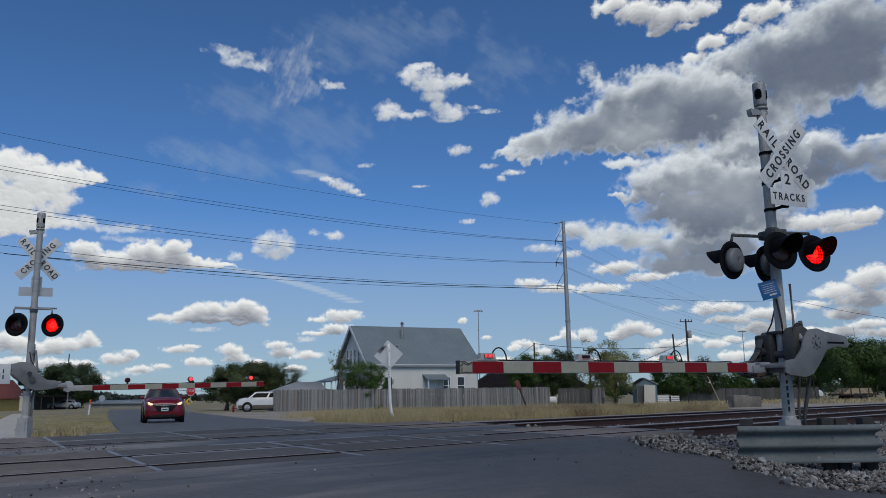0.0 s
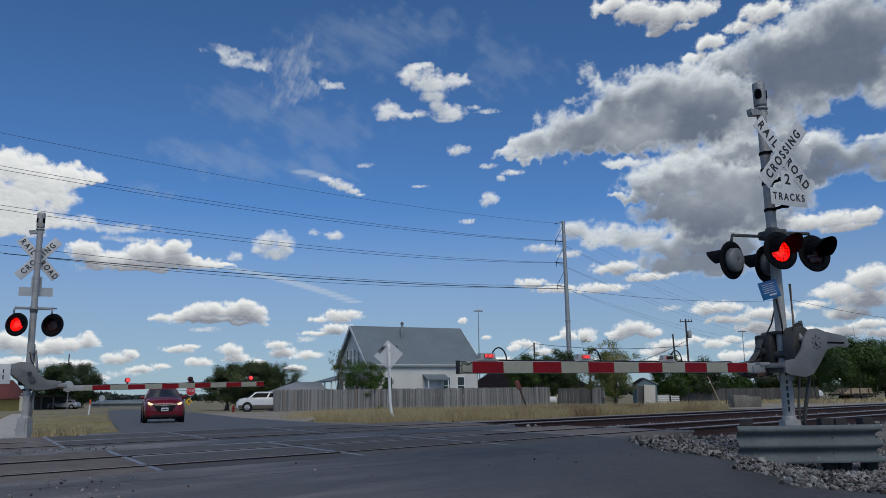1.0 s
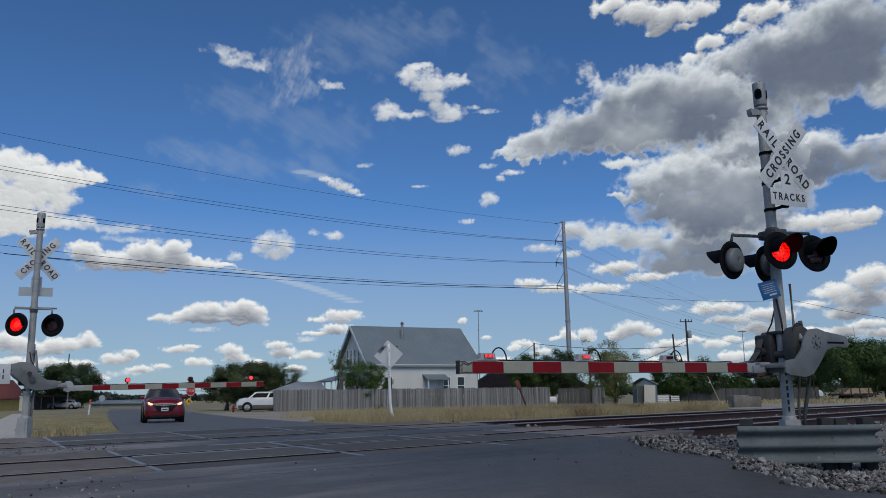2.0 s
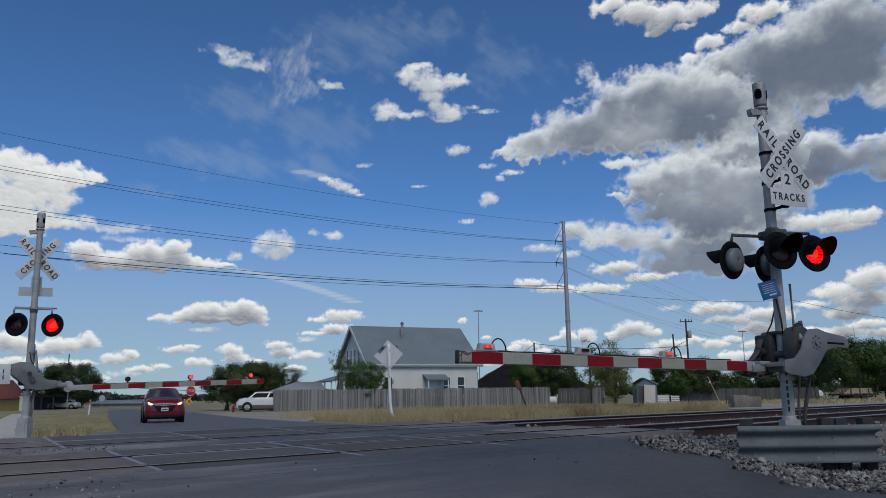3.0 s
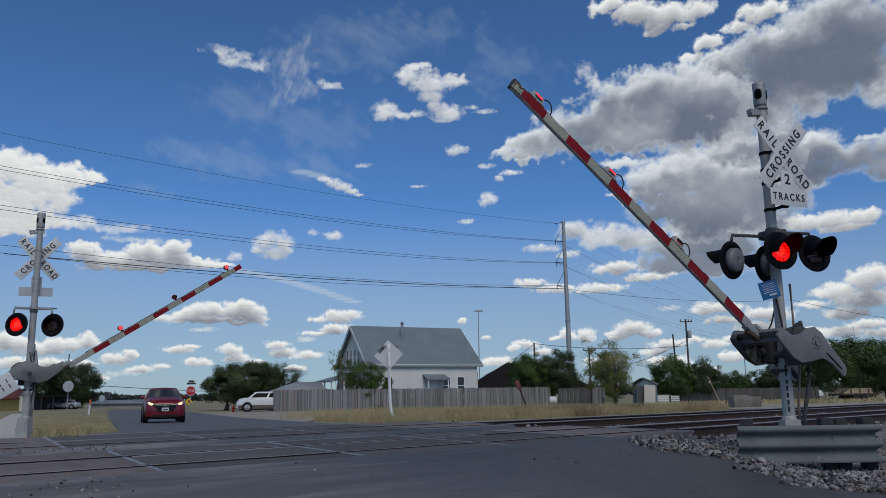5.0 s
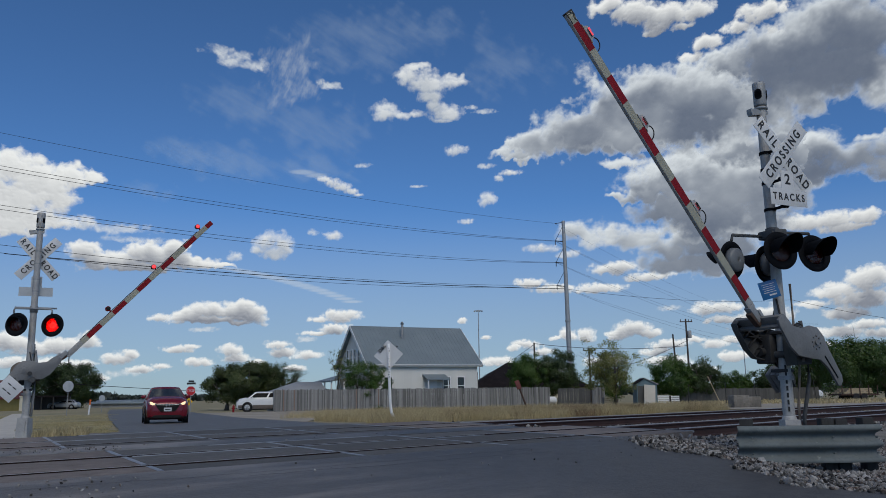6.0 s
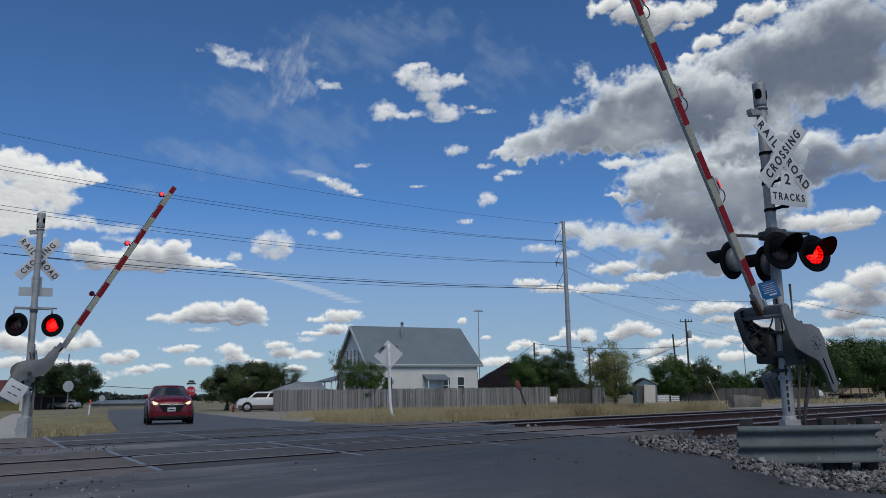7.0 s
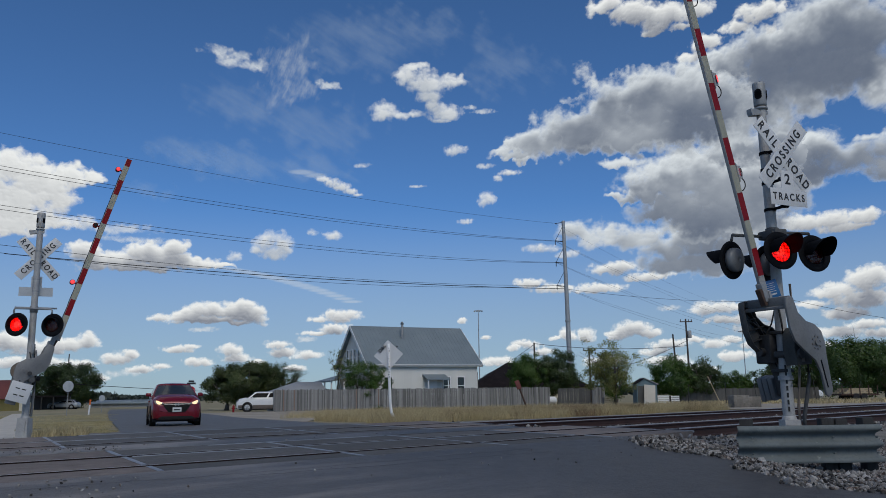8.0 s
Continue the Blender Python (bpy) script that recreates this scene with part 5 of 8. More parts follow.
# ---- trees and grass ----
def tree(place, height, crown, leaves, size, material, label, seed, trunk=0.16, sparse=False, name="tree"):
    """A tapered trunk with limbs, and a crown of small leaves in uneven clumps."""
    rs = np.random.RandomState(seed)
    leaves, size = int(leaves * 3.6), size * 0.56
    x, y = place
    t = thing(name, Matrix.Translation((x, y, land(x, y) - 0.03)), label, "tree", "trees")
    rx, rz = crown
    bm = bmesh.new()
    tips = []
    fork = height * (0.22 if not sparse else 0.16)
    tube(bm, [(0, 0, 0), (0.05, 0.02, fork * 0.5), (0.0, 0.05, fork), (0.08, 0.0, height * 0.55)], [trunk * 1.25, trunk, trunk * 0.9, trunk * 0.45], 8)
    for i in range(9 if not sparse else 13):
        a, up = rs.uniform(0, 6.28), rs.uniform(0.45, 0.86)
        d = rx * rs.uniform(0.45, 0.95) * (1.1 - 0.5 * abs(up - 0.6))
        end = Vector((d * math.cos(a), d * math.sin(a), height * up))
        start = Vector((0.0, 0.03, fork * rs.uniform(0.8, 1.3)))
        mid = start.lerp(end, 0.5) + Vector((rs.uniform(-0.2, 0.2), rs.uniform(-0.2, 0.2), rs.uniform(0.0, 0.3)))
        tube(bm, [start, mid, end], [trunk * 0.42, trunk * 0.26, trunk * 0.08], 5)
        tips.append(end)
        for _ in range(3 if not sparse else 5):
            e2 = mid.lerp(end, rs.uniform(0.2, 0.9)) + Vector(rs.normal(size=3)) * rx * 0.28
            tube(bm, [mid.lerp(end, 0.3), e2], [trunk * 0.14, trunk * 0.04], 4)
            if e2.z < height * 0.95 and math.hypot(e2.x, e2.y) < rx:
                tips.append(e2)
    part("trunk", bm, M["bark"], t, "grey-brown trunk and limbs")
    zc = height - rz
    cs, ws = [], []
    n = 46 if not sparse else 30
    for i in range(n):
        d = rs.normal(size=3)
        d /= np.linalg.norm(d)
        r = rs.uniform(0.45, 0.93)
        c = np.array([d[0] * rx * r, d[1] * rx * r, zc + d[2] * rz * r])
        if c[2] < 0.25:
            c[2] = 0.25 + rs.rand() * 0.5
        cs.append(c)
        ws.append(rs.uniform(0.20, 0.38) * min(rx, rz) * (0.75 if sparse else 1.0))
    for q in tips:
        cs.append(np.array(q))
        ws.append(rs.uniform(0.12, 0.24) * min(rx, rz))
    cs, ws = np.array(cs), np.array(ws)
    pick = rs.choice(len(cs), leaves, p=ws ** 1.6 / (ws ** 1.6).sum())
    off = rs.normal(size=(leaves, 3))
    off /= np.linalg.norm(off, axis=1, keepdims=True)
    off *= (rs.rand(leaves, 1) ** 0.45) * ws[pick][:, None] * np.array([1.1, 1.1, 0.85])
    C = cs[pick] + off
    C[:, 2] = np.maximum(C[:, 2], 0.12)
    # leaves lie like loose shingles, facing out of their clump and of the crown
    out = (C - np.array([0, 0, zc - 0.3 * rz])) / np.array([rx, rx, rz]) + 0.9 * off / ws[pick][:, None] + 0.55 * rs.normal(size=(leaves, 3))
    u = np.cross(out, rs.normal(size=(leaves, 3)))
    u /= np.linalg.norm(u, axis=1, keepdims=True)
    w = np.cross(out, u)
    w /= np.linalg.norm(w, axis=1, keepdims=True)
    s = size * rs.uniform(0.6, 1.3, (leaves, 1))
    V = np.stack([C - u * s, C - w * s * 0.45, C + u * s, C + w * s * 0.45], 1).reshape(-1, 3)
    F = np.arange(leaves * 4).reshape(-1, 4)
    tagged(raw("crown", V, F, material, t), "uneven leafy crown", kind="stuff")
    return t


def grass(name, spots, heights, material, label, seed, width=0.012, lean=0.35):
    rs = np.random.RandomState(seed)
    P = np.array(spots)
    k = len(P)
    h = np.array(heights)[:, None]
    a = rs.uniform(0, 6.28, k)
    side = np.stack([np.cos(a), np.sin(a), np.zeros(k)], 1) * width
    d = rs.normal(size=(k, 3)) * lean
    d[:, 2] = 1
    tip = P + d * h
    mid = P + d * h * np.array([0.35, 0.35, 0.55])
    V = np.stack([P - side, P + side, mid + side * 0.8, mid - side * 0.8, tip], 1).reshape(-1, 3)
    b = np.arange(k)[:, None] * 5
    F = [tuple(r) for r in np.concatenate([b, b + 1, b + 2, b + 3], 1).tolist()] + [tuple(r) for r in np.concatenate([b + 3, b + 2, b + 4], 1).tolist()]
    return tagged(raw(name, V, F, material), label, "grass", kind="stuff")


def scatter(rs, n, test, xr, yr):
    out = []
    while len(out) < n:
        x, y = rs.uniform(*xr), rs.uniform(*yr)
        if test(x, y):
            out.append((x, y, land(x, y) - 0.02))
    return out


def side_of(x, y):
    return ROADSIDE.x * x + ROADSIDE.y * y


def over(x, y):
    return ACROSS.x * x + ACROSS.y * y


def pave(x, y):
    o = over(x, y)
    return np.interp(o, [19, 30, 47, 66], [-3.0, -4.3, -5.8, -7.6]) < side_of(x, y) < np.interp(o, [19, 30, 47, 66], [-1.75, -3.1, -4.5, -6.2])


def all_grass():
    rs = np.random.RandomState(12)
    belt = lambda x, y: side_of(x, y) > 8.2 + 0.5 * math.sin(y * 0.9) and over(x, y) > 20.0 + 0.6 * math.sin(x * 1.3) and noise.noise((x * 0.25, y * 0.25, 3)) > -0.45
    sp = scatter(rs, 150000, belt, (-6, 14), (24, 44)) + scatter(rs, 40000, belt, (-9, 11), (40, 62))
    grass("tall_dry_grass", sp, [rs.uniform(0.12, 0.55) * (0.7 + 0.6 * abs(noise.noise((p[0] * 0.4, p[1] * 0.4, 1)))) for p in sp], M["straw"], "tall dry straw-coloured grass along the tracks", 13, 0.0034, 0.5)
    sp = scatter(rs, 4500, lambda x, y: over(x, y) > 20.0 and noise.noise((x * 0.5, y * 0.5, 9)) > 0.30 and side_of(x, y) > 8, (0, 16), (27, 40))
    grass("dead_brush", sp, [rs.uniform(0.2, 0.5) for _ in sp], M["brush"], "brown dead weeds among the dry grass", 14, 0.007, 0.5)
    for k, (bx, by, r) in enumerate(((3.9, 38.0, 0.7), (6.0, 37.0, 0.5), (6.9, 37.2, 0.5))):
        sp = [(bx + rs.normal() * r * 0.5, by + rs.normal() * r * 0.5, 0.0) for _ in range(1500)]
        sp = [(x, y, land(x, y) - 0.02) for x, y, _ in sp]
        grass("dead_bush", sp, [rs.uniform(0.15, 0.50) for _ in sp], M["brush"], "tangled brown dead bush in the dry grass", 30 + k, 0.006, 0.6)
    lawn = lambda x, y: side_of(x, y) < -0.02 + 0.9 * noise.noise((x * 0.3, y * 0.3, 7)) - 0.7 * max(0, noise.noise((x * 0.5, y * 0.5, 2))) and side_of(x, y) > -12 and over(x, y) > 17.8 and not pave(x, y) and noise.noise((x * 0.45, y * 0.25, 21)) > -0.22 + 0.2 * noise.noise((x * 2.1, y * 2.1, 8))
    sp = scatter(rs, 90000, lawn, (-30, -6), (16, 44)) + scatter(rs, 20000, lawn, (-40, -14), (44, 70))
    grass("roadside_grass", sp, [rs.uniform(0.015, 0.05) + 0.08 * max(0, noise.noise((p[0] * 0.6, p[1] * 0.6, 4))) for p in sp], M["green_grass"], "short half-dry roadside grass", 15, 0.0055, 0.7)
    sp = scatter(rs, 2600, lambda x, y: -1.7 < side_of(x, y) < -0.6 and 19.2 < over(x, y) < 24 and not pave(x, y), (-16, -7), (18, 27))
    grass("dry_weeds", sp, [rs.uniform(0.08, 0.30) for _ in sp], M["straw"], "dry weeds beside the signal mast", 16, 0.006, 0.5)
    sp = scatter(rs, 5000, lambda x, y: over(x, y) > 20 and noise.noise((x * 0.15, y * 0.15, 5)) > 0.0, (20, 60), (55, 84))
    grass("field_grass", sp, [rs.uniform(0.1, 0.4) for _ in sp], M["straw"], "thin dry grass on the open lot", 17, 0.03, 0.4)


def far_woods():
    rs = np.random.RandomState(21)
    C = []
    for az in np.linspace(-40, 48, 900):
        d = 650 + 120 * math.sin(az * 0.3)
        h = (5.0 + 3.0 * noise.noise((az * 0.35, 0, 0)) + 2.0 * noise.noise((az * 1.7, 3, 0))) * (1.0 if az < -14 else 1.25)
        for _ in range(14):
            C.append((d * math.sin(radians(az)) + rs.normal() * 3, d * math.cos(radians(az)) + rs.normal() * 12, -0.4 + max(0.3, h) * rs.rand() ** 0.6))
    C = np.array(C)
    k = len(C)
    u = rs.normal(size=(k, 3))
    u /= np.linalg.norm(u, axis=1, keepdims=True)
    w = np.cross(u, rs.normal(size=(k, 3)))
    w /= np.linalg.norm(w, axis=1, keepdims=True)
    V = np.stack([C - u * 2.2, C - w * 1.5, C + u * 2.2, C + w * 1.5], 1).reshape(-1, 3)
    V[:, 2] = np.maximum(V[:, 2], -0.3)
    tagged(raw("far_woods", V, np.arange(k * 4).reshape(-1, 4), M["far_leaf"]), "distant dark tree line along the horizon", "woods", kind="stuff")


# ---- buildings ----
def window(parent, m, w, h, panes=2, sub=True):
    """A sash window: frame, dark panes and sill, on the local xz plane looking along -y."""
    bm = bmesh.new()
    f = 0.09
    for a, b in (((-w / 2 - f, -0.05, 0), (-w / 2, 0.03, h)), ((w / 2, -0.05, 0), (w / 2 + f, 0.03, h)), ((-w / 2 - f, -0.05, h), (w / 2 + f, 0.03, h + f)), ((-w / 2 - f, -0.07, -f), (w / 2 + f, 0.03, 0)), ((-w / 2, -0.03, h * 0.48), (w / 2, 0.03, h * 0.52))):
        span(bm, a, b, m)
    win = part("window", bm, M["trim"], parent, "white painted window frame")
    for z0, z1 in ((0.0, h * 0.48), (h * 0.52, h)):
        bm = bmesh.new()
        span(bm, (-w / 2, 0.0, z0), (w / 2, 0.02, z1), m)
        part("pane", bm, M["glass"], win, "dark glass pane")


def house():
    L, W, he, hr = 11.9, 9.6, 4.60, 8.45
    base = pose(-7.40, 78.0, -0.30, 0, 0, 25)
    t = thing("house", base, "white clapboard house with a steep grey metal roof", "house")
    for nm, a, b in (("front", (0, 0, 0), (L, 0.2, he)), ("back", (0, W - 0.2, 0), (L, W, he))):
        bm = bmesh.new()
        span(bm, a, b)
        wall = part("wall", bm, M["siding"], t, "white lap siding")
        if nm == "front":
            bm = bmesh.new()
            prism(bm, [(0.0, 0), (-0.035, 0), (-0.008, 0.19), (0.0, 0.19)], L, pose(L / 2, 0, 0) @ Matrix(((0, 0, 1, 0), (1, 0, 0, 0), (0, 1, 0, 0), (0, 0, 0, 1))))
            lap = bpy.data.meshes.new("siding_board")
            bm.to_mesh(lap)
            bm.free()
            lap.materials.append(M["siding"])
            for i in range(22):
                shared("siding_board", lap, wall, pose(0, 0, 0.1 + 0.2 * i))
    for x in (0.1, L - 0.1):
        bm = bmesh.new()
        prism(bm, [(0.2, 0), (W - 0.2, 0), (W - 0.2, he), (W / 2, hr - 0.12), (0.2, he)], 0.2, pose(x, 0, 0) @ Matrix(((0, 0, 1, 0), (1, 0, 0, 0), (0, 1, 0, 0), (0, 0, 0, 1))))
        part("gable_wall", bm, M["siding"], t, "white gable wall")
    pitch = math.atan2(hr - he, W / 2)
    run = math.hypot(hr - he, W / 2) + 0.55
    bm = bmesh.new()
    span(bm, (-0.012, -run, 0.06), (0.012, 0.0, 0.075))
    seam = bpy.data.meshes.new("roof_seam")
    bm.to_mesh(seam)
    bm.free()
    seam.materials.append(M["metal_roof"])
    for s in (0, 1):
        bm = bmesh.new()
        m = Matrix.Translation((L / 2, W / 2, hr)) @ pose(0, 0, 0, 0, 0, 180 * s) @ pose(0, 0, 0, math.degrees(pitch), 0, 0)
        span(bm, (-L / 2 - 0.45, -run, -0.04), (L / 2 + 0.45, 0.02, 0.06), m)
        roof = part("roof", bm, M["metal_roof"], t, "ribbed grey metal roof slope")
        for i in range(32):
            shared("roof_seam", seam, roof, m @ pose(-L / 2 - 0.4 + (L + 0.8) * i / 31, 0, 0))
        bm = bmesh.new()
        span(bm, (-L / 2 - 0.47, -run - 0.05, -0.16), (L / 2 + 0.47, -run, 0.075), m)
        for x in (-L / 2 - 0.48, L / 2 + 0.45):
            span(bm, (x, -run, -0.22), (x + 0.05, 0.0, 0.08), m)
        part("fascia", bm, M["trim"], t, "white eaves board")
    bm = bmesh.new()
    cyl(bm, (4.75, W / 2 - 1.7, hr - 1.7), (4.75, W / 2 - 1.7, hr + 0.15), 0.13, seg=14)
    cyl(bm, (4.75, W / 2 - 1.7, hr + 0.15), (4.75, W / 2 - 1.7, hr + 0.22), 0.18, seg=14)
    cyl(bm, (4.75, W / 2 - 1.7, hr + 0.27), (4.75, W / 2 - 1.7, hr + 0.34), 0.18, seg=14)
    cyl(bm, (4.75, W / 2 - 1.7, hr + 0.22), (4.75, W / 2 - 1.7, hr + 0.45), 0.11, seg=14)
    part("flue_pipe", bm, M["galv_dark"], t, "grey metal flue with a cap")
    for x, w, h, z in ((2.0, 0.75, 1.7, 1.35), (8.35, 0.75, 1.7, 1.35), (9.95, 0.75, 1.7, 1.35)):
        window(t, pose(x, -0.04, z), w, h)
    turn = pose(0, 0, 0, 0, 0, -90)
    for y in (2.9, 4.2, 5.4, 6.6):
        window(t, pose(-0.04, y, 4.45) @ turn, 0.62, 1.55)
    bm = bmesh.new()
    span(bm, (6.35, -0.05, 0.6), (7.3, 0.0, 2.75))
    part("door", bm, M["trim"], t, "white side door")
    bm = bmesh.new()
    prism(bm, [(0.0, 3.35), (-1.3, 2.85), (-1.3, 2.75), (0.0, 3.1)], 2.5, pose(6.9, -0.04, 0) @ Matrix(((0, 0, 1, 0), (1, 0, 0, 0), (0, 1, 0, 0), (0, 0, 0, 1))))
    part("door_canopy", bm, M["metal_roof"], t, "small sloping door canopy")
    for x in (5.8, 8.0):
        bm = bmesh.new()
        box(bm, (0.1, 0.1, 2.8), pose(x, -1.2, 1.4))
        part("canopy_post", bm, M["trim"], t)
    # side porch
    bm = bmesh.new()
    prism(bm, [(-0.2, 3.55), (-2.9, 2.85), (-2.9, 2.70), (-0.2, 3.35)], 6.0, pose(0, 6.4, 0) @ Matrix(((1, 0, 0, 0), (0, 0, -1, 0), (0, 1, 0, 0), (0, 0, 0, 1))))
    part("porch_roof", bm, M["metal_roof"], t, "low grey porch roof")
    for x, y in ((-2.7, 3.6), (-2.7, 6.0), (-2.7, 9.0), (-1.4, 3.6)):
        bm = bmesh.new()
        box(bm, (0.13, 0.13, 2.75), pose(x, y, 1.37))
        part("porch_post", bm, M["trim"], t)
    bm = bmesh.new()
    span(bm, (L + 0.02, 1.0, 2.0), (L + 0.6, 1.8, 3.6), None, 0.02)
    part("wall_unit", bm, M["rust"], t, "rusty box on the side wall")


def plain_house(name, m, size, eave, ridge, wall, roof, label, hip=False, over=0.4):
    L, W = size
    t = thing(name, m, label, "building")
    bm = bmesh.new()
    span(bm, (0, 0, -0.1), (L, W, eave))
    part("wall", bm, wall, t)
    bm = bmesh.new()
    inset = W / 2 if hip else 0.0
    o = over
    b = [bm.verts.new(p) for p in ((-o, -o, eave), (L + o, -o, eave), (L + o, W + o, eave), (-o, W + o, eave))]
    b2 = [bm.verts.new(p) for p in ((-o, -o, eave + 0.12), (L + o, -o, eave + 0.12), (L + o, W + o, eave + 0.12), (-o, W + o, eave + 0.12))]
    r = [bm.verts.new((-o + inset + (o if hip else 0), W / 2, ridge)), bm.verts.new((L + o - (inset + o if hip is True else 0), W / 2, ridge))]
    for i in range(4):
        bm.faces.new((b[i], b[(i + 1) % 4], b2[(i + 1) % 4], b2[i]))
    bm.faces.new((b[3], b[2], b[1], b[0]))
    bm.faces.new((b2[0], b2[1], r[1], r[0]))
    bm.faces.new((b2[2], b2[3], r[0], r[1]))
    bm.faces.new((b2[1], b2[2], r[1]))
    bm.faces.new((b2[3], b2[0], r[0]))
    part("roof", bm, roof, t)
    return t


def carport():
    t = thing("carport", pose(-64.8, 121.0, -0.45), "low dark open carport on thin posts", "carport")
    bm = bmesh.new()
    span(bm, (0, 0, 2.05), (5.7, 5.5, 2.25))
    part("roof", bm, M["shingle"], t)
    bm = bmesh.new()
    span(bm, (0, 5.4, 0), (5.7, 5.5, 2.05))
    part("back_wall", bm, M["dark_board"], t)
    for x in (0.08, 1.9, 3.8, 5.62):
        bm = bmesh.new()
        span(bm, (x - 0.06, 0.05, 0), (x + 0.06, 0.17, 2.05))
        part("post", bm, M["timber"], t)
    bm = bmesh.new()
    span(bm, (-58.95, 111.0, -0.4), (-58.15, 111.6, 1.55))
    span(bm, (-59.02, 110.93, 1.55), (-58.08, 111.67, 1.68))
    tagged(part("gate_pillar", bm, M["cream"]), "cream masonry pillar beside the yellow building", "pillar")


def fence(m, length, height, material, label, seed, width=0.14, odd=None, posts=True):
    rs = random.Random(seed)
    t = thing("fence", m, label, "fence", "fences")
    bases = []
    for v in range(4):
        bm = bmesh.new()
        h = height + (0.0, 0.03, -0.03, 0.015)[v]
        prism(bm, [(-width / 2 + 0.004, 0), (width / 2 - 0.004, 0), (width / 2 - 0.004, h - 0.03), (width / 2 - 0.03, h), (-width / 2 + 0.03, h), (-width / 2 + 0.004, h - 0.03)], 0.018, Matrix(((1, 0, 0, 0), (0, 0, -1, 0), (0, 1, 0, 0), (0, 0, 0, 1))))
        for mat in (material, odd or material):
            me = bpy.data.meshes.new("board")
            bm.to_mesh(me)
            me.materials.append(mat)
            bases.append(me)
        bm.free()
    n = int(length / width)
    for i in range(n):
        k = rs.randrange(4) * 2 + (1 if odd and rs.random() < 0.02 else 0)
        shared("board", bases[k], t, pose(width * (i + 0.5), -0.02 + rs.uniform(-0.006, 0.006), 0.04 + rs.uniform(-0.035, 0.03), 0, rs.uniform(-0.6, 0.6), 0))
    for z in (0.4, height - 0.35):
        bm = bmesh.new()
        span(bm, (0, 0.0, z), (length, 0.05, z + 0.09))
        part("fence_rail", bm, material, t)
    i = 0.0
    while i <= length:
        bm = bmesh.new()
        box(bm, (0.1, 0.1, height + 0.02), pose(i, 0.09, height / 2))
        part("post", bm, material, t)
        i += 2.4
    return t


# ---- poles, wires, signs ----
AWAY = 1.32          # the steel pole stands behind the dark-roofed house


def steel_pole():
    x, y = 13.35 * AWAY, 85.0 * AWAY
    t = thing("power_pole", Matrix.Translation((x, y, -0.3)), "tall tapered grey steel power pole with insulator arms", "power pole", "poles")
    k = AWAY
    bm = bmesh.new()
    cyl(bm, (0, 0, -0.2), (0, 0, 8.6 * k), 0.37, 0.33, 18)
    cyl(bm, (0, 0, 8.6 * k), (0, 0, 8.75 * k), 0.40, 0.40, 18)
    cyl(bm, (0, 0, 8.75 * k), (-0.06, 0, 19.7 * k), 0.325, 0.24, 18)
    part("pole_shaft", bm, M["pole_steel"], t)
    for z in (17.35 * k, 14.95 * k, 12.4 * k):
        bm = bmesh.new()
        cyl(bm, (-0.1, -0.1, z), (-1.35, -0.15, z + 0.15), 0.06, 0.05, 8)
        cyl(bm, (-0.1, -0.1, z + 2.4), (-1.35, -0.15, z + 0.15), 0.035, 0.035, 8)
        cyl(bm, (-1.35, -0.15, z + 0.18), (-1.35, -0.15, z - 0.45), 0.06, 0.05, 8)
        for j in range(8):
            cyl(bm, (-0.35 - 0.12 * j, -0.11, z + 0.03 + 0.014 * j), (-0.38 - 0.12 * j, -0.11, z + 0.035 + 0.014 * j), 0.10, 0.10, 10)
        part("insulator_arm", bm, M["cast_dark"], t, "dark bracket with ribbed insulators")
    bm = bmesh.new()
    cyl(bm, (0, 0, 19.55 * k), (-1.3, -0.1, 19.4 * k), 0.05, 0.05, 8)
    part("top_arm", bm, M["cast_dark"], t)


def wire(a, b, sag, r, label, away=1.0):
    """A sagging wire; away moves it off from the eye's height and place by that factor."""
    a, b = (Vector((q[0], q[1], 0.85 + (q[2] - 0.85) * away)) for q in (Vector(a), Vector(b)))
    a.x, a.y, b.x, b.y, sag = a.x * away, a.y * away, b.x * away, b.y * away, sag * away
    bm = bmesh.new()
    tube(bm, [a.lerp(b, i / 28) - Vector((0, 0, 4 * sag * (i / 28) * (1 - i / 28))) for i in range(29)], r, 5)
    tagged(part("overhead_wire", bm, M["rubber"]), label, "wire", "overhead wires")


def all_wires():
    lab = "thin dark overhead power line strung between poles"
    for z0, zm, r in ((19.4, 17.75, 0.016), (17.43, 15.60, 0.02), (17.38, 15.36, 0.02), (15.03, 13.07, 0.02), (14.98, 12.8, 0.02), (12.5, 10.55, 0.02), (12.45, 10.05, 0.02)):
        p = Vector((12.3, 84.85, z0))
        q = Vector((-28.0, 48.0, 0))
        e = p + (q - p) / 0.6
        e.z = z0
        wire(p, e, (z0 - zm) / 0.96, r, lab, AWAY)
        d = Vector((60.0, 150.0, 0)) - p
        f = p + d / 0.6
        f.z = z0 - 0.6 - (1.6 if z0 * 100 % 10 > 4 else 0.0)
        wire(p, f, 2.2 + 0.15 * (z0 - 12), r * 0.7, lab, AWAY)
    wire((-34.0, 60.0, 12.2), (13.0, 84.7, 12.1), 0.5, 0.045, "thick black overhead cable tied to the steel pole", AWAY)
    wire((13.0, 84.7, 12.1), (50.5, 114.0, 13.9), 0.7, 0.025, "thick black overhead cable tied to the steel pole", AWAY)
    wire((50.5, 114.0, 13.9), (72.0, 118.0, 10.5), 0.3, 0.035, "thick black overhead cable tied to the steel pole", AWAY)


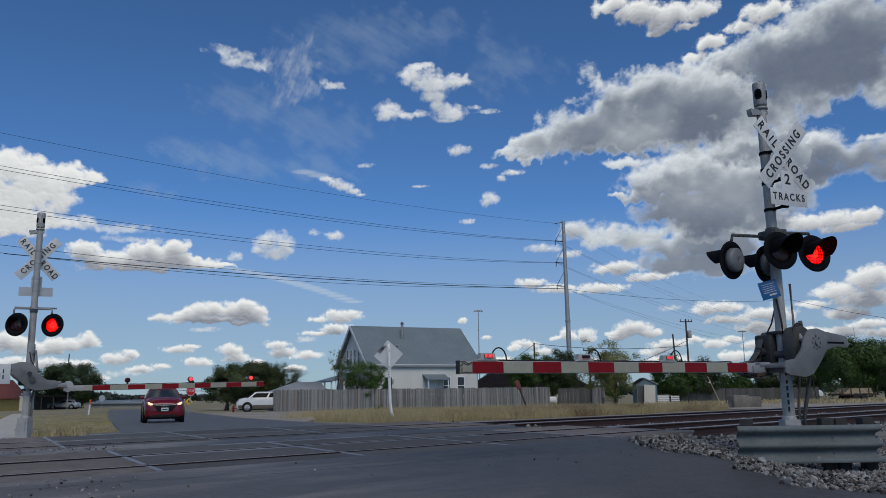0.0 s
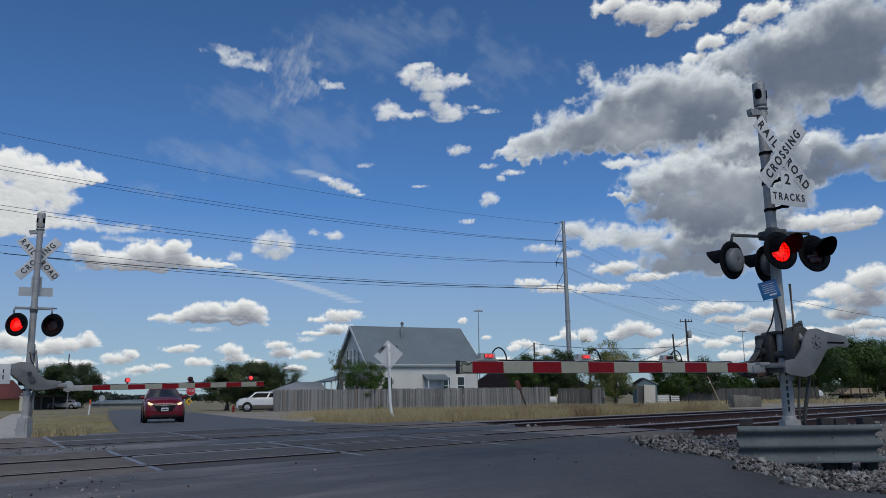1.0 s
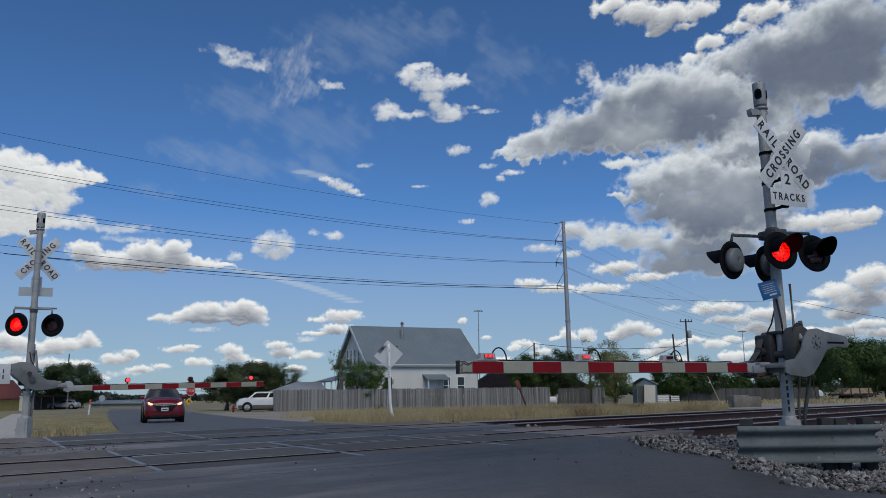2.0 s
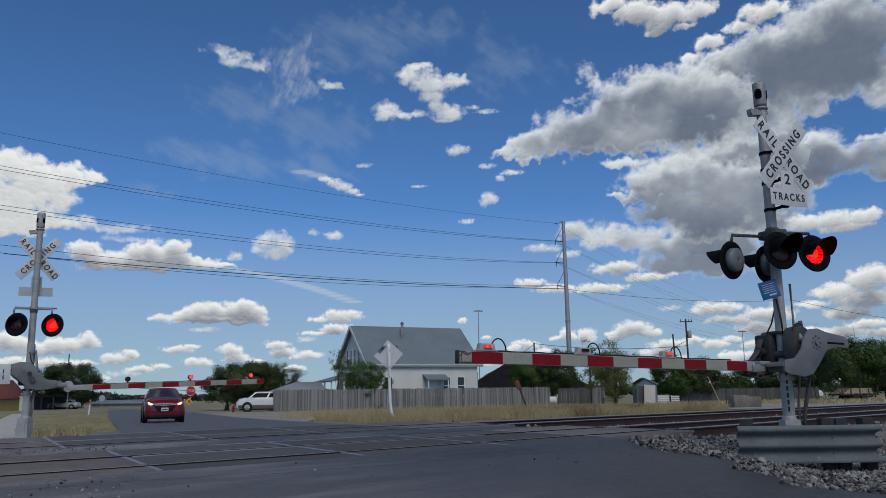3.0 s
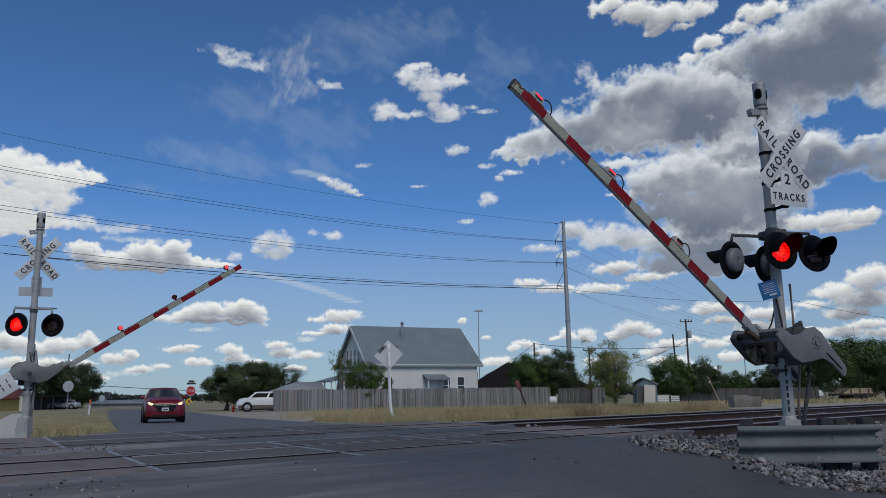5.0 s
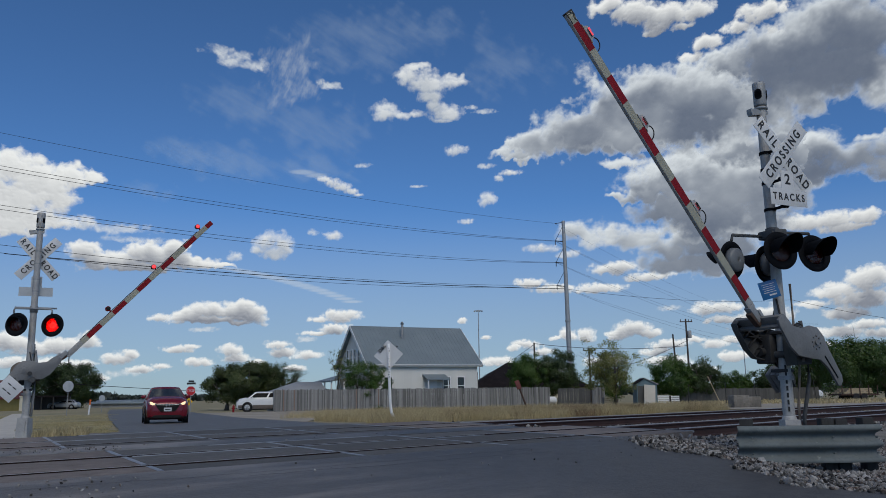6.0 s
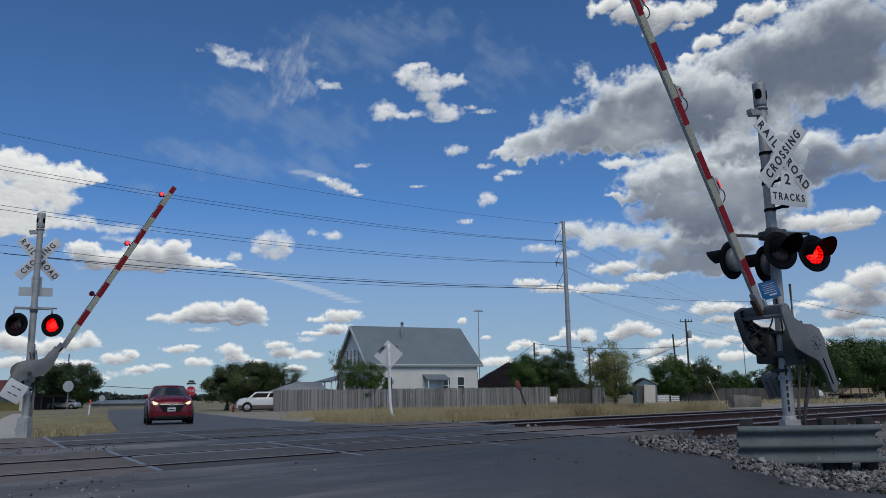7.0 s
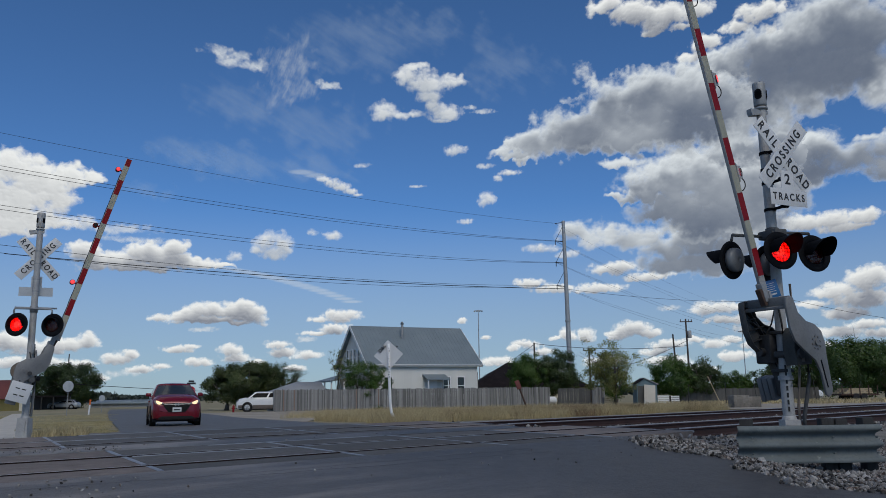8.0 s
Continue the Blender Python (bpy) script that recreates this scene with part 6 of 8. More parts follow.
def wood_pole(x, y, top, label, arm=True, drum=True, lean=0.0):
    t = thing("utility_pole", Matrix.Translation((x, y, land(x, y))) @ pose(0, 0, 0, 0, lean, 0), label, "utility pole", "poles")
    bm = bmesh.new()
    cyl(bm, (0, 0, -0.2), (0, 0, top), 0.14, 0.09, 10)
    part("pole_shaft", bm, M["pole_wood"], t)
    if arm:
        bm = bmesh.new()
        box(bm, (1.5, 0.1, 0.11), pose(0, -0.12, top - 0.35))
        for dx in (-0.65, 0.65, 0.3):
            cyl(bm, (dx, -0.12, top - 0.3), (dx, -0.12, top - 0.05), 0.05, 0.04, 8)
        part("crossarm", bm, M["pole_wood"], t, "wooden crossarm with insulators")
    if drum:
        bm = bmesh.new()
        lathe(bm, [(0.2, top - 2.3), (0.24, top - 2.25), (0.24, top - 1.5), (0.18, top - 1.42)], pose(0.32, -0.1, 0), 14)
        part("transformer", bm, M["galv"], t, "grey transformer drum")
    return t


def mast_light(x, y, top):
    t = thing("street_lamp", Matrix.Translation((x, y, land(x, y))), "tall thin grey floodlight mast with a lamp ring", "light mast", "light masts")
    bm = bmesh.new()
    cyl(bm, (0, 0, -0.2), (0, 0, top), 0.12, 0.06, 12)
    part("shaft", bm, M["pole_steel"], t)
    for dx in (-0.65, -0.25, 0.25, 0.65):
        bm = bmesh.new()
        cyl(bm, (0, 0, top - 0.1), (dx, 0, top - 0.15), 0.05, 0.04, 6)
        box(bm, (0.28, 0.4, 0.22), pose(dx, 0, top - 0.25), 0.05)
        part("lamp_head", bm, M["pole_steel"], t)


def post_sign(name, x, y, z, build, label, category, r=0.035):
    zb = land(x, y)
    t = thing(name, Matrix.Translation((x, y, zb)), label, category, "roadside signs")
    bm = bmesh.new()
    cyl(bm, (0, 0.03, -0.1), (0, 0.03, z - zb + 0.3), r, seg=8)
    part("post", bm, M["galv_dark"], t)
    build(t, z - zb)
    return t


def ngon(bm, r, n, m, depth=0.012, turn=0.0):
    prism(bm, [(r * math.cos(2 * math.pi * (i + 0.5) / n + turn), r * math.sin(2 * math.pi * (i + 0.5) / n + turn)) for i in range(n)], depth, m)


UPRIGHT = Matrix(((1, 0, 0, 0), (0, 0, -1, 0), (0, 1, 0, 0), (0, 0, 0, 1)))      # local z of the sign looks to -y


def signs():
    def round_back(t, z, r=0.46):
        bm = bmesh.new()
        ngon(bm, r, 28, pose(0, -0.02, z) @ UPRIGHT)
        part("sign_plate", bm, M["sign_back"], t, "bare grey round sign back")
    post_sign("road_sign", -32.05, 68.0, 2.13, round_back, "bare grey back of a round road sign", "road sign")
    post_sign("road_sign", -36.4, 85.0, 1.15, lambda t, z: round_back(t, z, 0.33), "small grey back of a road sign", "road sign")

    def stop(t, z):
        bm = bmesh.new()
        ngon(bm, 0.43, 8, pose(0, -0.02, z) @ UPRIGHT)
        part("border", bm, M["sign_white"], t, "white border")
        bm = bmesh.new()
        ngon(bm, 0.395, 8, pose(0, -0.028, z) @ UPRIGHT)
        pl = part("sign_plate", bm, M["sign_red"], t, "red octagonal plate")
        letters("STOP", 0.30, pose(0, -0.036, z) @ UPRIGHT, pl, M["sign_white"])
        for dz, rz in ((0.62, 0), (0.80, 70)):
            bm = bmesh.new()
            box(bm, (0.75, 0.01, 0.16), pose(0, 0.03, z + dz, 0, 0, rz))
            part("street_name_blade", bm, M["cast_dark"], t, "narrow blank name blade")
    post_sign("stop_sign", -21.6, 68.0, 1.60, stop, "red octagonal stop sign on a thin post", "stop sign")

    def diamond(t, z):
        bm = bmesh.new()
        ngon(bm, 0.36, 4, pose(0, -0.02, z) @ UPRIGHT, turn=math.pi / 4)
        part("sign_plate", bm, M["sign_yellow"], t, "yellow diamond plate")
        bm = bmesh.new()
        ngon(bm, 0.08, 8, pose(0, -0.03, z + 0.05) @ UPRIGHT)
        box(bm, (0.2, 0.006, 0.04), pose(0, -0.03, z - 0.1))
        part("symbol", bm, M["sign_black"], t)
    post_sign("warning_sign", -23.0, 72.0, 0.70, diamond, "yellow diamond warning sign with a black symbol", "warning sign")
    x, y = -31.5, 71.0
    t = thing("marker_post", Matrix.Translation((x, y, land(x, y))) @ pose(0, 0, 0, 0, 4, 0), "slim white marker post with an orange top", "marker post")
    bm = bmesh.new()
    cyl(bm, (0, 0, -0.1), (0, 0, 0.85), 0.07, seg=10)
    part("shaft", bm, M["trim"], t)
    bm = bmesh.new()
    cyl(bm, (0, 0, 0.85), (0, 0, 1.3), 0.072, seg=10)
    part("cap", bm, M["orange"], t, "orange top")
    x, y = -18.85, 71.5
    t = thing("fire_hydrant", Matrix.Translation((x, y, land(x, y))) @ Matrix.Scale(0.85, 4), "red fire hydrant beside the parking area", "fire hydrant")
    bm = bmesh.new()
    lathe(bm, [(0.16, 0), (0.16, 0.05), (0.11, 0.07), (0.11, 0.5), (0.14, 0.52), (0.12, 0.62), (0.04, 0.70), (0.03, 0.75)], None, 16)
    cyl(bm, (-0.2, 0, 0.4), (0.2, 0, 0.4), 0.055, seg=10)
    part("hydrant_body", bm, M["red"], t)
    # bent white post with its diamond board
    x, y = -1.75, 28.0
    zb = land(x, y)
    t = thing("railway_marker", Matrix.Translation((x, y, zb)), "white diamond railway board on a bent white post", "railway sign")
    bm = bmesh.new()
    tube(bm, [(0.06, 0, -0.1), (0.02, 0, 0.05), (-0.13, 0, 0.35), (-0.17, 0, 0.7), (-0.20, 0, 1.6), (-0.22, 0, 2.72)], 0.05, 10)
    part("bent_post", bm, M["trim"], t, "bent white painted pipe")
    bm = bmesh.new()
    ngon(bm, 0.53, 4, pose(-0.23, 0.06, 2.33, 0, -3, -8) @ UPRIGHT, 0.008, turn=math.pi / 4)
    board = part("diamond_board", bm, M["sign_white"], t, "white diamond board")
    letters("D&S", 0.17, pose(-0.23 - 0.225, 0.046, 2.33 + 0.215, 0, -3, -8) @ UPRIGHT @ pose(0, 0, 0, 0, 0, 45), board, M["sign_black"], bold=0.004)
    for dx, dz, a in ((0.28, 0.27, -45),):
        bm = bmesh.new()
        box(bm, (0.05, 0.004, 0.11), pose(-0.23 + dx, 0.045, 2.33 + dz, 0, -a, -8))
        part("figure_bar", bm, M["sign_black"], board)
    for i in range(12):
        bm = bmesh.new()
        box(bm, (0.022 + 0.012 * (i % 3 == 1), 0.004, 0.045 + 0.015 * (i % 2)), pose(-0.208 + 0.006 * (i % 2), -0.052, 2.56 - 0.092 * i, 0, 6 * (i % 3) - 6, 0))
        part("stencil_bar", bm, M["rust"], t)
    # leaning rusty marker by the fence
    x, y = 4.35, 42.0
    t = thing("leaning_marker", Matrix.Translation((x, y, land(x, y))) @ pose(0, 0, 0, 0, -19, 0), "rusty leaning stake with a small red box", "marker stake")
    bm = bmesh.new()
    cyl(bm, (0, 0, -0.1), (0, 0, 1.75), 0.05, seg=8)
    part("stake", bm, M["rust"], t)
    bm = bmesh.new()
    box(bm, (0.24, 0.14, 0.46), pose(-0.02, -0.06, 1.55), 0.02)
    part("marker_box", bm, M["red_roof"], t, "faded red box")


def lot_clutter():
    # propane tank
    x, y = 10.75, 82.5
    t = thing("propane_tank", Matrix.Translation((x, y, land(x, y))), "white horizontal propane tank on short legs", "tank")
    bm = bmesh.new()
    lathe(bm, [(0.02, -0.72), (0.22, -0.68), (0.33, -0.52), (0.36, -0.35), (0.36, 0.35), (0.33, 0.52), (0.22, 0.68), (0.02, 0.72)], pose(0, 0, 0.55, 0, 90, 0), 20)
    part("tank_shell", bm, M["trim"], t)
    for dx in (-0.4, 0.4):
        bm = bmesh.new()
        box(bm, (0.08, 0.5, 0.25), pose(dx, 0, 0.12))
        part("tank_leg", bm, M["cast_dark"], t)
    # shed with a board leaning on it
    t = thing("garden_shed", pose(19.15, 80, -0.28, 0, 0, -4), "small blue-grey shed with a gable roof", "shed")
    bm = bmesh.new()
    prism(bm, [(0, 0), (2.0, 0), (2.0, 2.0), (0.75, 2.6), (0, 2.15)], 2.6, pose(0, 1.3, 0) @ UPRIGHT)
    part("wall", bm, M["shed_blue"], t)
    for lo, hi, mat in (((0.75, 2.62), (-0.12, 2.10), "shingle"), ((0.75, 2.62), (2.14, 1.97), "grey_wall")):
        d = Vector((hi[0] - lo[0], 0, hi[1] - lo[1]))
        bm = bmesh.new()
        span(bm, (0, -1.45, 0), (d.length, 1.45, 0.06), Matrix.Translation((lo[0], 1.3, lo[1])) @ pose(0, 0, 0, 0, math.degrees(math.atan2(-d.z, d.x)), 0))
        part("roof", bm, M[mat], t)
    bm = bmesh.new()
    span(bm, (0.08, -0.03, 0), (0.75, 0.0, 1.85))
    part("door", bm, M["dark_board"], t, "dark plank door")
    bm = bmesh.new()
    box(bm, (1.1, 0.06, 2.0), pose(20.3, 79.55, 0.68, -12, 6, 0))
    tagged(part("leaning_board", bm, M["concrete"]), "weathered pale board leaning on the shed", "board")
    for i, (x, y, w, h, rz) in enumerate(((16.0, 79.0, 0.9, 0.75, 0), (22.6, 84.0, 1.5, 0.85, 0), (24.1, 84.5, 0.9, 0.8, 5))):
        t = thing("crate", Matrix.Translation((x, y, land(x, y))) @ pose(0, 0, 0, 0, 0, rz), "pale weathered open crate standing in the yard", "crate", "crates")
        for k in range(4):
            bm = bmesh.new()
            box(bm, (w, 0.03, h * 0.2), pose(0, -0.3, h * (0.14 + 0.25 * k)))
            part("slat", bm, M["trim"] if i else M["lumber"], t)
        for dx in (-w / 2, w / 2):
            bm = bmesh.new()
            box(bm, (0.06, 0.6, h), pose(dx, 0, h / 2))
            part("crate_side", bm, M["board"], t)
    # concrete blocks
    for x, y, w, h in ((16.8, 46.0, 0.95, 0.72), (17.75, 46.5, 0.75, 0.62)):
        bm = bmesh.new()
        box(bm, (w, 0.7, h), pose(x, y, land(x, y) + h / 2 - 0.02, 0, 0, 10), 0.03)
        tagged(part("concrete_block", bm, M["block"]), "rough grey concrete block on bare ground", "concrete block", "concrete blocks")
    # leaning poles and stakes
    for x, y, h, lx, mat in ((18.9, 55.0, 2.2, -22, "lumber"), (24.5, 70.0, 1.9, 0, "timber"), (27.2, 70.0, 2.0, -6, "timber"), (29.5, 70.0, 2.1, 3, "galv"), (33.3, 72.0, 1.9, -5, "timber"), (21.2, 70.0, 1.8, 2, "timber")):
        bm = bmesh.new()
        cyl(bm, (0, 0, -0.1), (0, 0, h), 0.035, 0.028, 8)
        ob = part("stake", bm, M[mat], None, "", Matrix.Translation((x, y, land(x, y))) @ pose(0, 0, 0, 0, lx, 0))
        tagged(ob, "weathered stake standing in the open lot", "stake", "stakes")
    # lumber trailer
    x, y = 36.6, 72.0
    t = thing("trailer", Matrix.Translation((x, y, land(x, y))) @ pose(0, 0, 0, 0, 0, 12), "flat trailer loaded with pale sawn lumber", "trailer")
    bm = bmesh.new()
    span(bm, (-1.9, -0.9, 0.5), (1.9, 0.9, 0.62))
    part("trailer_deck", bm, M["rust"], t)
    for dx in (-0.4, 0.4):
        for s in (-1, 1):
            bm = bmesh.new()
            cyl(bm, (dx, s * 0.95, 0.33), (dx, s * 0.75, 0.33), 0.33, seg=18)
            part("wheel", bm, M["tyre"], t)
    for k in range(3):
        for j in range(4):
            bm = bmesh.new()
            box(bm, (2.9 - 0.3 * k, 0.38, 0.14), pose(-0.1 + 0.1 * k + 0.1 * (j % 2), -0.66 + 0.44 * j, 0.72 + 0.16 * k))
            part("plank_stack", bm, M["lumber"], t, "pale planks")
    for dx in (-1.8, -0.9, 0.0, 0.9, 1.8):
        bm = bmesh.new()
        box(bm, (0.06, 0.05, 0.85), pose(dx, -0.92, 0.95))
        part("stake_post", bm, M["rust"], t)


def road_cracks():
    """Thin dark cracks and seams wandering over the asphalt."""
    rs = random.Random(8)
    bm = bmesh.new()
    lines = []
    for o0, s0, length in ((6.55, 1.0, 6.5), (6.35, 3.5, 4.0), (10.45, 2.0, 5.5), (15.9, 2.0, 8.0)):
        pts, o, k = [], o0, int(length / 0.12)
        for i in range(k):
            o += rs.uniform(-0.022, 0.022)
            pts.append((o, s0 + length * i / k))
        lines.append((pts, rs.uniform(0.003, 0.007)))
    for pts, w in lines:
        last = None
        for o, s in pts:
            pair = []
            for d in (-w, w):
                p = on_track(o + d * rs.uniform(0.4, 1.2), s, 0)
                pair.append(bm.verts.new((p.x, p.y, land(p.x, p.y) + 0.017)))
            if last and -0.6 < ROADSIDE.dot(pair[0].co) < 7.0:
                bm.faces.new((last[0], last[1], pair[1], pair[0]))
            last = pair
    bmesh.ops.delete(bm, geom=[v for v in bm.verts if not v.link_faces], context="VERTS")
    tagged(part("road_cracks", bm, M["crack"]), "thin dark cracks in the asphalt", "cracks", kind="stuff")


crossing_panels()
road_cracks()
barrier()
ballast()

strip("sandy_lot", [(26, 6.75, 6.9), (29, 6.75, 7.6), (33, 6.75, 11.0), (42, 6.85, 16.0), (58, 6.85, 21.0), (66, 6.8, 22.0)], M["sand"], 0.004, label="pale sandy parking area beside the road", category="ground")
strip("pavement", [(19.6, -2.95, -1.8), (30, -4.3, -3.1), (47, -5.8, -4.5), (66, -7.6, -6.2), (90, -9.5, -8.0)], M["concrete"], 0.02, label="pale concrete pavement beside the road", category="pavement", cols=3)



def open_lot():
    vs = [(11, 42), (18, 39), (80, 86), (80, 100), (40, 78), (14, 60)]
    bm = bmesh.new()
    f = bm.faces.new([bm.verts.new((a, b, 0)) for a, b in vs])
    bmesh.ops.triangulate(bm, faces=[f])
    bmesh.ops.subdivide_edges(bm, edges=bm.edges[:], cuts=6, use_grid_fill=True)
    for v in bm.verts:
        v.co.z = land(v.co.x, v.co.y) + 0.008
    tagged(part("gravel_lot", bm, M["sand"]), "pale gravel open lot behind the tracks", "ground", kind="structure")


open_lot()
red_car, red_car_wheels = vehicle(car_pose(0), M["paint_red"], "dark red compact crossover car with its headlights on", "car", lights=True)
parked(-16.75, 74.5, -78, M["paint_white"], "white sport utility vehicle parked behind the fence end", "car", L=5.0, W=1.95, H=1.80, cab=(-1.42, 2.05, -0.85, 1.85), wheel=0.40, cladding=M["cladding"], group="parked cars")
parked(-62.6, 131.0, 84, M["paint_grey"], "dark parked van in front of the trees", "car", L=4.6, W=1.85, H=1.75, group="parked cars")
parked(-59.8, 126.0, -84, M["paint_silver"], "silver parked sedan in front of the trees", "car", L=4.6, W=1.8, H=1.45, group="parked cars")
parked(-71.4, 126.0, 80, M["paint_white"], "white parked pickup beside the yellow building", "pickup truck", L=5.4, W=1.95, H=1.8, cab=(-0.8, 0.8, -0.3, 0.6), wheel=0.38, group="parked cars")
parked(52.5, 118.0, 80, M["paint_white"], "white parked pickup on the open lot", "pickup truck", L=5.4, W=1.95, H=1.85, cab=(-0.8, 0.8, -0.3, 0.6), wheel=0.38, group="parked cars")
parked(48.5, 122.0, -82, M["paint_grey"], "dark parked car on the open lot", "car", L=4.7, W=1.8, H=1.5, group="parked cars")

house()
fence(pose(-15.1, 71.0, -0.29, 0, 0, 20), 27.2, 1.86, M["board"], "weathered grey wooden board fence", 4, width=0.105, odd=M["rust_board"])
fence(pose(11.9, 84.0, -0.3, 0, 0, 4), 3.4, 1.75, M["dark_board"], "dark weathered board fence", 5)
fence(pose(15.2, 82.5, -0.3, 0, 0, 6), 1.3, 1.85, M["board"], "short pale section of board fence", 6)
fence(pose(24.5, 86.0, -0.3, 0, 0, 3), 16.0, 1.5, M["dark_board"], "long dark board fence behind the lot", 7, width=0.2)
plain_house("outbuilding", pose(-15.6, 73.2, -0.3, 0, 0, 20), (4.7, 4.6), 1.72, 2.68, M["grey_wall"], M["grey_wall"], "low grey sheet-metal outbuilding behind the fence", hip="one", over=0.05)
plain_house("dark_roofed_house", pose(3.6, 100, -0.3, 0, 0, 4), (14.5, 10), 2.0, 5.4, M["cream"], M["shingle"], "low house under a broad dark shingle roof", hip=True)
carport()
plain_house("roadside_building", pose(-80, 109.5, -0.3, 0, 0, 0), (17.9, 9), 1.6, 4.3, M["yellow_wall"], M["red_roof"], "yellow building under a red-brown roof")
plain_house("far_building", pose(-66.5, 150, -0.4, 0, 0, -4), (14, 8), 0.7, 1.45, M["grey_wall"], M["metal_roof"], "long low pale building in the distance")

steel_pole()
all_wires()
wood_pole(29.1, 95, 9.85, "dark wooden utility pole with crossarm and transformer")
wood_pole(28.3, 97, 8.2, "plain dark wooden utility pole", False, False, -2)
wood_pole(10.75, 95, 7.3, "short dark wooden utility pole", False, False)
wood_pole(17.3, 95, 6.6, "dark wooden pole with a short arm", True, False)
wood_pole(-68.6, 145, 9.7, "dark wooden utility pole with a transformer", False, True)
wire((10.75, 95, 6.9), (29.1, 95, 6.4), 0.5, 0.03, "thin service wire between wooden poles")
wire((4.3, 90, 3.0), (10.75, 95, 6.8), 0.2, 0.025, "thin service wire to the house")
wire((17.0, 92, 3.2), (29.1, 95, 7.0), 0.5, 0.025, "thin service wire between wooden poles")
wire((-37.5, 80, 2.6), (-20.0, 110, 1.5), 0.2, 0.03, "thin service wire across the road")
mast_light(6.1, 140, 16.2)
mast_light(60.3, 160, 13.4)
signs()
lot_clutter()

for k, (px, py, h, cr, n, sz, mat, lab, sparse, tr) in enumerate((
        (-68.3, 141, 7.5, (4.8, 3.9), 6500, 0.25, "leaf_dark", "dense dark green broadleaf tree", False, 0.2),
        (-64.0, 137, 8.5, (5.4, 4.3), 8000, 0.25, "leaf_dark", "dense green broadleaf tree", False, 0.2),
        (-23.4, 86, 4.8, (2.7, 2.2), 6000, 0.16, "leaf_oak", "spreading dark oak with a low crown", False, 0.25),
        (-21.4, 86, 5.5, (3.3, 2.5), 9000, 0.16, "leaf_oak", "large spreading dark oak with a low crown", False, 0.3),
        (-19.8, 89, 5.0, (2.0, 2.1), 5000, 0.16, "leaf_oak", "dark oak with a low crown", False, 0.22),
        (-19.6, 97, 6.1, (2.7, 2.7), 3400, 0.11, "leaf_dark", "thin half-bare tree with open branches", True, 0.2),
        (-7.9, 76.2, 5.3, (3.0, 2.1), 4600, 0.11, "leaf_mid", "loose green tree in front of the house", True, 0.12),
        (-10.3, 76.6, 6.6, (0.9, 1.9), 420, 0.10, "leaf_olive", "thin young tree before the house gable", True, 0.07),
        (9.5, 91, 6.0, (2.7, 2.8), 7500, 0.15, "leaf_mid", "green tree before the dark-roofed house", False, 0.22),
        (12.9, 91, 6.4, (2.5, 2.9), 7500, 0.15, "leaf_dark", "dark green tree before the dark-roofed house", False, 0.22),
        (16.2, 76, 6.8, (3.0, 3.2), 3400, 0.14, "leaf_olive", "yellowing open tree with visible branches", True, 0.16),
        (19.4, 92, 4.8, (2.0, 2.2), 2500, 0.17, "leaf_mid", "small green tree behind the shed", False, 0.15),
        (24.4, 86, 5.0, (2.6, 2.4), 5000, 0.18, "leaf_mid", "bushy green tree beside the lot", False, 0.2),
        (27.9, 87, 4.8, (2.4, 2.3), 4500, 0.18, "leaf_dark", "bushy dark green tree beside the lot", False, 0.2),
        (33.4, 92, 3.9, (2.0, 1.8), 2500, 0.18, "leaf_mid", "small green tree behind the lot", False, 0.14),
        (38.2, 92, 4.6, (2.8, 2.2), 4500, 0.18, "leaf_dark", "dark green tree behind the lot", False, 0.2),
        (42.6, 94, 5.2, (3.0, 2.5), 4500, 0.18, "leaf_dark", "dark green tree behind the lot", False, 0.2),
        (38.6, 77, 6.4, (3.2, 3.1), 7000, 0.19, "leaf_right", "large dark green tree beside the lot", False, 0.28),
        (43.0, 78, 6.6, (3.6, 3.3), 7000, 0.19, "leaf_right", "large green tree beside the lot", False, 0.28),
        (49.0, 82, 6.6, (3.6, 3.3), 6000, 0.2, "leaf_right", "large dark green tree beside the lot", False, 0.28))):
    tree((px, py), h, cr, n, sz, M[mat], lab, 40 + k, tr, sparse)
all_grass()
far_woods()


# ---- clouds: far sheets with a billowed front, drifting slowly ----
CLOUDS = []


def fbm(x, y, seed, octaves, billow=False):
    total, amp, norm = np.zeros_like(x), 1.0, 0.0
    for o in range(octaves):
        g = np.random.RandomState(seed * 17 + o).rand(128, 128)
        ix, iy = np.floor(x).astype(int), np.floor(y).astype(int)
        fx, fy = x - ix, y - iy
        fx, fy = fx * fx * (3 - 2 * fx), fy * fy * (3 - 2 * fy)
        a, b = g[ix % 128, iy % 128], g[(ix + 1) % 128, iy % 128]
        c, d = g[ix % 128, (iy + 1) % 128], g[(ix + 1) % 128, (iy + 1) % 128]
        v = (a * (1 - fx) + b * fx) * (1 - fy) + (c * (1 - fx) + d * fx) * fy
        if billow:
            v = np.abs(2 * v - 1)
        total += amp * v
        norm += amp
        x, y, amp = x * 2.03 + 7.1, y * 2.03 + 3.7, amp * 0.52
    return total / norm


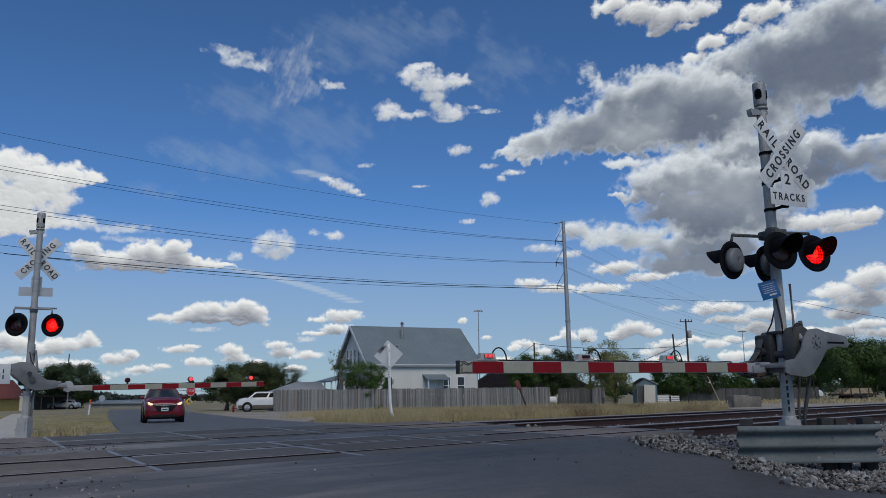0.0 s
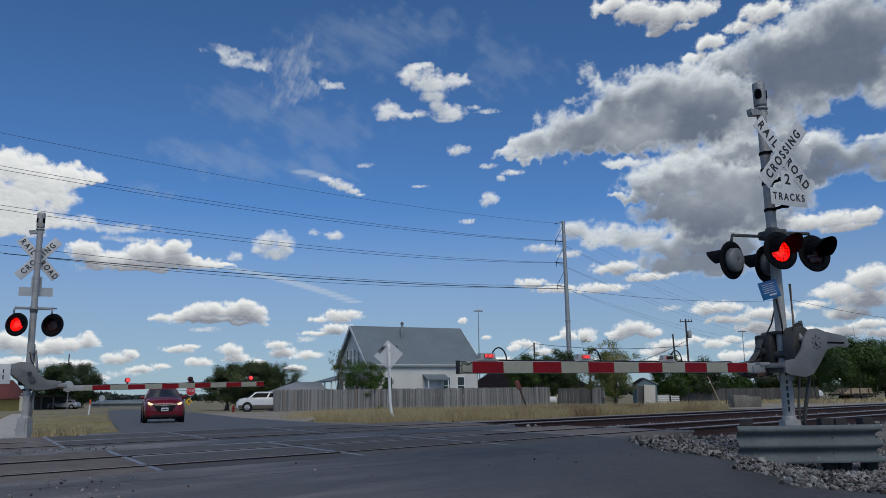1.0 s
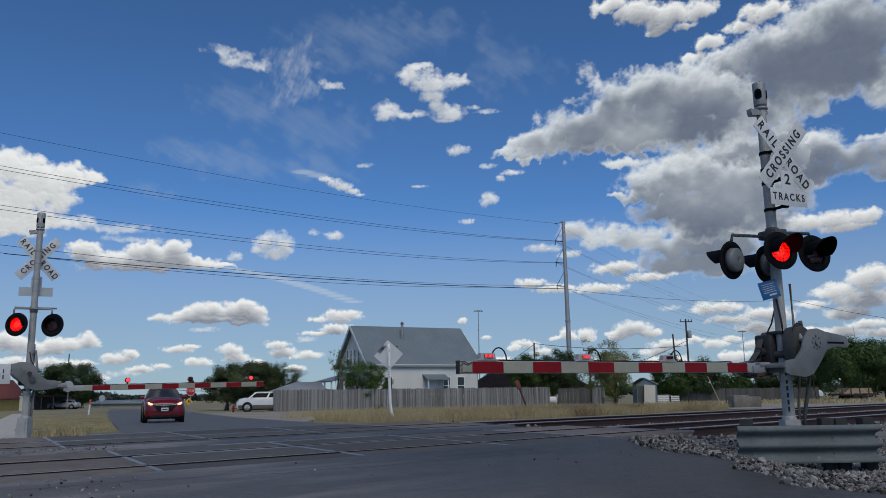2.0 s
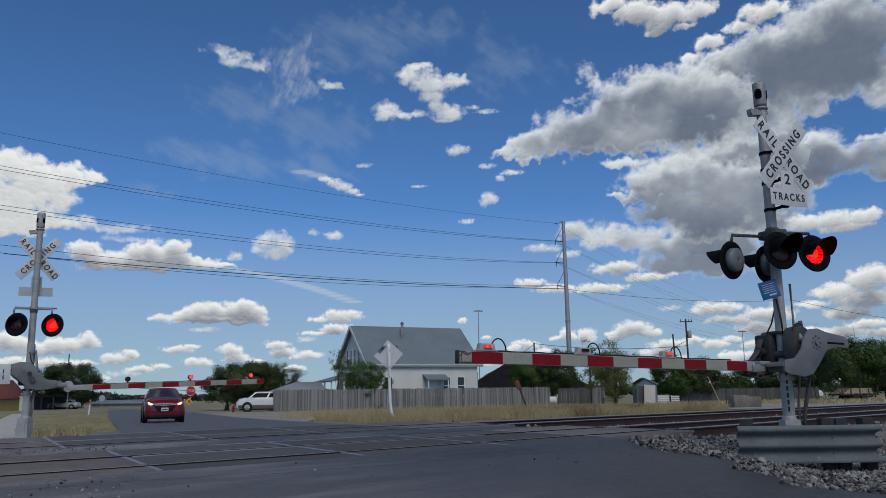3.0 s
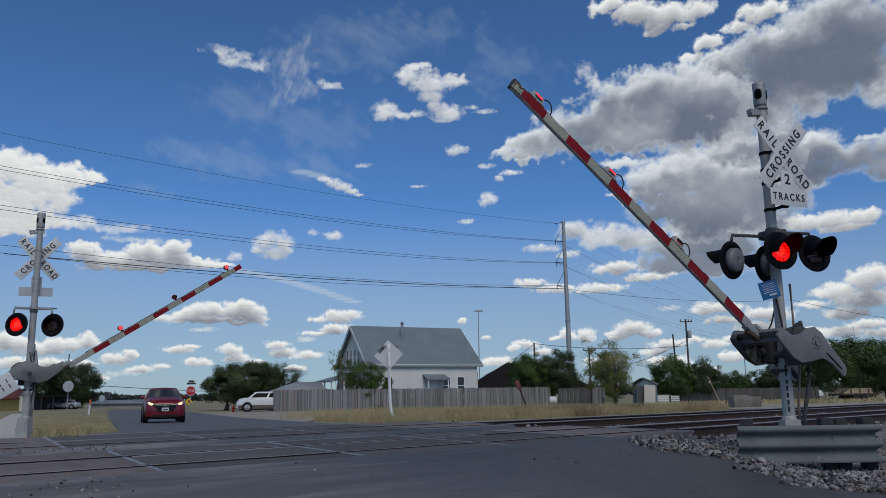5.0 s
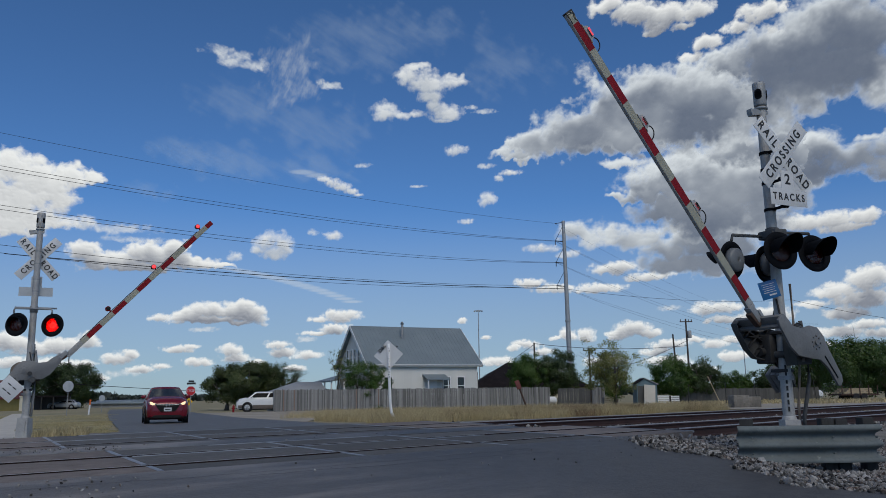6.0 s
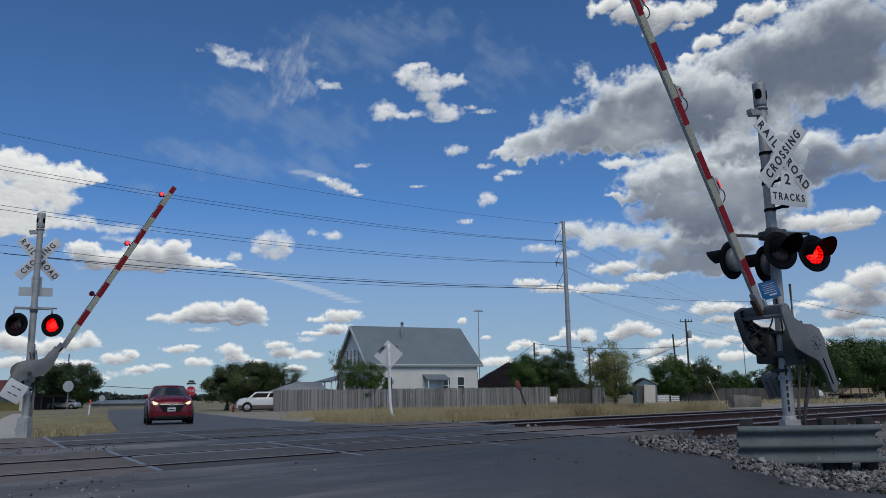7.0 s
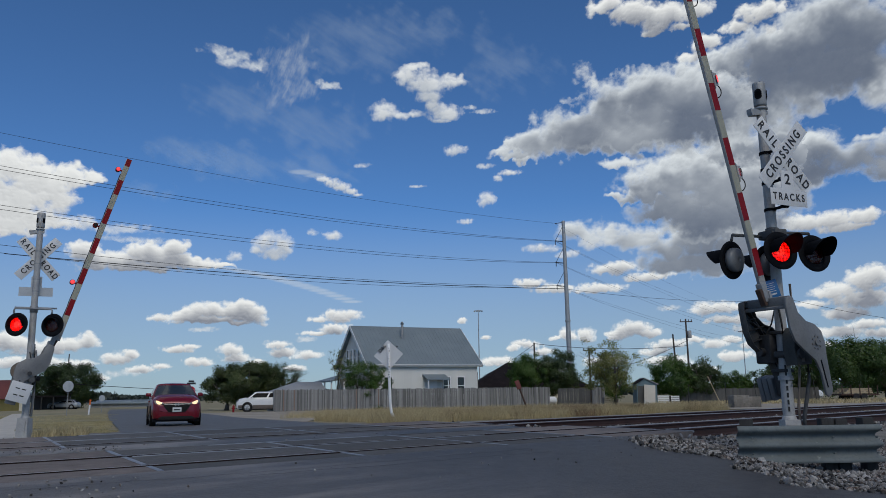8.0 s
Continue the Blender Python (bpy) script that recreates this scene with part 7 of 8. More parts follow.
def cloud_material(name, thin, thick, body, soft, fine, ragged=1.4, drawn=None, lit=0.22, start=0.02, whole=False):
    """Glowing cloud with sunlight and shade put into its colour: depth runs from bright thin parts to grey deep ones;
    the edge is frayed by noise. drawn: turn and stretch of the fibres in high cloud.
    """
    m = bpy.data.materials.new(name)
    m.use_nodes = True
    n, l = m.node_tree.nodes, m.node_tree.links
    n.remove(n["Principled BSDF"])

    def node(kind, **kw):
        t = n.new("ShaderNode" + kind)
        for k, v in kw.items():
            t.inputs[k].default_value = v
        return t

    tc = node("TexCoord")
    nz = node("TexNoise", Scale=fine, Detail=11.0, Roughness=0.66)
    mp = n.new("ShaderNodeMapping")
    mp.inputs["Scale"].default_value = (1, 0.12, 1)
    if drawn:
        mp.vector_type = "TEXTURE"
        mp.inputs["Rotation"].default_value = (0, radians(drawn[0]), 0)
        mp.inputs["Scale"].default_value = (drawn[1], 8, 1)
    l.new(tc.outputs["Object"], mp.inputs[0])
    l.new(mp.outputs[0], nz.inputs["Vector"])
    at, th = n.new("ShaderNodeAttribute"), n.new("ShaderNodeAttribute")
    at.attribute_name, th.attribute_name = "cover", "depth"

    def maths(op, a, b):
        t = n.new("ShaderNodeMath")
        t.operation = op
        for i, v in enumerate((a, b)):
            if isinstance(v, float):
                t.inputs[i].default_value = v
            else:
                l.new(v, t.inputs[i])
        return t.outputs[0]

    wob = maths("SUBTRACT", nz.outputs[0], 0.5)
    if whole:
        core = maths("MINIMUM", maths("MAXIMUM", maths("SUBTRACT", 1.15, at.outputs["Fac"]), 0.10), 1.0)
        alpha = maths("ADD", at.outputs["Fac"], maths("MULTIPLY", maths("MULTIPLY", wob, core), ragged))
    else:
        alpha = maths("ADD", at.outputs["Fac"], maths("MULTIPLY", wob, ragged))
    mr = n.new("ShaderNodeMapRange")
    mr.interpolation_type = "SMOOTHSTEP"
    mr.inputs[1].default_value, mr.inputs[2].default_value, mr.inputs[4].default_value = start, start + soft, body
    l.new(alpha, mr.inputs[0])
    dp = maths("ADD", th.outputs["Fac"], maths("MULTIPLY", wob, 0.07))
    mx = n.new("ShaderNodeMix")
    mx.data_type = "RGBA"
    l.new(dp, mx.inputs[0])
    mx.inputs[6].default_value, mx.inputs[7].default_value = (*thin, 1), (*thick, 1)
    em, df, tr = n.new("ShaderNodeEmission"), n.new("ShaderNodeBsdfDiffuse"), n.new("ShaderNodeBsdfTransparent")
    # the emission itself holds the lit and shaded cloud tones
    l.new(mx.outputs[2], em.inputs[0])
    df.inputs[0].default_value = (lit, lit, lit, 1)
    ad, ms = n.new("ShaderNodeAddShader"), n.new("ShaderNodeMixShader")
    l.new(em.outputs[0], ad.inputs[0])
    l.new(df.outputs[0], ad.inputs[1])
    l.new(mr.outputs[0], ms.inputs[0])
    l.new(tr.outputs[0], ms.inputs[1])
    l.new(ad.outputs[0], ms.inputs[2])
    l.new(ms.outputs[0], n["Material Output"].inputs[0])
    return m


SKY = dict(
    cumulus=cloud_material("cumulus_cloud", (0.93, 0.92, 0.90), (0.255, 0.27, 0.32), 1.0, 0.95, 0.036, 1.7, None, 0.06, -0.06, True),
    puff=cloud_material("small_soft_cloud", (0.88, 0.88, 0.88), (0.30, 0.35, 0.43), 0.97, 1.40, 0.036, 2.2, None, 0.05, -0.02, True),
    bank=cloud_material("grey_cloud_bank", (0.80, 0.83, 0.86), (0.092, 0.120, 0.188), 1.0, 1.15, 0.034, 1.5, None, 0.025, -0.04, True),
    wisp=cloud_material("thin_wispy_cloud", (0.74, 0.76, 0.78), (0.46, 0.49, 0.54), 0.86, 1.9, 0.034, 2.6, (27, 2.2), 0.1),
    fan=cloud_material("fibrous_high_cloud", (0.62, 0.65, 0.68), (0.45, 0.48, 0.53), 0.58, 3.0, 0.040, 4.0, (118, 2.8), 0.08),
    streak=cloud_material("thin_cloud_streak", (0.66, 0.70, 0.74), (0.58, 0.63, 0.68), 0.40, 1.5, 0.012, 0.45, (-17, 6.0), 0.06),
    veil=cloud_material("horizon_haze", (0.362, 0.405, 0.422), (0.362, 0.405, 0.422), 0.92, 1.7, 0.004, 0.06, None, 0.0),
    haze=cloud_material("thin_high_cloud", (0.42, 0.50, 0.60), (0.34, 0.41, 0.51), 0.24, 2.2, 0.020, 3.4, (30, 5.0), 0.05),
)
WORDS = dict(cumulus="white puffy fair-weather cloud with a grey base", bank="heavy grey cloud bank with bright white edges", wisp="thin wispy white cloud in the blue sky", fan="thin white cloud drawn out in fibres",
             veil="pale haze low over the horizon", streak="thin white streak of high cloud", haze="faint veil of high thin cloud")


def cloud(kind, puffs, grey, drift, seed, dark=(), coarse=1.0, layer=0, fluff=False):
    """puffs: bearing and height over the horizon in degrees, half width, half height; dark: the same for the deep grey parts."""
    wide = 1.22 if kind == "bank" else 1.06
    if kind == "cumulus" and puffs[0][1] < 8:
        wide = 1.10
    puffs = [(a, b, c * wide, d * wide) for a, b, c, d in puffs]
    P = np.array(puffs)
    far, grow = (3400.0 if kind == "veil" else 3000.0 - 150.0 * layer), 1.5
    step = coarse * {"cumulus": 0.05, "bank": 0.06, "wisp": 0.075, "veil": 0.4, "haze": 0.15, "streak": 0.045}.get(kind, 0.085)
    x0, x1 = (P[:, 0] - grow * P[:, 2]).min(), (P[:, 0] + grow * P[:, 2]).max()
    y0, y1 = (P[:, 1] - grow * P[:, 3]).min(), (P[:, 1] + grow * P[:, 3]).max()
    gx, gy = np.meshgrid(np.arange(x0, x1 + step, step), np.arange(y0, y1 + step, step), indexing="ij")
    wx = fbm(gx * 1.1 + 31, gy * 1.1 + 11, seed + 400, 4) - 0.5
    wy = fbm(gx * 1.1 + 71, gy * 1.1 + 51, seed + 500, 4) - 0.5
    size = float(np.median(np.minimum(P[:, 2], P[:, 3])))
    px, py = gx + wx * size * 1.1, gy + wy * size * 1.1
    if kind in ("wisp", "haze", "streak", "veil", "fan"):
        px, py = (gx, gy) if kind == "streak" else (px + wy * size * 2.0, py)
    F = np.full_like(gx, -1.0)
    for cx, cy, rx, ry in puffs:
        u, v = (px - cx) / rx, (py - cy) / ry
        v = np.where(v < 0, v * 1.25, v)
        q = u * u + v * v
        F = np.maximum(F, 1.12 - q) + 0.18 * np.exp(-1.3 * q)
    if kind == "veil":
        F = 1.12 - ((gy - puffs[0][1]) / (1.24 * puffs[0][3])) ** 2
    s = 1.3 / max(size, 0.25)
    rough = fbm(gx * s + 5, gy * s + 9, seed, 5)
    puffy = fbm(gx * s * 0.8 + 15, gy * s * 0.95 + 4, seed + 60, 5, True)
    lumpy = kind in ("cumulus", "bank")
    if lumpy:
        cover = 0.95 * F + 0.85 * (rough - 0.5) + 0.80 * (puffy - 0.40) + 0.06
    else:
        cover = 0.95 * F + {"veil": 0.0, "streak": 0.25}.get(kind, 1.8) * (rough - 0.5) + (0.3 if kind == "streak" else 0.06)
    if kind == "cumulus":
        cover = cover * (0.82 + 0.03 * min(len(puffs), 6))
    rim = np.minimum(np.minimum(gx - x0, x1 - gx), np.minimum(gy - y0, y1 - gy)) / (0.5 * size)
    cover = np.clip(cover - 1.3 * np.clip(1 - rim, 0, 1) ** 2 * (kind != "veil"), -1, 1.3)
    dense = np.clip(cover, 0, 1)

    def under(reach):
        """Cloud stacked over each point, fading with height: what keeps the light off it."""
        k, out, run = math.exp(-step / reach), np.zeros_like(gx), np.zeros(gx.shape[0])
        for j in range(gx.shape[1] - 1, -1, -1):
            out[:, j] = run
            run = run * k + dense[:, j] * step / reach
        wide = np.pad(out, ((4, 4), (0, 0)), "edge")
        return sum(wide[i:i + out.shape[0]] for i in range(9)) / 9

    if lumpy:
        # billows turned to the high sun are coloured bright, those turned away grey
        swell = np.sqrt(np.clip(cover - 0.35 * (rough - 0.5), 0, 1.2)) + 0.38 * fbm(gx * s * 0.8 + 15, gy * s * 0.95 + 4, seed + 60, 3, True)
        dx, dy = np.gradient(swell, step)
        lx, ly = -2.0 - gx, 60.0 - gy
        towards = -(dx * lx + dy * ly) / np.hypot(lx, ly) * size
        towards = np.tanh(0.55 * towards)
    if kind == "bank":
        soft = fbm(gx * 0.20 + 13, gy * 0.28 + 5, seed + 33, 4)
        body = np.clip((cover - 0.10) * 1.3, 0, 1)
        gloom = np.zeros_like(gx)
        for cx, cy, rx, ry in dark:
            gloom += np.exp(-0.75 * (((px - cx) / rx) ** 2 + ((py - cy) / ry) ** 2))
        gloom = 0.12 + 0.88 * (1 - np.exp(-1.5 * gloom)) if dark else np.clip(3.4 * (soft - 0.20), 0.3, 0.9)
        shut = under(0.9)
        depth = 1.7 * grey * gloom * (0.75 + 1.6 * (soft - 0.4)) * (0.03 + 1.1 * np.clip(1.8 * shut - 0.16, 0, 1)) * body - 0.12 * towards * (1 - 0.6 * gloom)
    elif kind == "cumulus":
        depth = (0.45 + 1.1 * grey) * np.clip(1.8 * under(max(size * 1.3, 0.36 * (P[:, 1].max() - P[:, 1].min()))) - 0.30, 0, 1) - 0.12 * towards + 0.04
    else:
        depth = 0.45 * puffy * (0.35 + grey)
    depth = 1 - np.exp(-1.25 * np.clip(depth, 0, 2)) if kind == "bank" else np.clip(depth, 0, 1)
    if lumpy:
        relief = size * 40 * (0.9 * np.sqrt(np.clip(cover + 0.1, 0, 1.3)) + 0.12 * puffy)
    else:
        relief = np.zeros_like(gx)
    R = far - relief
    a, e = np.radians(gx), np.radians(gy)
    V = np.stack([R * np.sin(a) * np.cos(e), R * np.cos(a) * np.cos(e), R * np.sin(e)], -1)
    ca, ce = radians((x0 + x1) / 2), radians((y0 + y1) / 2)
    home = np.array([far * math.sin(ca) * math.cos(ce), far * math.cos(ca) * math.cos(ce), far * math.sin(ce)])
    V = V - home
    keep = cover > -0.5
    idx = np.arange(gx.size).reshape(gx.shape)
    ok = keep[:-1, :-1] | keep[1:, :-1] | keep[:-1, 1:] | keep[1:, 1:]
    quads = np.stack([idx[:-1, :-1], idx[1:, :-1], idx[1:, 1:], idx[:-1, 1:]], -1)[ok]
    used, inv = np.unique(quads, return_inverse=True)
    me = bpy.data.meshes.new("cloud")
    me.from_pydata(V.reshape(-1, 3)[used].tolist(), [], inv.reshape(-1, 4).tolist())
    for key, data in (("cover", cover), ("depth", depth)):
        me.attributes.new(key, "FLOAT", "POINT").data.foreach_set("value", data.reshape(-1)[used].astype(np.float32))
    me.polygons.foreach_set("use_smooth", [True] * len(me.polygons))
    me.materials.append(SKY["puff" if kind == "cumulus" and (fluff or len(puffs) < 3 and puffs[0][1] > 9) else kind])
    ob = tagged(new("cloud", me), WORDS[kind], "cloud", "clouds", "structure")
    ob.location = home
    CLOUDS.append((ob, Matrix.Translation(home), drift))


cloud("cumulus", [(-29.73, 14.70, 2.01, 1.41), (-27.87, 14.26, 2.13, 1.37), (-26.19, 14.55, 1.68, 0.98), (-24.63, 14.78, 0.79, 0.50), (-29.08, 12.79, 2.54, 1.35), (-27.12, 13.17, 1.67, 1.04), (-29.61, 11.29, 2.35, 0.87), (-27.67, 11.57, 2.07, 0.62)], -0.15, 0.0, 11)
cloud("cumulus", [(-26.33, 11.68, 1.93, 0.46), (-24.96, 11.76, 0.78, 0.50)], 0.0, 0.0, 12)
cloud("cumulus", [(-24.83, 9.82, 1.14, 0.71), (-23.22, 9.27, 2.18, 0.73), (-20.74, 10.04, 1.49, 0.67), (-19.09, 10.32, 0.95, 0.68), (-19.79, 9.43, 2.63, 0.60), (-17.54, 9.44, 1.72, 0.46), (-21.77, 8.84, 3.32, 0.33), (-15.81, 9.34, 0.85, 0.23)], 0.35, -2.2, 13)
cloud("cumulus", [(-15.05, 9.88, 0.59, 0.43)], 0.15, -2.2, 14)
cloud("cumulus", [(-12.84, 11.02, 0.87, 0.79), (-11.63, 10.73, 0.80, 0.96), (-13.30, 10.45, 0.59, 0.43), (-12.30, 10.16, 0.87, 0.48)], 0.12, -4.4, 15, fluff=True)
cloud("cumulus", [(-17.94, 5.68, 1.29, 0.49), (-16.57, 6.02, 1.61, 0.65), (-14.73, 6.12, 1.48, 0.78), (-13.64, 5.82, 1.10, 0.67), (-16.05, 5.36, 3.08, 0.27), (-14.36, 6.60, 0.63, 0.43)], 0.40, -4.4, 16)
cloud("cumulus", [(-19.78, 5.53, 0.78, 0.34)], 0.30, -4.4, 17)
cloud("wisp", [(-16.78, 4.80, 0.99, 0.19)], 0.60, -4.4, 18)
cloud("cumulus", [(-2.38, 22.97, 1.03, 0.79), (-0.86, 22.38, 1.67, 0.95), (1.10, 22.62, 1.27, 0.64), (-0.52, 21.58, 1.04, 0.72), (-1.50, 23.56, 1.18, 0.32), (-3.90, 20.39, 1.28, 0.72), (-2.75, 20.12, 0.70, 0.42), (-1.65, 20.15, 0.80, 0.40), (0.63, 20.46, 1.29, 0.68), (-0.23, 20.95, 0.72, 0.64), (0.20, 19.95, 0.90, 0.30)], 0.10, -17.6, 19, fluff=True)
cloud("wisp", [(3.65, 20.38, 0.88, 0.20), (2.58, 20.73, 0.48, 0.20)], 0.10, -17.6, 20)
cloud("cumulus", [(1.22, 17.71, 0.97, 0.41)], 0.10, -13.2, 21)
cloud("cumulus", [(-8.60, 15.62, 0.62, 0.24), (-7.95, 15.38, 0.78, 0.36), (-7.30, 15.08, 0.72, 0.36), (-6.60, 14.74, 0.62, 0.24), (-6.10, 14.52, 0.40, 0.14)], 0.00, -11.0, 22, fluff=True)
cloud("streak", [(-10.20, 16.05, 0.95, 0.20), (-9.20, 15.85, 0.80, 0.20)], 0.00, -11.0, 84)
cloud("wisp", [(-16.39, 24.10, 1.26, 0.41), (-15.15, 23.76, 1.28, 0.45), (-13.90, 23.30, 1.37, 0.49), (-15.54, 23.28, 0.98, 0.34)], 0.00, -15.4, 23)
cloud("fan", [(-12.44, 23.21, 1.38, 1.46), (-10.77, 23.70, 1.39, 1.77), (-11.36, 21.73, 1.40, 1.40), (-9.98, 22.19, 0.94, 1.72), (-13.27, 22.96, 0.76, 0.61)], 0.00, -15.4, 24)
cloud("wisp", [(-7.98, 22.20, 0.94, 0.31), (-8.84, 22.44, 0.39, 0.23)], 0.00, -15.4, 25)
cloud("cumulus", [(-8.07, 11.57, 0.73, 0.40)], 0.10, -6.6, 26)
cloud("wisp", [(-9.42, 11.79, 0.48, 0.28)], 0.10, -6.6, 27)
cloud("cumulus", [(5.22, 16.01, 0.97, 0.28), (4.36, 15.64, 0.37, 0.33)], 0.10, -13.2, 28)
cloud("cumulus", [(3.47, 14.04, 0.69, 0.65)], 0.10, -11.0, 29)
cloud("cumulus", [(1.88, 12.56, 0.66, 0.25)], 0.10, -8.8, 30)
cloud("wisp", [(-1.59, 15.15, 0.74, 0.12)], 0.10, -11.0, 31)
cloud("wisp", [(3.54, 16.52, 0.65, 0.24)], 0.10, -13.2, 32)
cloud("wisp", [(-5.60, 16.68, 0.57, 0.20)], 0.10, -13.2, 33)
cloud("wisp", [(11.21, 22.61, 0.85, 0.77), (9.85, 20.84, 0.47, 0.35), (11.79, 21.79, 0.62, 0.39)], 0.10, -17.6, 34)
cloud("bank", [(6.11, 17.39, 1.29, 0.48), (8.68, 18.26, 1.79, 1.28), (10.98, 18.31, 1.90, 1.34), (13.16, 20.30, 1.55, 1.39), (16.04, 20.79, 2.28, 1.37), (19.07, 21.38, 1.63, 1.04), (14.26, 18.25, 3.10, 1.75), (17.88, 18.66, 3.02, 1.96), (20.99, 18.85, 2.57, 2.57), (21.28, 22.19, 1.59, 1.01), (23.51, 21.84, 1.77, 1.77), (25.23, 22.45, 1.38, 1.38), (26.92, 23.03, 2.03, 1.86), (29.68, 22.81, 2.61, 2.45), (28.03, 20.31, 3.04, 2.03), (25.79, 19.08, 2.44, 1.53), (23.96, 18.81, 2.85, 1.78), (22.57, 19.76, 2.16, 1.80), (19.09, 19.09, 2.99, 2.24), (16.63, 17.82, 3.06, 1.53), (28.86, 21.58, 2.66, 2.66), (30.67, 19.80, 1.63, 2.28), (24.86, 20.52, 2.10, 2.10)], 1.00, -17.6, 35, [(9.29, 17.83, 1.59, 0.72), (13.04, 18.35, 1.95, 1.09), (15.90, 18.68, 2.30, 1.30), (19.06, 18.72, 2.24, 1.50), (22.22, 20.00, 2.89, 1.52), (25.30, 21.35, 2.43, 1.39), (28.18, 21.71, 2.01, 1.51), (30.46, 22.29, 1.62, 1.46), (28.66, 19.84, 1.68, 0.84)])
cloud("bank", [(13.73, 16.32, 1.57, 0.39), (16.28, 15.51, 1.93, 0.77), (18.83, 15.85, 2.64, 1.06), (21.54, 16.50, 2.21, 1.10), (22.87, 14.82, 2.18, 1.67), (20.55, 13.54, 2.99, 1.64), (17.65, 12.83, 1.91, 0.92), (15.18, 13.82, 1.17, 0.39), (19.67, 11.88, 3.01, 0.75), (17.74, 11.45, 1.53, 0.54), (22.05, 13.77, 2.94, 2.21), (20.70, 15.45, 2.97, 1.49), (22.22, 11.45, 2.20, 1.47), (24.55, 13.48, 1.79, 1.43), (24.40, 15.75, 1.79, 1.79)], 0.90, -13.2, 36, [(17.15, 14.05, 1.54, 0.61), (20.67, 15.07, 1.86, 0.89), (21.98, 13.01, 2.02, 1.84), (19.34, 12.49, 2.27, 0.83), (24.30, 14.64, 1.61, 1.79), (20.76, 11.59, 2.24, 0.67)])
cloud("bank", [(26.85, 15.60, 1.74, 1.18), (28.44, 14.63, 2.04, 1.36), (30.08, 14.56, 1.33, 1.47), (25.66, 14.09, 1.77, 1.06), (29.74, 15.87, 1.07, 0.47)], 0.90, -13.2, 37, [(28.41, 14.27, 2.05, 1.02), (29.73, 14.25, 1.00, 1.14), (26.38, 14.37, 1.57, 0.91)])
cloud("bank", [(5.27, 17.51, 1.15, 0.41), (7.61, 17.88, 1.73, 0.91), (10.58, 18.66, 2.14, 1.40), (13.33, 19.70, 2.14, 1.81), (15.99, 20.02, 2.39, 1.98), (18.59, 20.30, 2.14, 1.89), (20.86, 19.63, 2.14, 1.73), (14.64, 18.01, 2.88, 1.07), (18.22, 17.96, 2.88, 1.23)], 1.00, -17.6, 85, [(9.29, 17.95, 2.47, 1.07), (13.07, 18.86, 2.88, 1.40), (17.12, 19.13, 3.29, 1.73), (20.61, 18.90, 2.06, 1.48), (15.82, 17.59, 3.70, 0.91)], layer=1)
cloud("bank", [(13.38, 13.75, 1.07, 0.41), (15.21, 14.41, 1.89, 1.07), (17.76, 14.39, 2.39, 1.56), (20.37, 13.75, 2.39, 1.89), (22.52, 12.95, 1.65, 2.06), (16.66, 12.64, 2.55, 0.99), (19.65, 11.68, 2.72, 1.48)], 0.95, -13.2, 86, [(15.94, 13.48, 2.06, 0.99), (18.65, 13.53, 2.47, 1.48), (21.22, 12.70, 2.30, 1.81), (18.15, 11.89, 2.88, 1.07)], layer=1)
cloud("cumulus", [(13.16, 26.90, 1.34, 0.60), (15.20, 26.18, 1.70, 0.89), (17.42, 25.71, 1.68, 0.88), (19.64, 25.83, 1.29, 0.79), (16.55, 24.90, 0.96, 0.33), (18.57, 24.89, 0.87, 0.29)], 0.35, -17.6, 38)
cloud("cumulus", [(20.23, 23.54, 1.23, 0.58), (19.00, 22.89, 0.88, 0.37), (22.23, 24.25, 1.06, 0.50), (24.75, 23.08, 1.04, 0.90), (24.20, 24.98, 1.73, 0.69)], 0.30, -17.6, 39)
cloud("cumulus", [(25.02, 10.98, 1.78, 0.57), (26.74, 11.06, 1.60, 0.63), (28.73, 11.05, 1.43, 0.48), (27.69, 10.51, 1.58, 0.41)], 0.20, -8.8, 40)
cloud("bank", [(10.22, 11.44, 1.61, 0.80), (12.22, 11.02, 1.75, 0.87), (14.19, 10.70, 1.73, 1.02), (16.29, 9.97, 1.78, 0.93), (18.41, 10.22, 1.90, 1.45), (19.96, 10.88, 1.88, 1.28), (20.61, 9.67, 1.49, 0.90), (17.17, 8.73, 2.69, 0.77), (20.14, 8.35, 1.35, 0.60)], 0.65, -8.8, 41)
cloud("cumulus", [(7.31, 10.43, 1.38, 0.37), (9.34, 9.94, 1.05, 0.32)], 0.20, -8.8, 42)
cloud("cumulus", [(6.40, 8.02, 1.14, 0.37), (8.22, 7.55, 1.53, 0.40), (11.23, 7.44, 1.99, 0.40)], 0.25, -6.6, 43)
cloud("cumulus", [(12.50, 8.79, 1.82, 0.48), (14.82, 8.08, 1.80, 0.35)], 0.30, -6.6, 44)
cloud("cumulus", [(19.20, 5.69, 1.73, 0.45), (22.40, 5.15, 1.60, 0.58), (21.62, 4.24, 1.46, 0.44), (19.87, 4.89, 1.49, 0.30)], 0.35, -4.4, 45)
cloud("cumulus", [(26.62, 6.38, 1.39, 0.49), (28.66, 7.13, 1.22, 0.88), (28.19, 5.72, 1.70, 0.75), (27.13, 4.88, 1.37, 0.41), (25.20, 5.55, 1.06, 0.35), (26.68, 3.63, 1.51, 0.41)], 0.45, -4.4, 46)
cloud("cumulus", [(13.43, 4.44, 1.33, 0.59), (12.44, 4.12, 0.86, 0.39), (14.57, 4.13, 0.93, 0.31)], 0.30, -2.2, 47)
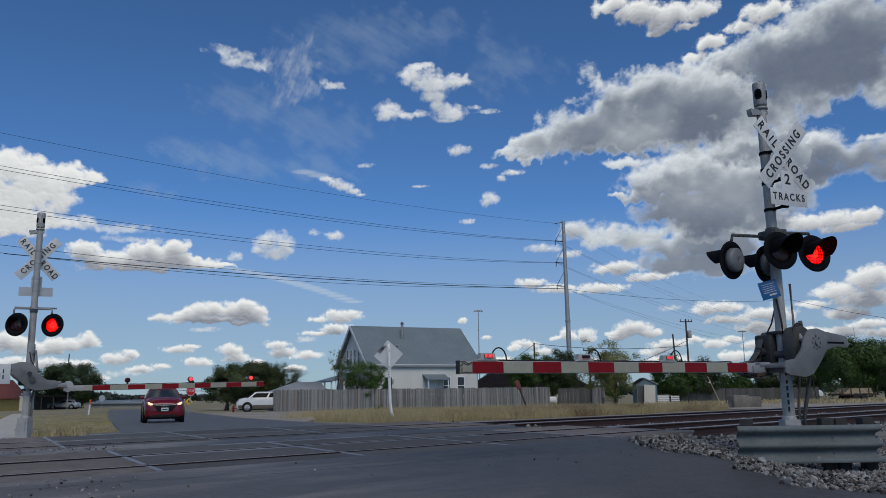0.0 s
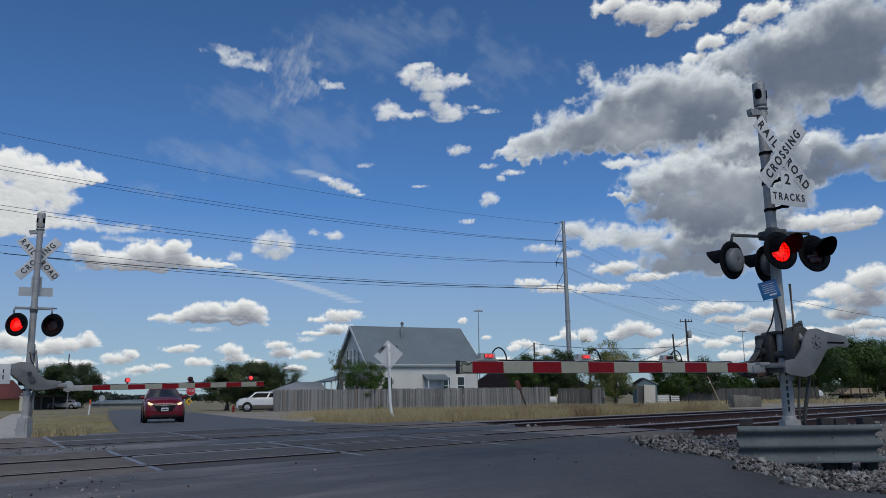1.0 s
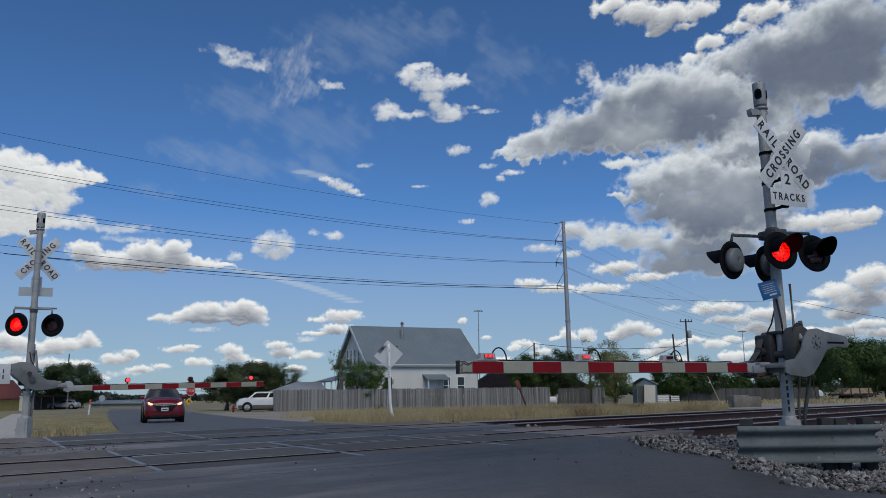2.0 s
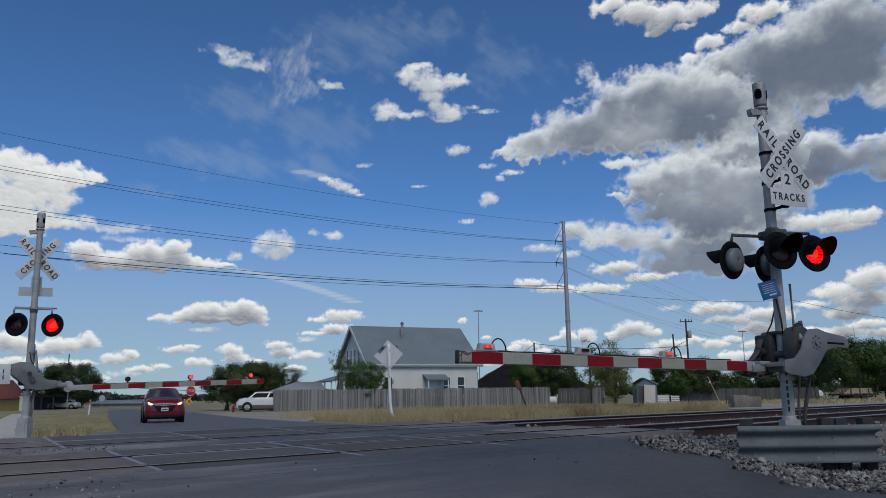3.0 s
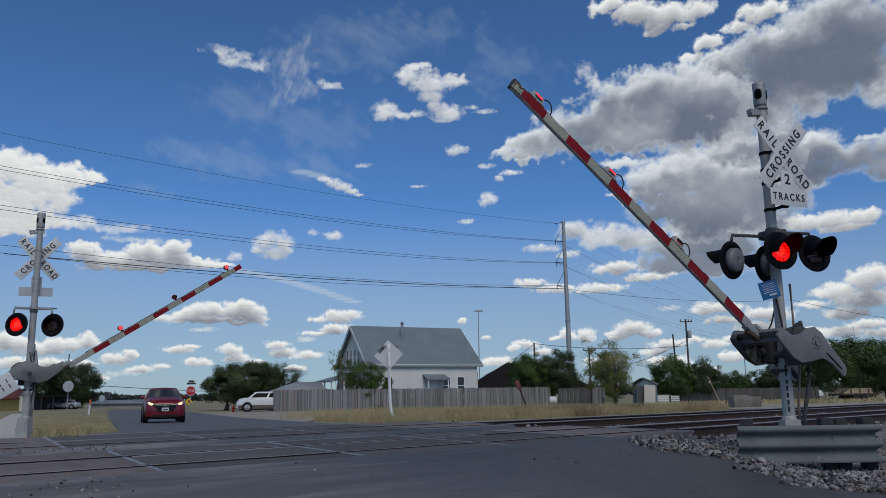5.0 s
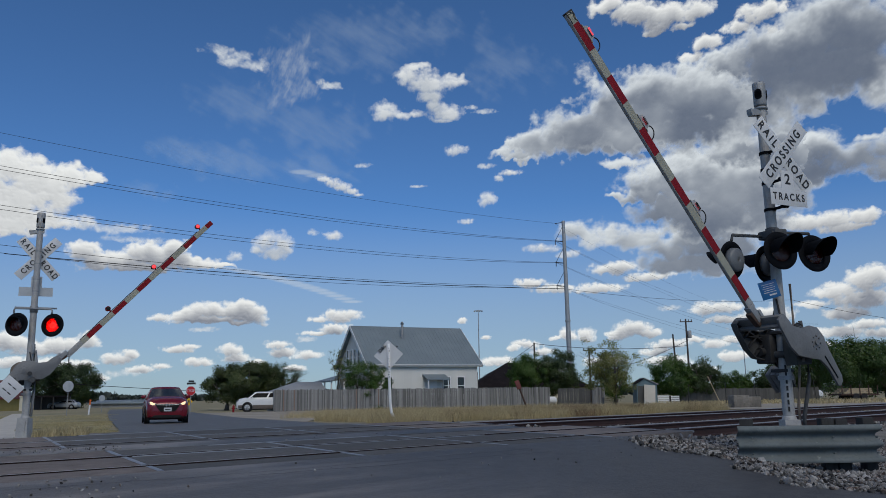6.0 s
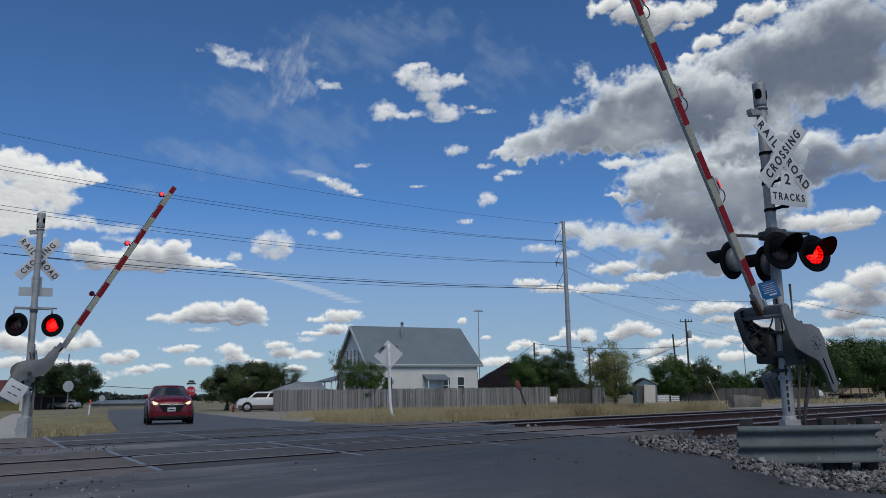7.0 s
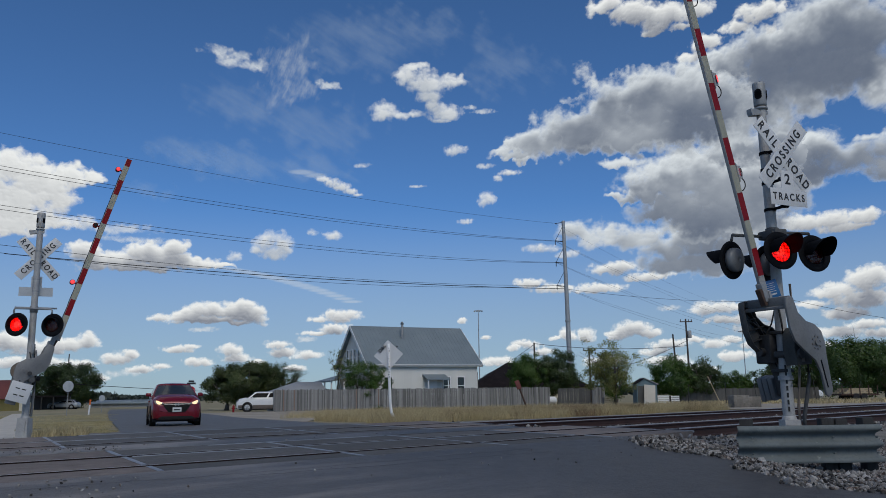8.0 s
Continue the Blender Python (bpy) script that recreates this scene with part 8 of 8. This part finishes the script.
cloud("cumulus", [(8.89, 4.22, 0.60, 0.60), (10.19, 4.02, 0.64, 0.56), (8.07, 3.92, 0.48, 0.24)], 0.30, -2.2, 48)
cloud("cumulus", [(18.83, 3.28, 0.82, 0.41), (17.57, 3.64, 0.68, 0.26)], 0.25, -2.2, 49)
cloud("wisp", [(16.21, 5.84, 0.85, 0.23)], 0.10, -4.4, 50)
cloud("cumulus", [(-7.40, 5.76, 1.37, 0.52), (-9.01, 5.56, 0.72, 0.24)], 0.20, -2.2, 51)
cloud("cumulus", [(-7.79, 4.87, 1.05, 0.44), (-9.19, 4.56, 1.04, 0.20)], 0.40, -2.2, 52)
cloud("cumulus", [(1.40, 5.35, 0.33, 0.24)], 0.10, -2.2, 53)
cloud("cumulus", [(3.01, 4.11, 0.37, 0.16)], 0.10, -2.2, 54)
cloud("cumulus", [(5.03, 3.38, 0.48, 0.36)], 0.10, -2.2, 55)
cloud("cumulus", [(-25.78, 3.66, 1.39, 0.49), (-24.45, 3.90, 0.92, 0.57), (-28.39, 3.69, 1.21, 0.61), (-27.07, 3.28, 1.71, 0.41), (-29.35, 3.96, 0.80, 0.66)], 0.35, 0.0, 56)
cloud("cumulus", [(-22.49, 2.70, 0.94, 0.43), (-21.63, 3.04, 0.51, 0.33)], 0.30, 0.0, 57)
cloud("cumulus", [(-18.59, 3.44, 1.05, 0.30), (-17.67, 3.67, 0.61, 0.19)], 0.20, 0.0, 58)
cloud("cumulus", [(-17.25, 2.52, 0.98, 0.34)], 0.30, 0.0, 59)
cloud("cumulus", [(-15.03, 3.37, 0.77, 0.46), (-14.62, 2.78, 1.08, 0.39)], 0.25, 0.0, 60)
cloud("cumulus", [(-11.94, 3.68, 0.87, 0.35), (-11.54, 3.17, 1.10, 0.31)], 0.30, 0.0, 61)
cloud("cumulus", [(-9.76, 2.96, 1.19, 0.36)], 0.30, 0.0, 62)
cloud("cumulus", [(-27.01, 2.39, 1.50, 0.44), (-28.77, 2.55, 1.00, 0.33), (-24.70, 2.40, 1.05, 0.35)], 0.35, 0.0, 63)
cloud("wisp", [(-22.09, 1.77, 1.22, 0.29)], 0.20, 0.0, 64)
cloud("wisp", [(-9.78, 4.16, 0.80, 0.24)], 0.30, 0.0, 65)
cloud("streak", [(-15.6 + 0.6 * i, 9.10 - 0.085 * i - 0.0045 * i * i, 0.75, 0.11 + 0.05 * math.sin(i * 0.2)) for i in range(16)], 0.00, -4.4, 66)
cloud("wisp", [(-23.18, 11.43, 2.91, 0.44), (-21.33, 10.78, 2.22, 0.30)], 0.00, 0.0, 67)
cloud("cumulus", [(3.78, 2.40, 1.21, 0.40), (6.99, 1.94, 1.60, 0.40), (15.59, 2.15, 1.53, 0.46), (20.04, 2.41, 1.11, 0.37), (25.05, 3.90, 0.91, 0.28)], 0.30, 0.0, 68)
cloud("haze", [(-6.07, 25.05, 5.83, 2.33), (-0.81, 25.87, 4.67, 1.56), (5.25, 23.39, 3.54, 2.36), (-9.42, 19.07, 4.76, 1.98)], 0.00, -13.2, 69)
cloud("haze", [(-15.08, 16.42, 4.27, 1.55), (-9.37, 16.28, 3.20, 1.20)], 0.00, -11.0, 70)
cloud("haze", [(-15.23, 20.51, 3.44, 1.91), (-18.64, 16.96, 2.26, 1.13), (-21.14, 14.06, 1.85, 0.74)], 0.00, -11.0, 71)
cloud("veil", [(-32.11, 0.82, 10.35, 9.41), (-25.26, 0.76, 11.41, 10.37), (-17.55, 0.68, 12.34, 11.22), (-9.13, 0.58, 13.00, 11.82), (-0.31, 0.46, 13.24, 12.04), (8.52, 0.33, 13.02, 11.83), (16.96, 0.20, 12.37, 11.25), (24.70, 0.07, 11.45, 10.41), (31.58, -0.04, 10.39, 9.44)], 0.00, 0.0, 72)
cloud("cumulus", [(-20.87, 2.03, 0.95, 0.29), (-19.63, 2.29, 0.67, 0.22)], 0.30, 0.0, 73)
cloud("cumulus", [(-23.63, 1.55, 0.92, 0.25)], 0.30, 0.0, 74)
cloud("cumulus", [(-10.73, 2.09, 0.79, 0.24)], 0.30, 0.0, 75)
cloud("cumulus", [(-13.27, 2.58, 0.62, 0.27)], 0.30, 0.0, 76)
cloud("cumulus", [(5.84, 3.57, 0.97, 0.36), (7.04, 3.06, 0.80, 0.32)], 0.30, 0.0, 77)
cloud("cumulus", [(15.86, 3.31, 1.30, 0.38), (14.88, 2.87, 1.00, 0.31)], 0.35, -2.2, 78)
cloud("cumulus", [(21.52, 3.11, 1.09, 0.33), (20.13, 3.54, 0.74, 0.26)], 0.30, -2.2, 79)
cloud("cumulus", [(24.32, 3.37, 0.99, 0.32), (25.46, 2.89, 0.91, 0.28)], 0.30, -2.2, 80)
cloud("cumulus", [(28.19, 4.10, 1.22, 0.34), (28.92, 3.52, 1.00, 0.30)], 0.35, -2.2, 81)
cloud("cumulus", [(11.37, 2.25, 1.41, 0.39)], 0.30, 0.0, 82)
cloud("cumulus", [(17.79, 1.52, 1.12, 0.34)], 0.30, 0.0, 83)


def unseen_fill_clouds():
    """Unseen glowing clouds over and behind the eye, added to whiten the ambient light."""
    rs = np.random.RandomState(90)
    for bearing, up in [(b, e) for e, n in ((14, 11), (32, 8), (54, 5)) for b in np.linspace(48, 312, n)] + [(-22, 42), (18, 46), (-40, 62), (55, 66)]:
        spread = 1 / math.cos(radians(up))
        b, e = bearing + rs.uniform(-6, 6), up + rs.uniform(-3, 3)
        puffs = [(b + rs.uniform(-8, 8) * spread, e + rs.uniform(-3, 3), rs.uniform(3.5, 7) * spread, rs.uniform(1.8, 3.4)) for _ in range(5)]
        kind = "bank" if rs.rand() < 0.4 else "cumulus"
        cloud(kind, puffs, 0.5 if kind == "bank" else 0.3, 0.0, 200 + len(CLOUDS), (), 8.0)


unseen_fill_clouds()


# ---- what moves ----
FLIPS = (0.43, 1.19, 1.88, 2.58, 3.28, 3.99, 4.61, 5.31, 6.02, 6.69, 7.40)
NEAR_RISE = ((0, -0.3), (2.8, -0.3), (2.95, 0.1), (3.0, 0.8), (3.5, 9.2), (4.0, 18.4), (4.5, 27.2), (4.7, 30.3), (6.0, 49.6), (6.5, 56.6), (7.0, 62.8), (7.5, 68.8), (8.0, 75.0))
FAR_RISE = ((0, 1.0), (2.8, 1.0), (3.0, 1.7), (3.5, 9.5), (4.0, 17.6), (4.5, 25.6), (4.7, 28.9), (6.0, 47.6), (6.5, 54.2), (7.0, 60.7), (7.5, 67.2), (8.0, 73.6))
CAR_RUN = ((0, 0), (4.4, 0), (5.0, 0.4), (5.5, 1.2), (6.0, 2.1), (6.5, 3.3), (7.0, 4.6), (7.5, 6.0), (8.0, 7.6))


def flash(rotor, first, at, about_x, far):
    rows, turn = [(0.0, 180.0 * first)], 180.0 * first
    for t in FLIPS:
        if 5.9 < t < 6.1 or 3.9 < t < 4.1:      # the lamps fade here, those of the far mast before and after
            t = {4: 3.92, 6: 6.09}[round(t)] if far else (3.93 if t < 5 else 6.066 if turn % 360 else 5.966)
        for k in range(4):
            rows.append((t - 0.066 + k / 30, turn + 60 * k))
        turn += 180
    rows.append((8.0, turn))
    walk(rotor, [(t, Matrix.Translation(at) @ (pose(0, 0, 0, a, 0, 0) if about_x else pose(0, 0, 0, 0, a, 0))) for t, a in rows])


def motions():
    for rotor, first, at in ROTORS:
        flash(rotor, first, at, rotor.name.startswith("lamp_element"), rotor.parent.parent == far_mast)
    walk(near_gate, [(t, near_rest @ pose(0, 0, 0, 0, -a, 0)) for t, a in NEAR_RISE])
    walk(far_gate, [(t, far_rest @ pose(0, 0, 0, 0, -a, 0)) for t, a in FAR_RISE])
    drive = []
    for t in np.arange(0, 8.01, 0.1):
        drive.append((float(t), float(np.interp(t, [r[0] for r in CAR_RUN], [r[1] for r in CAR_RUN]))))
    walk(red_car, [(t, car_pose(s)) for t, s in drive])
    for wheel, at in red_car_wheels:
        walk(wheel, [(t, Matrix.Translation(at) @ pose(0, 0, 0, math.degrees(s / 0.33), 0, 0)) for t, s in drive])
    for cloud, home, drift in CLOUDS:
        walk(cloud, [(0.0, home), (8.0, Matrix.Translation((drift, 0, 0)) @ home)])


motions()
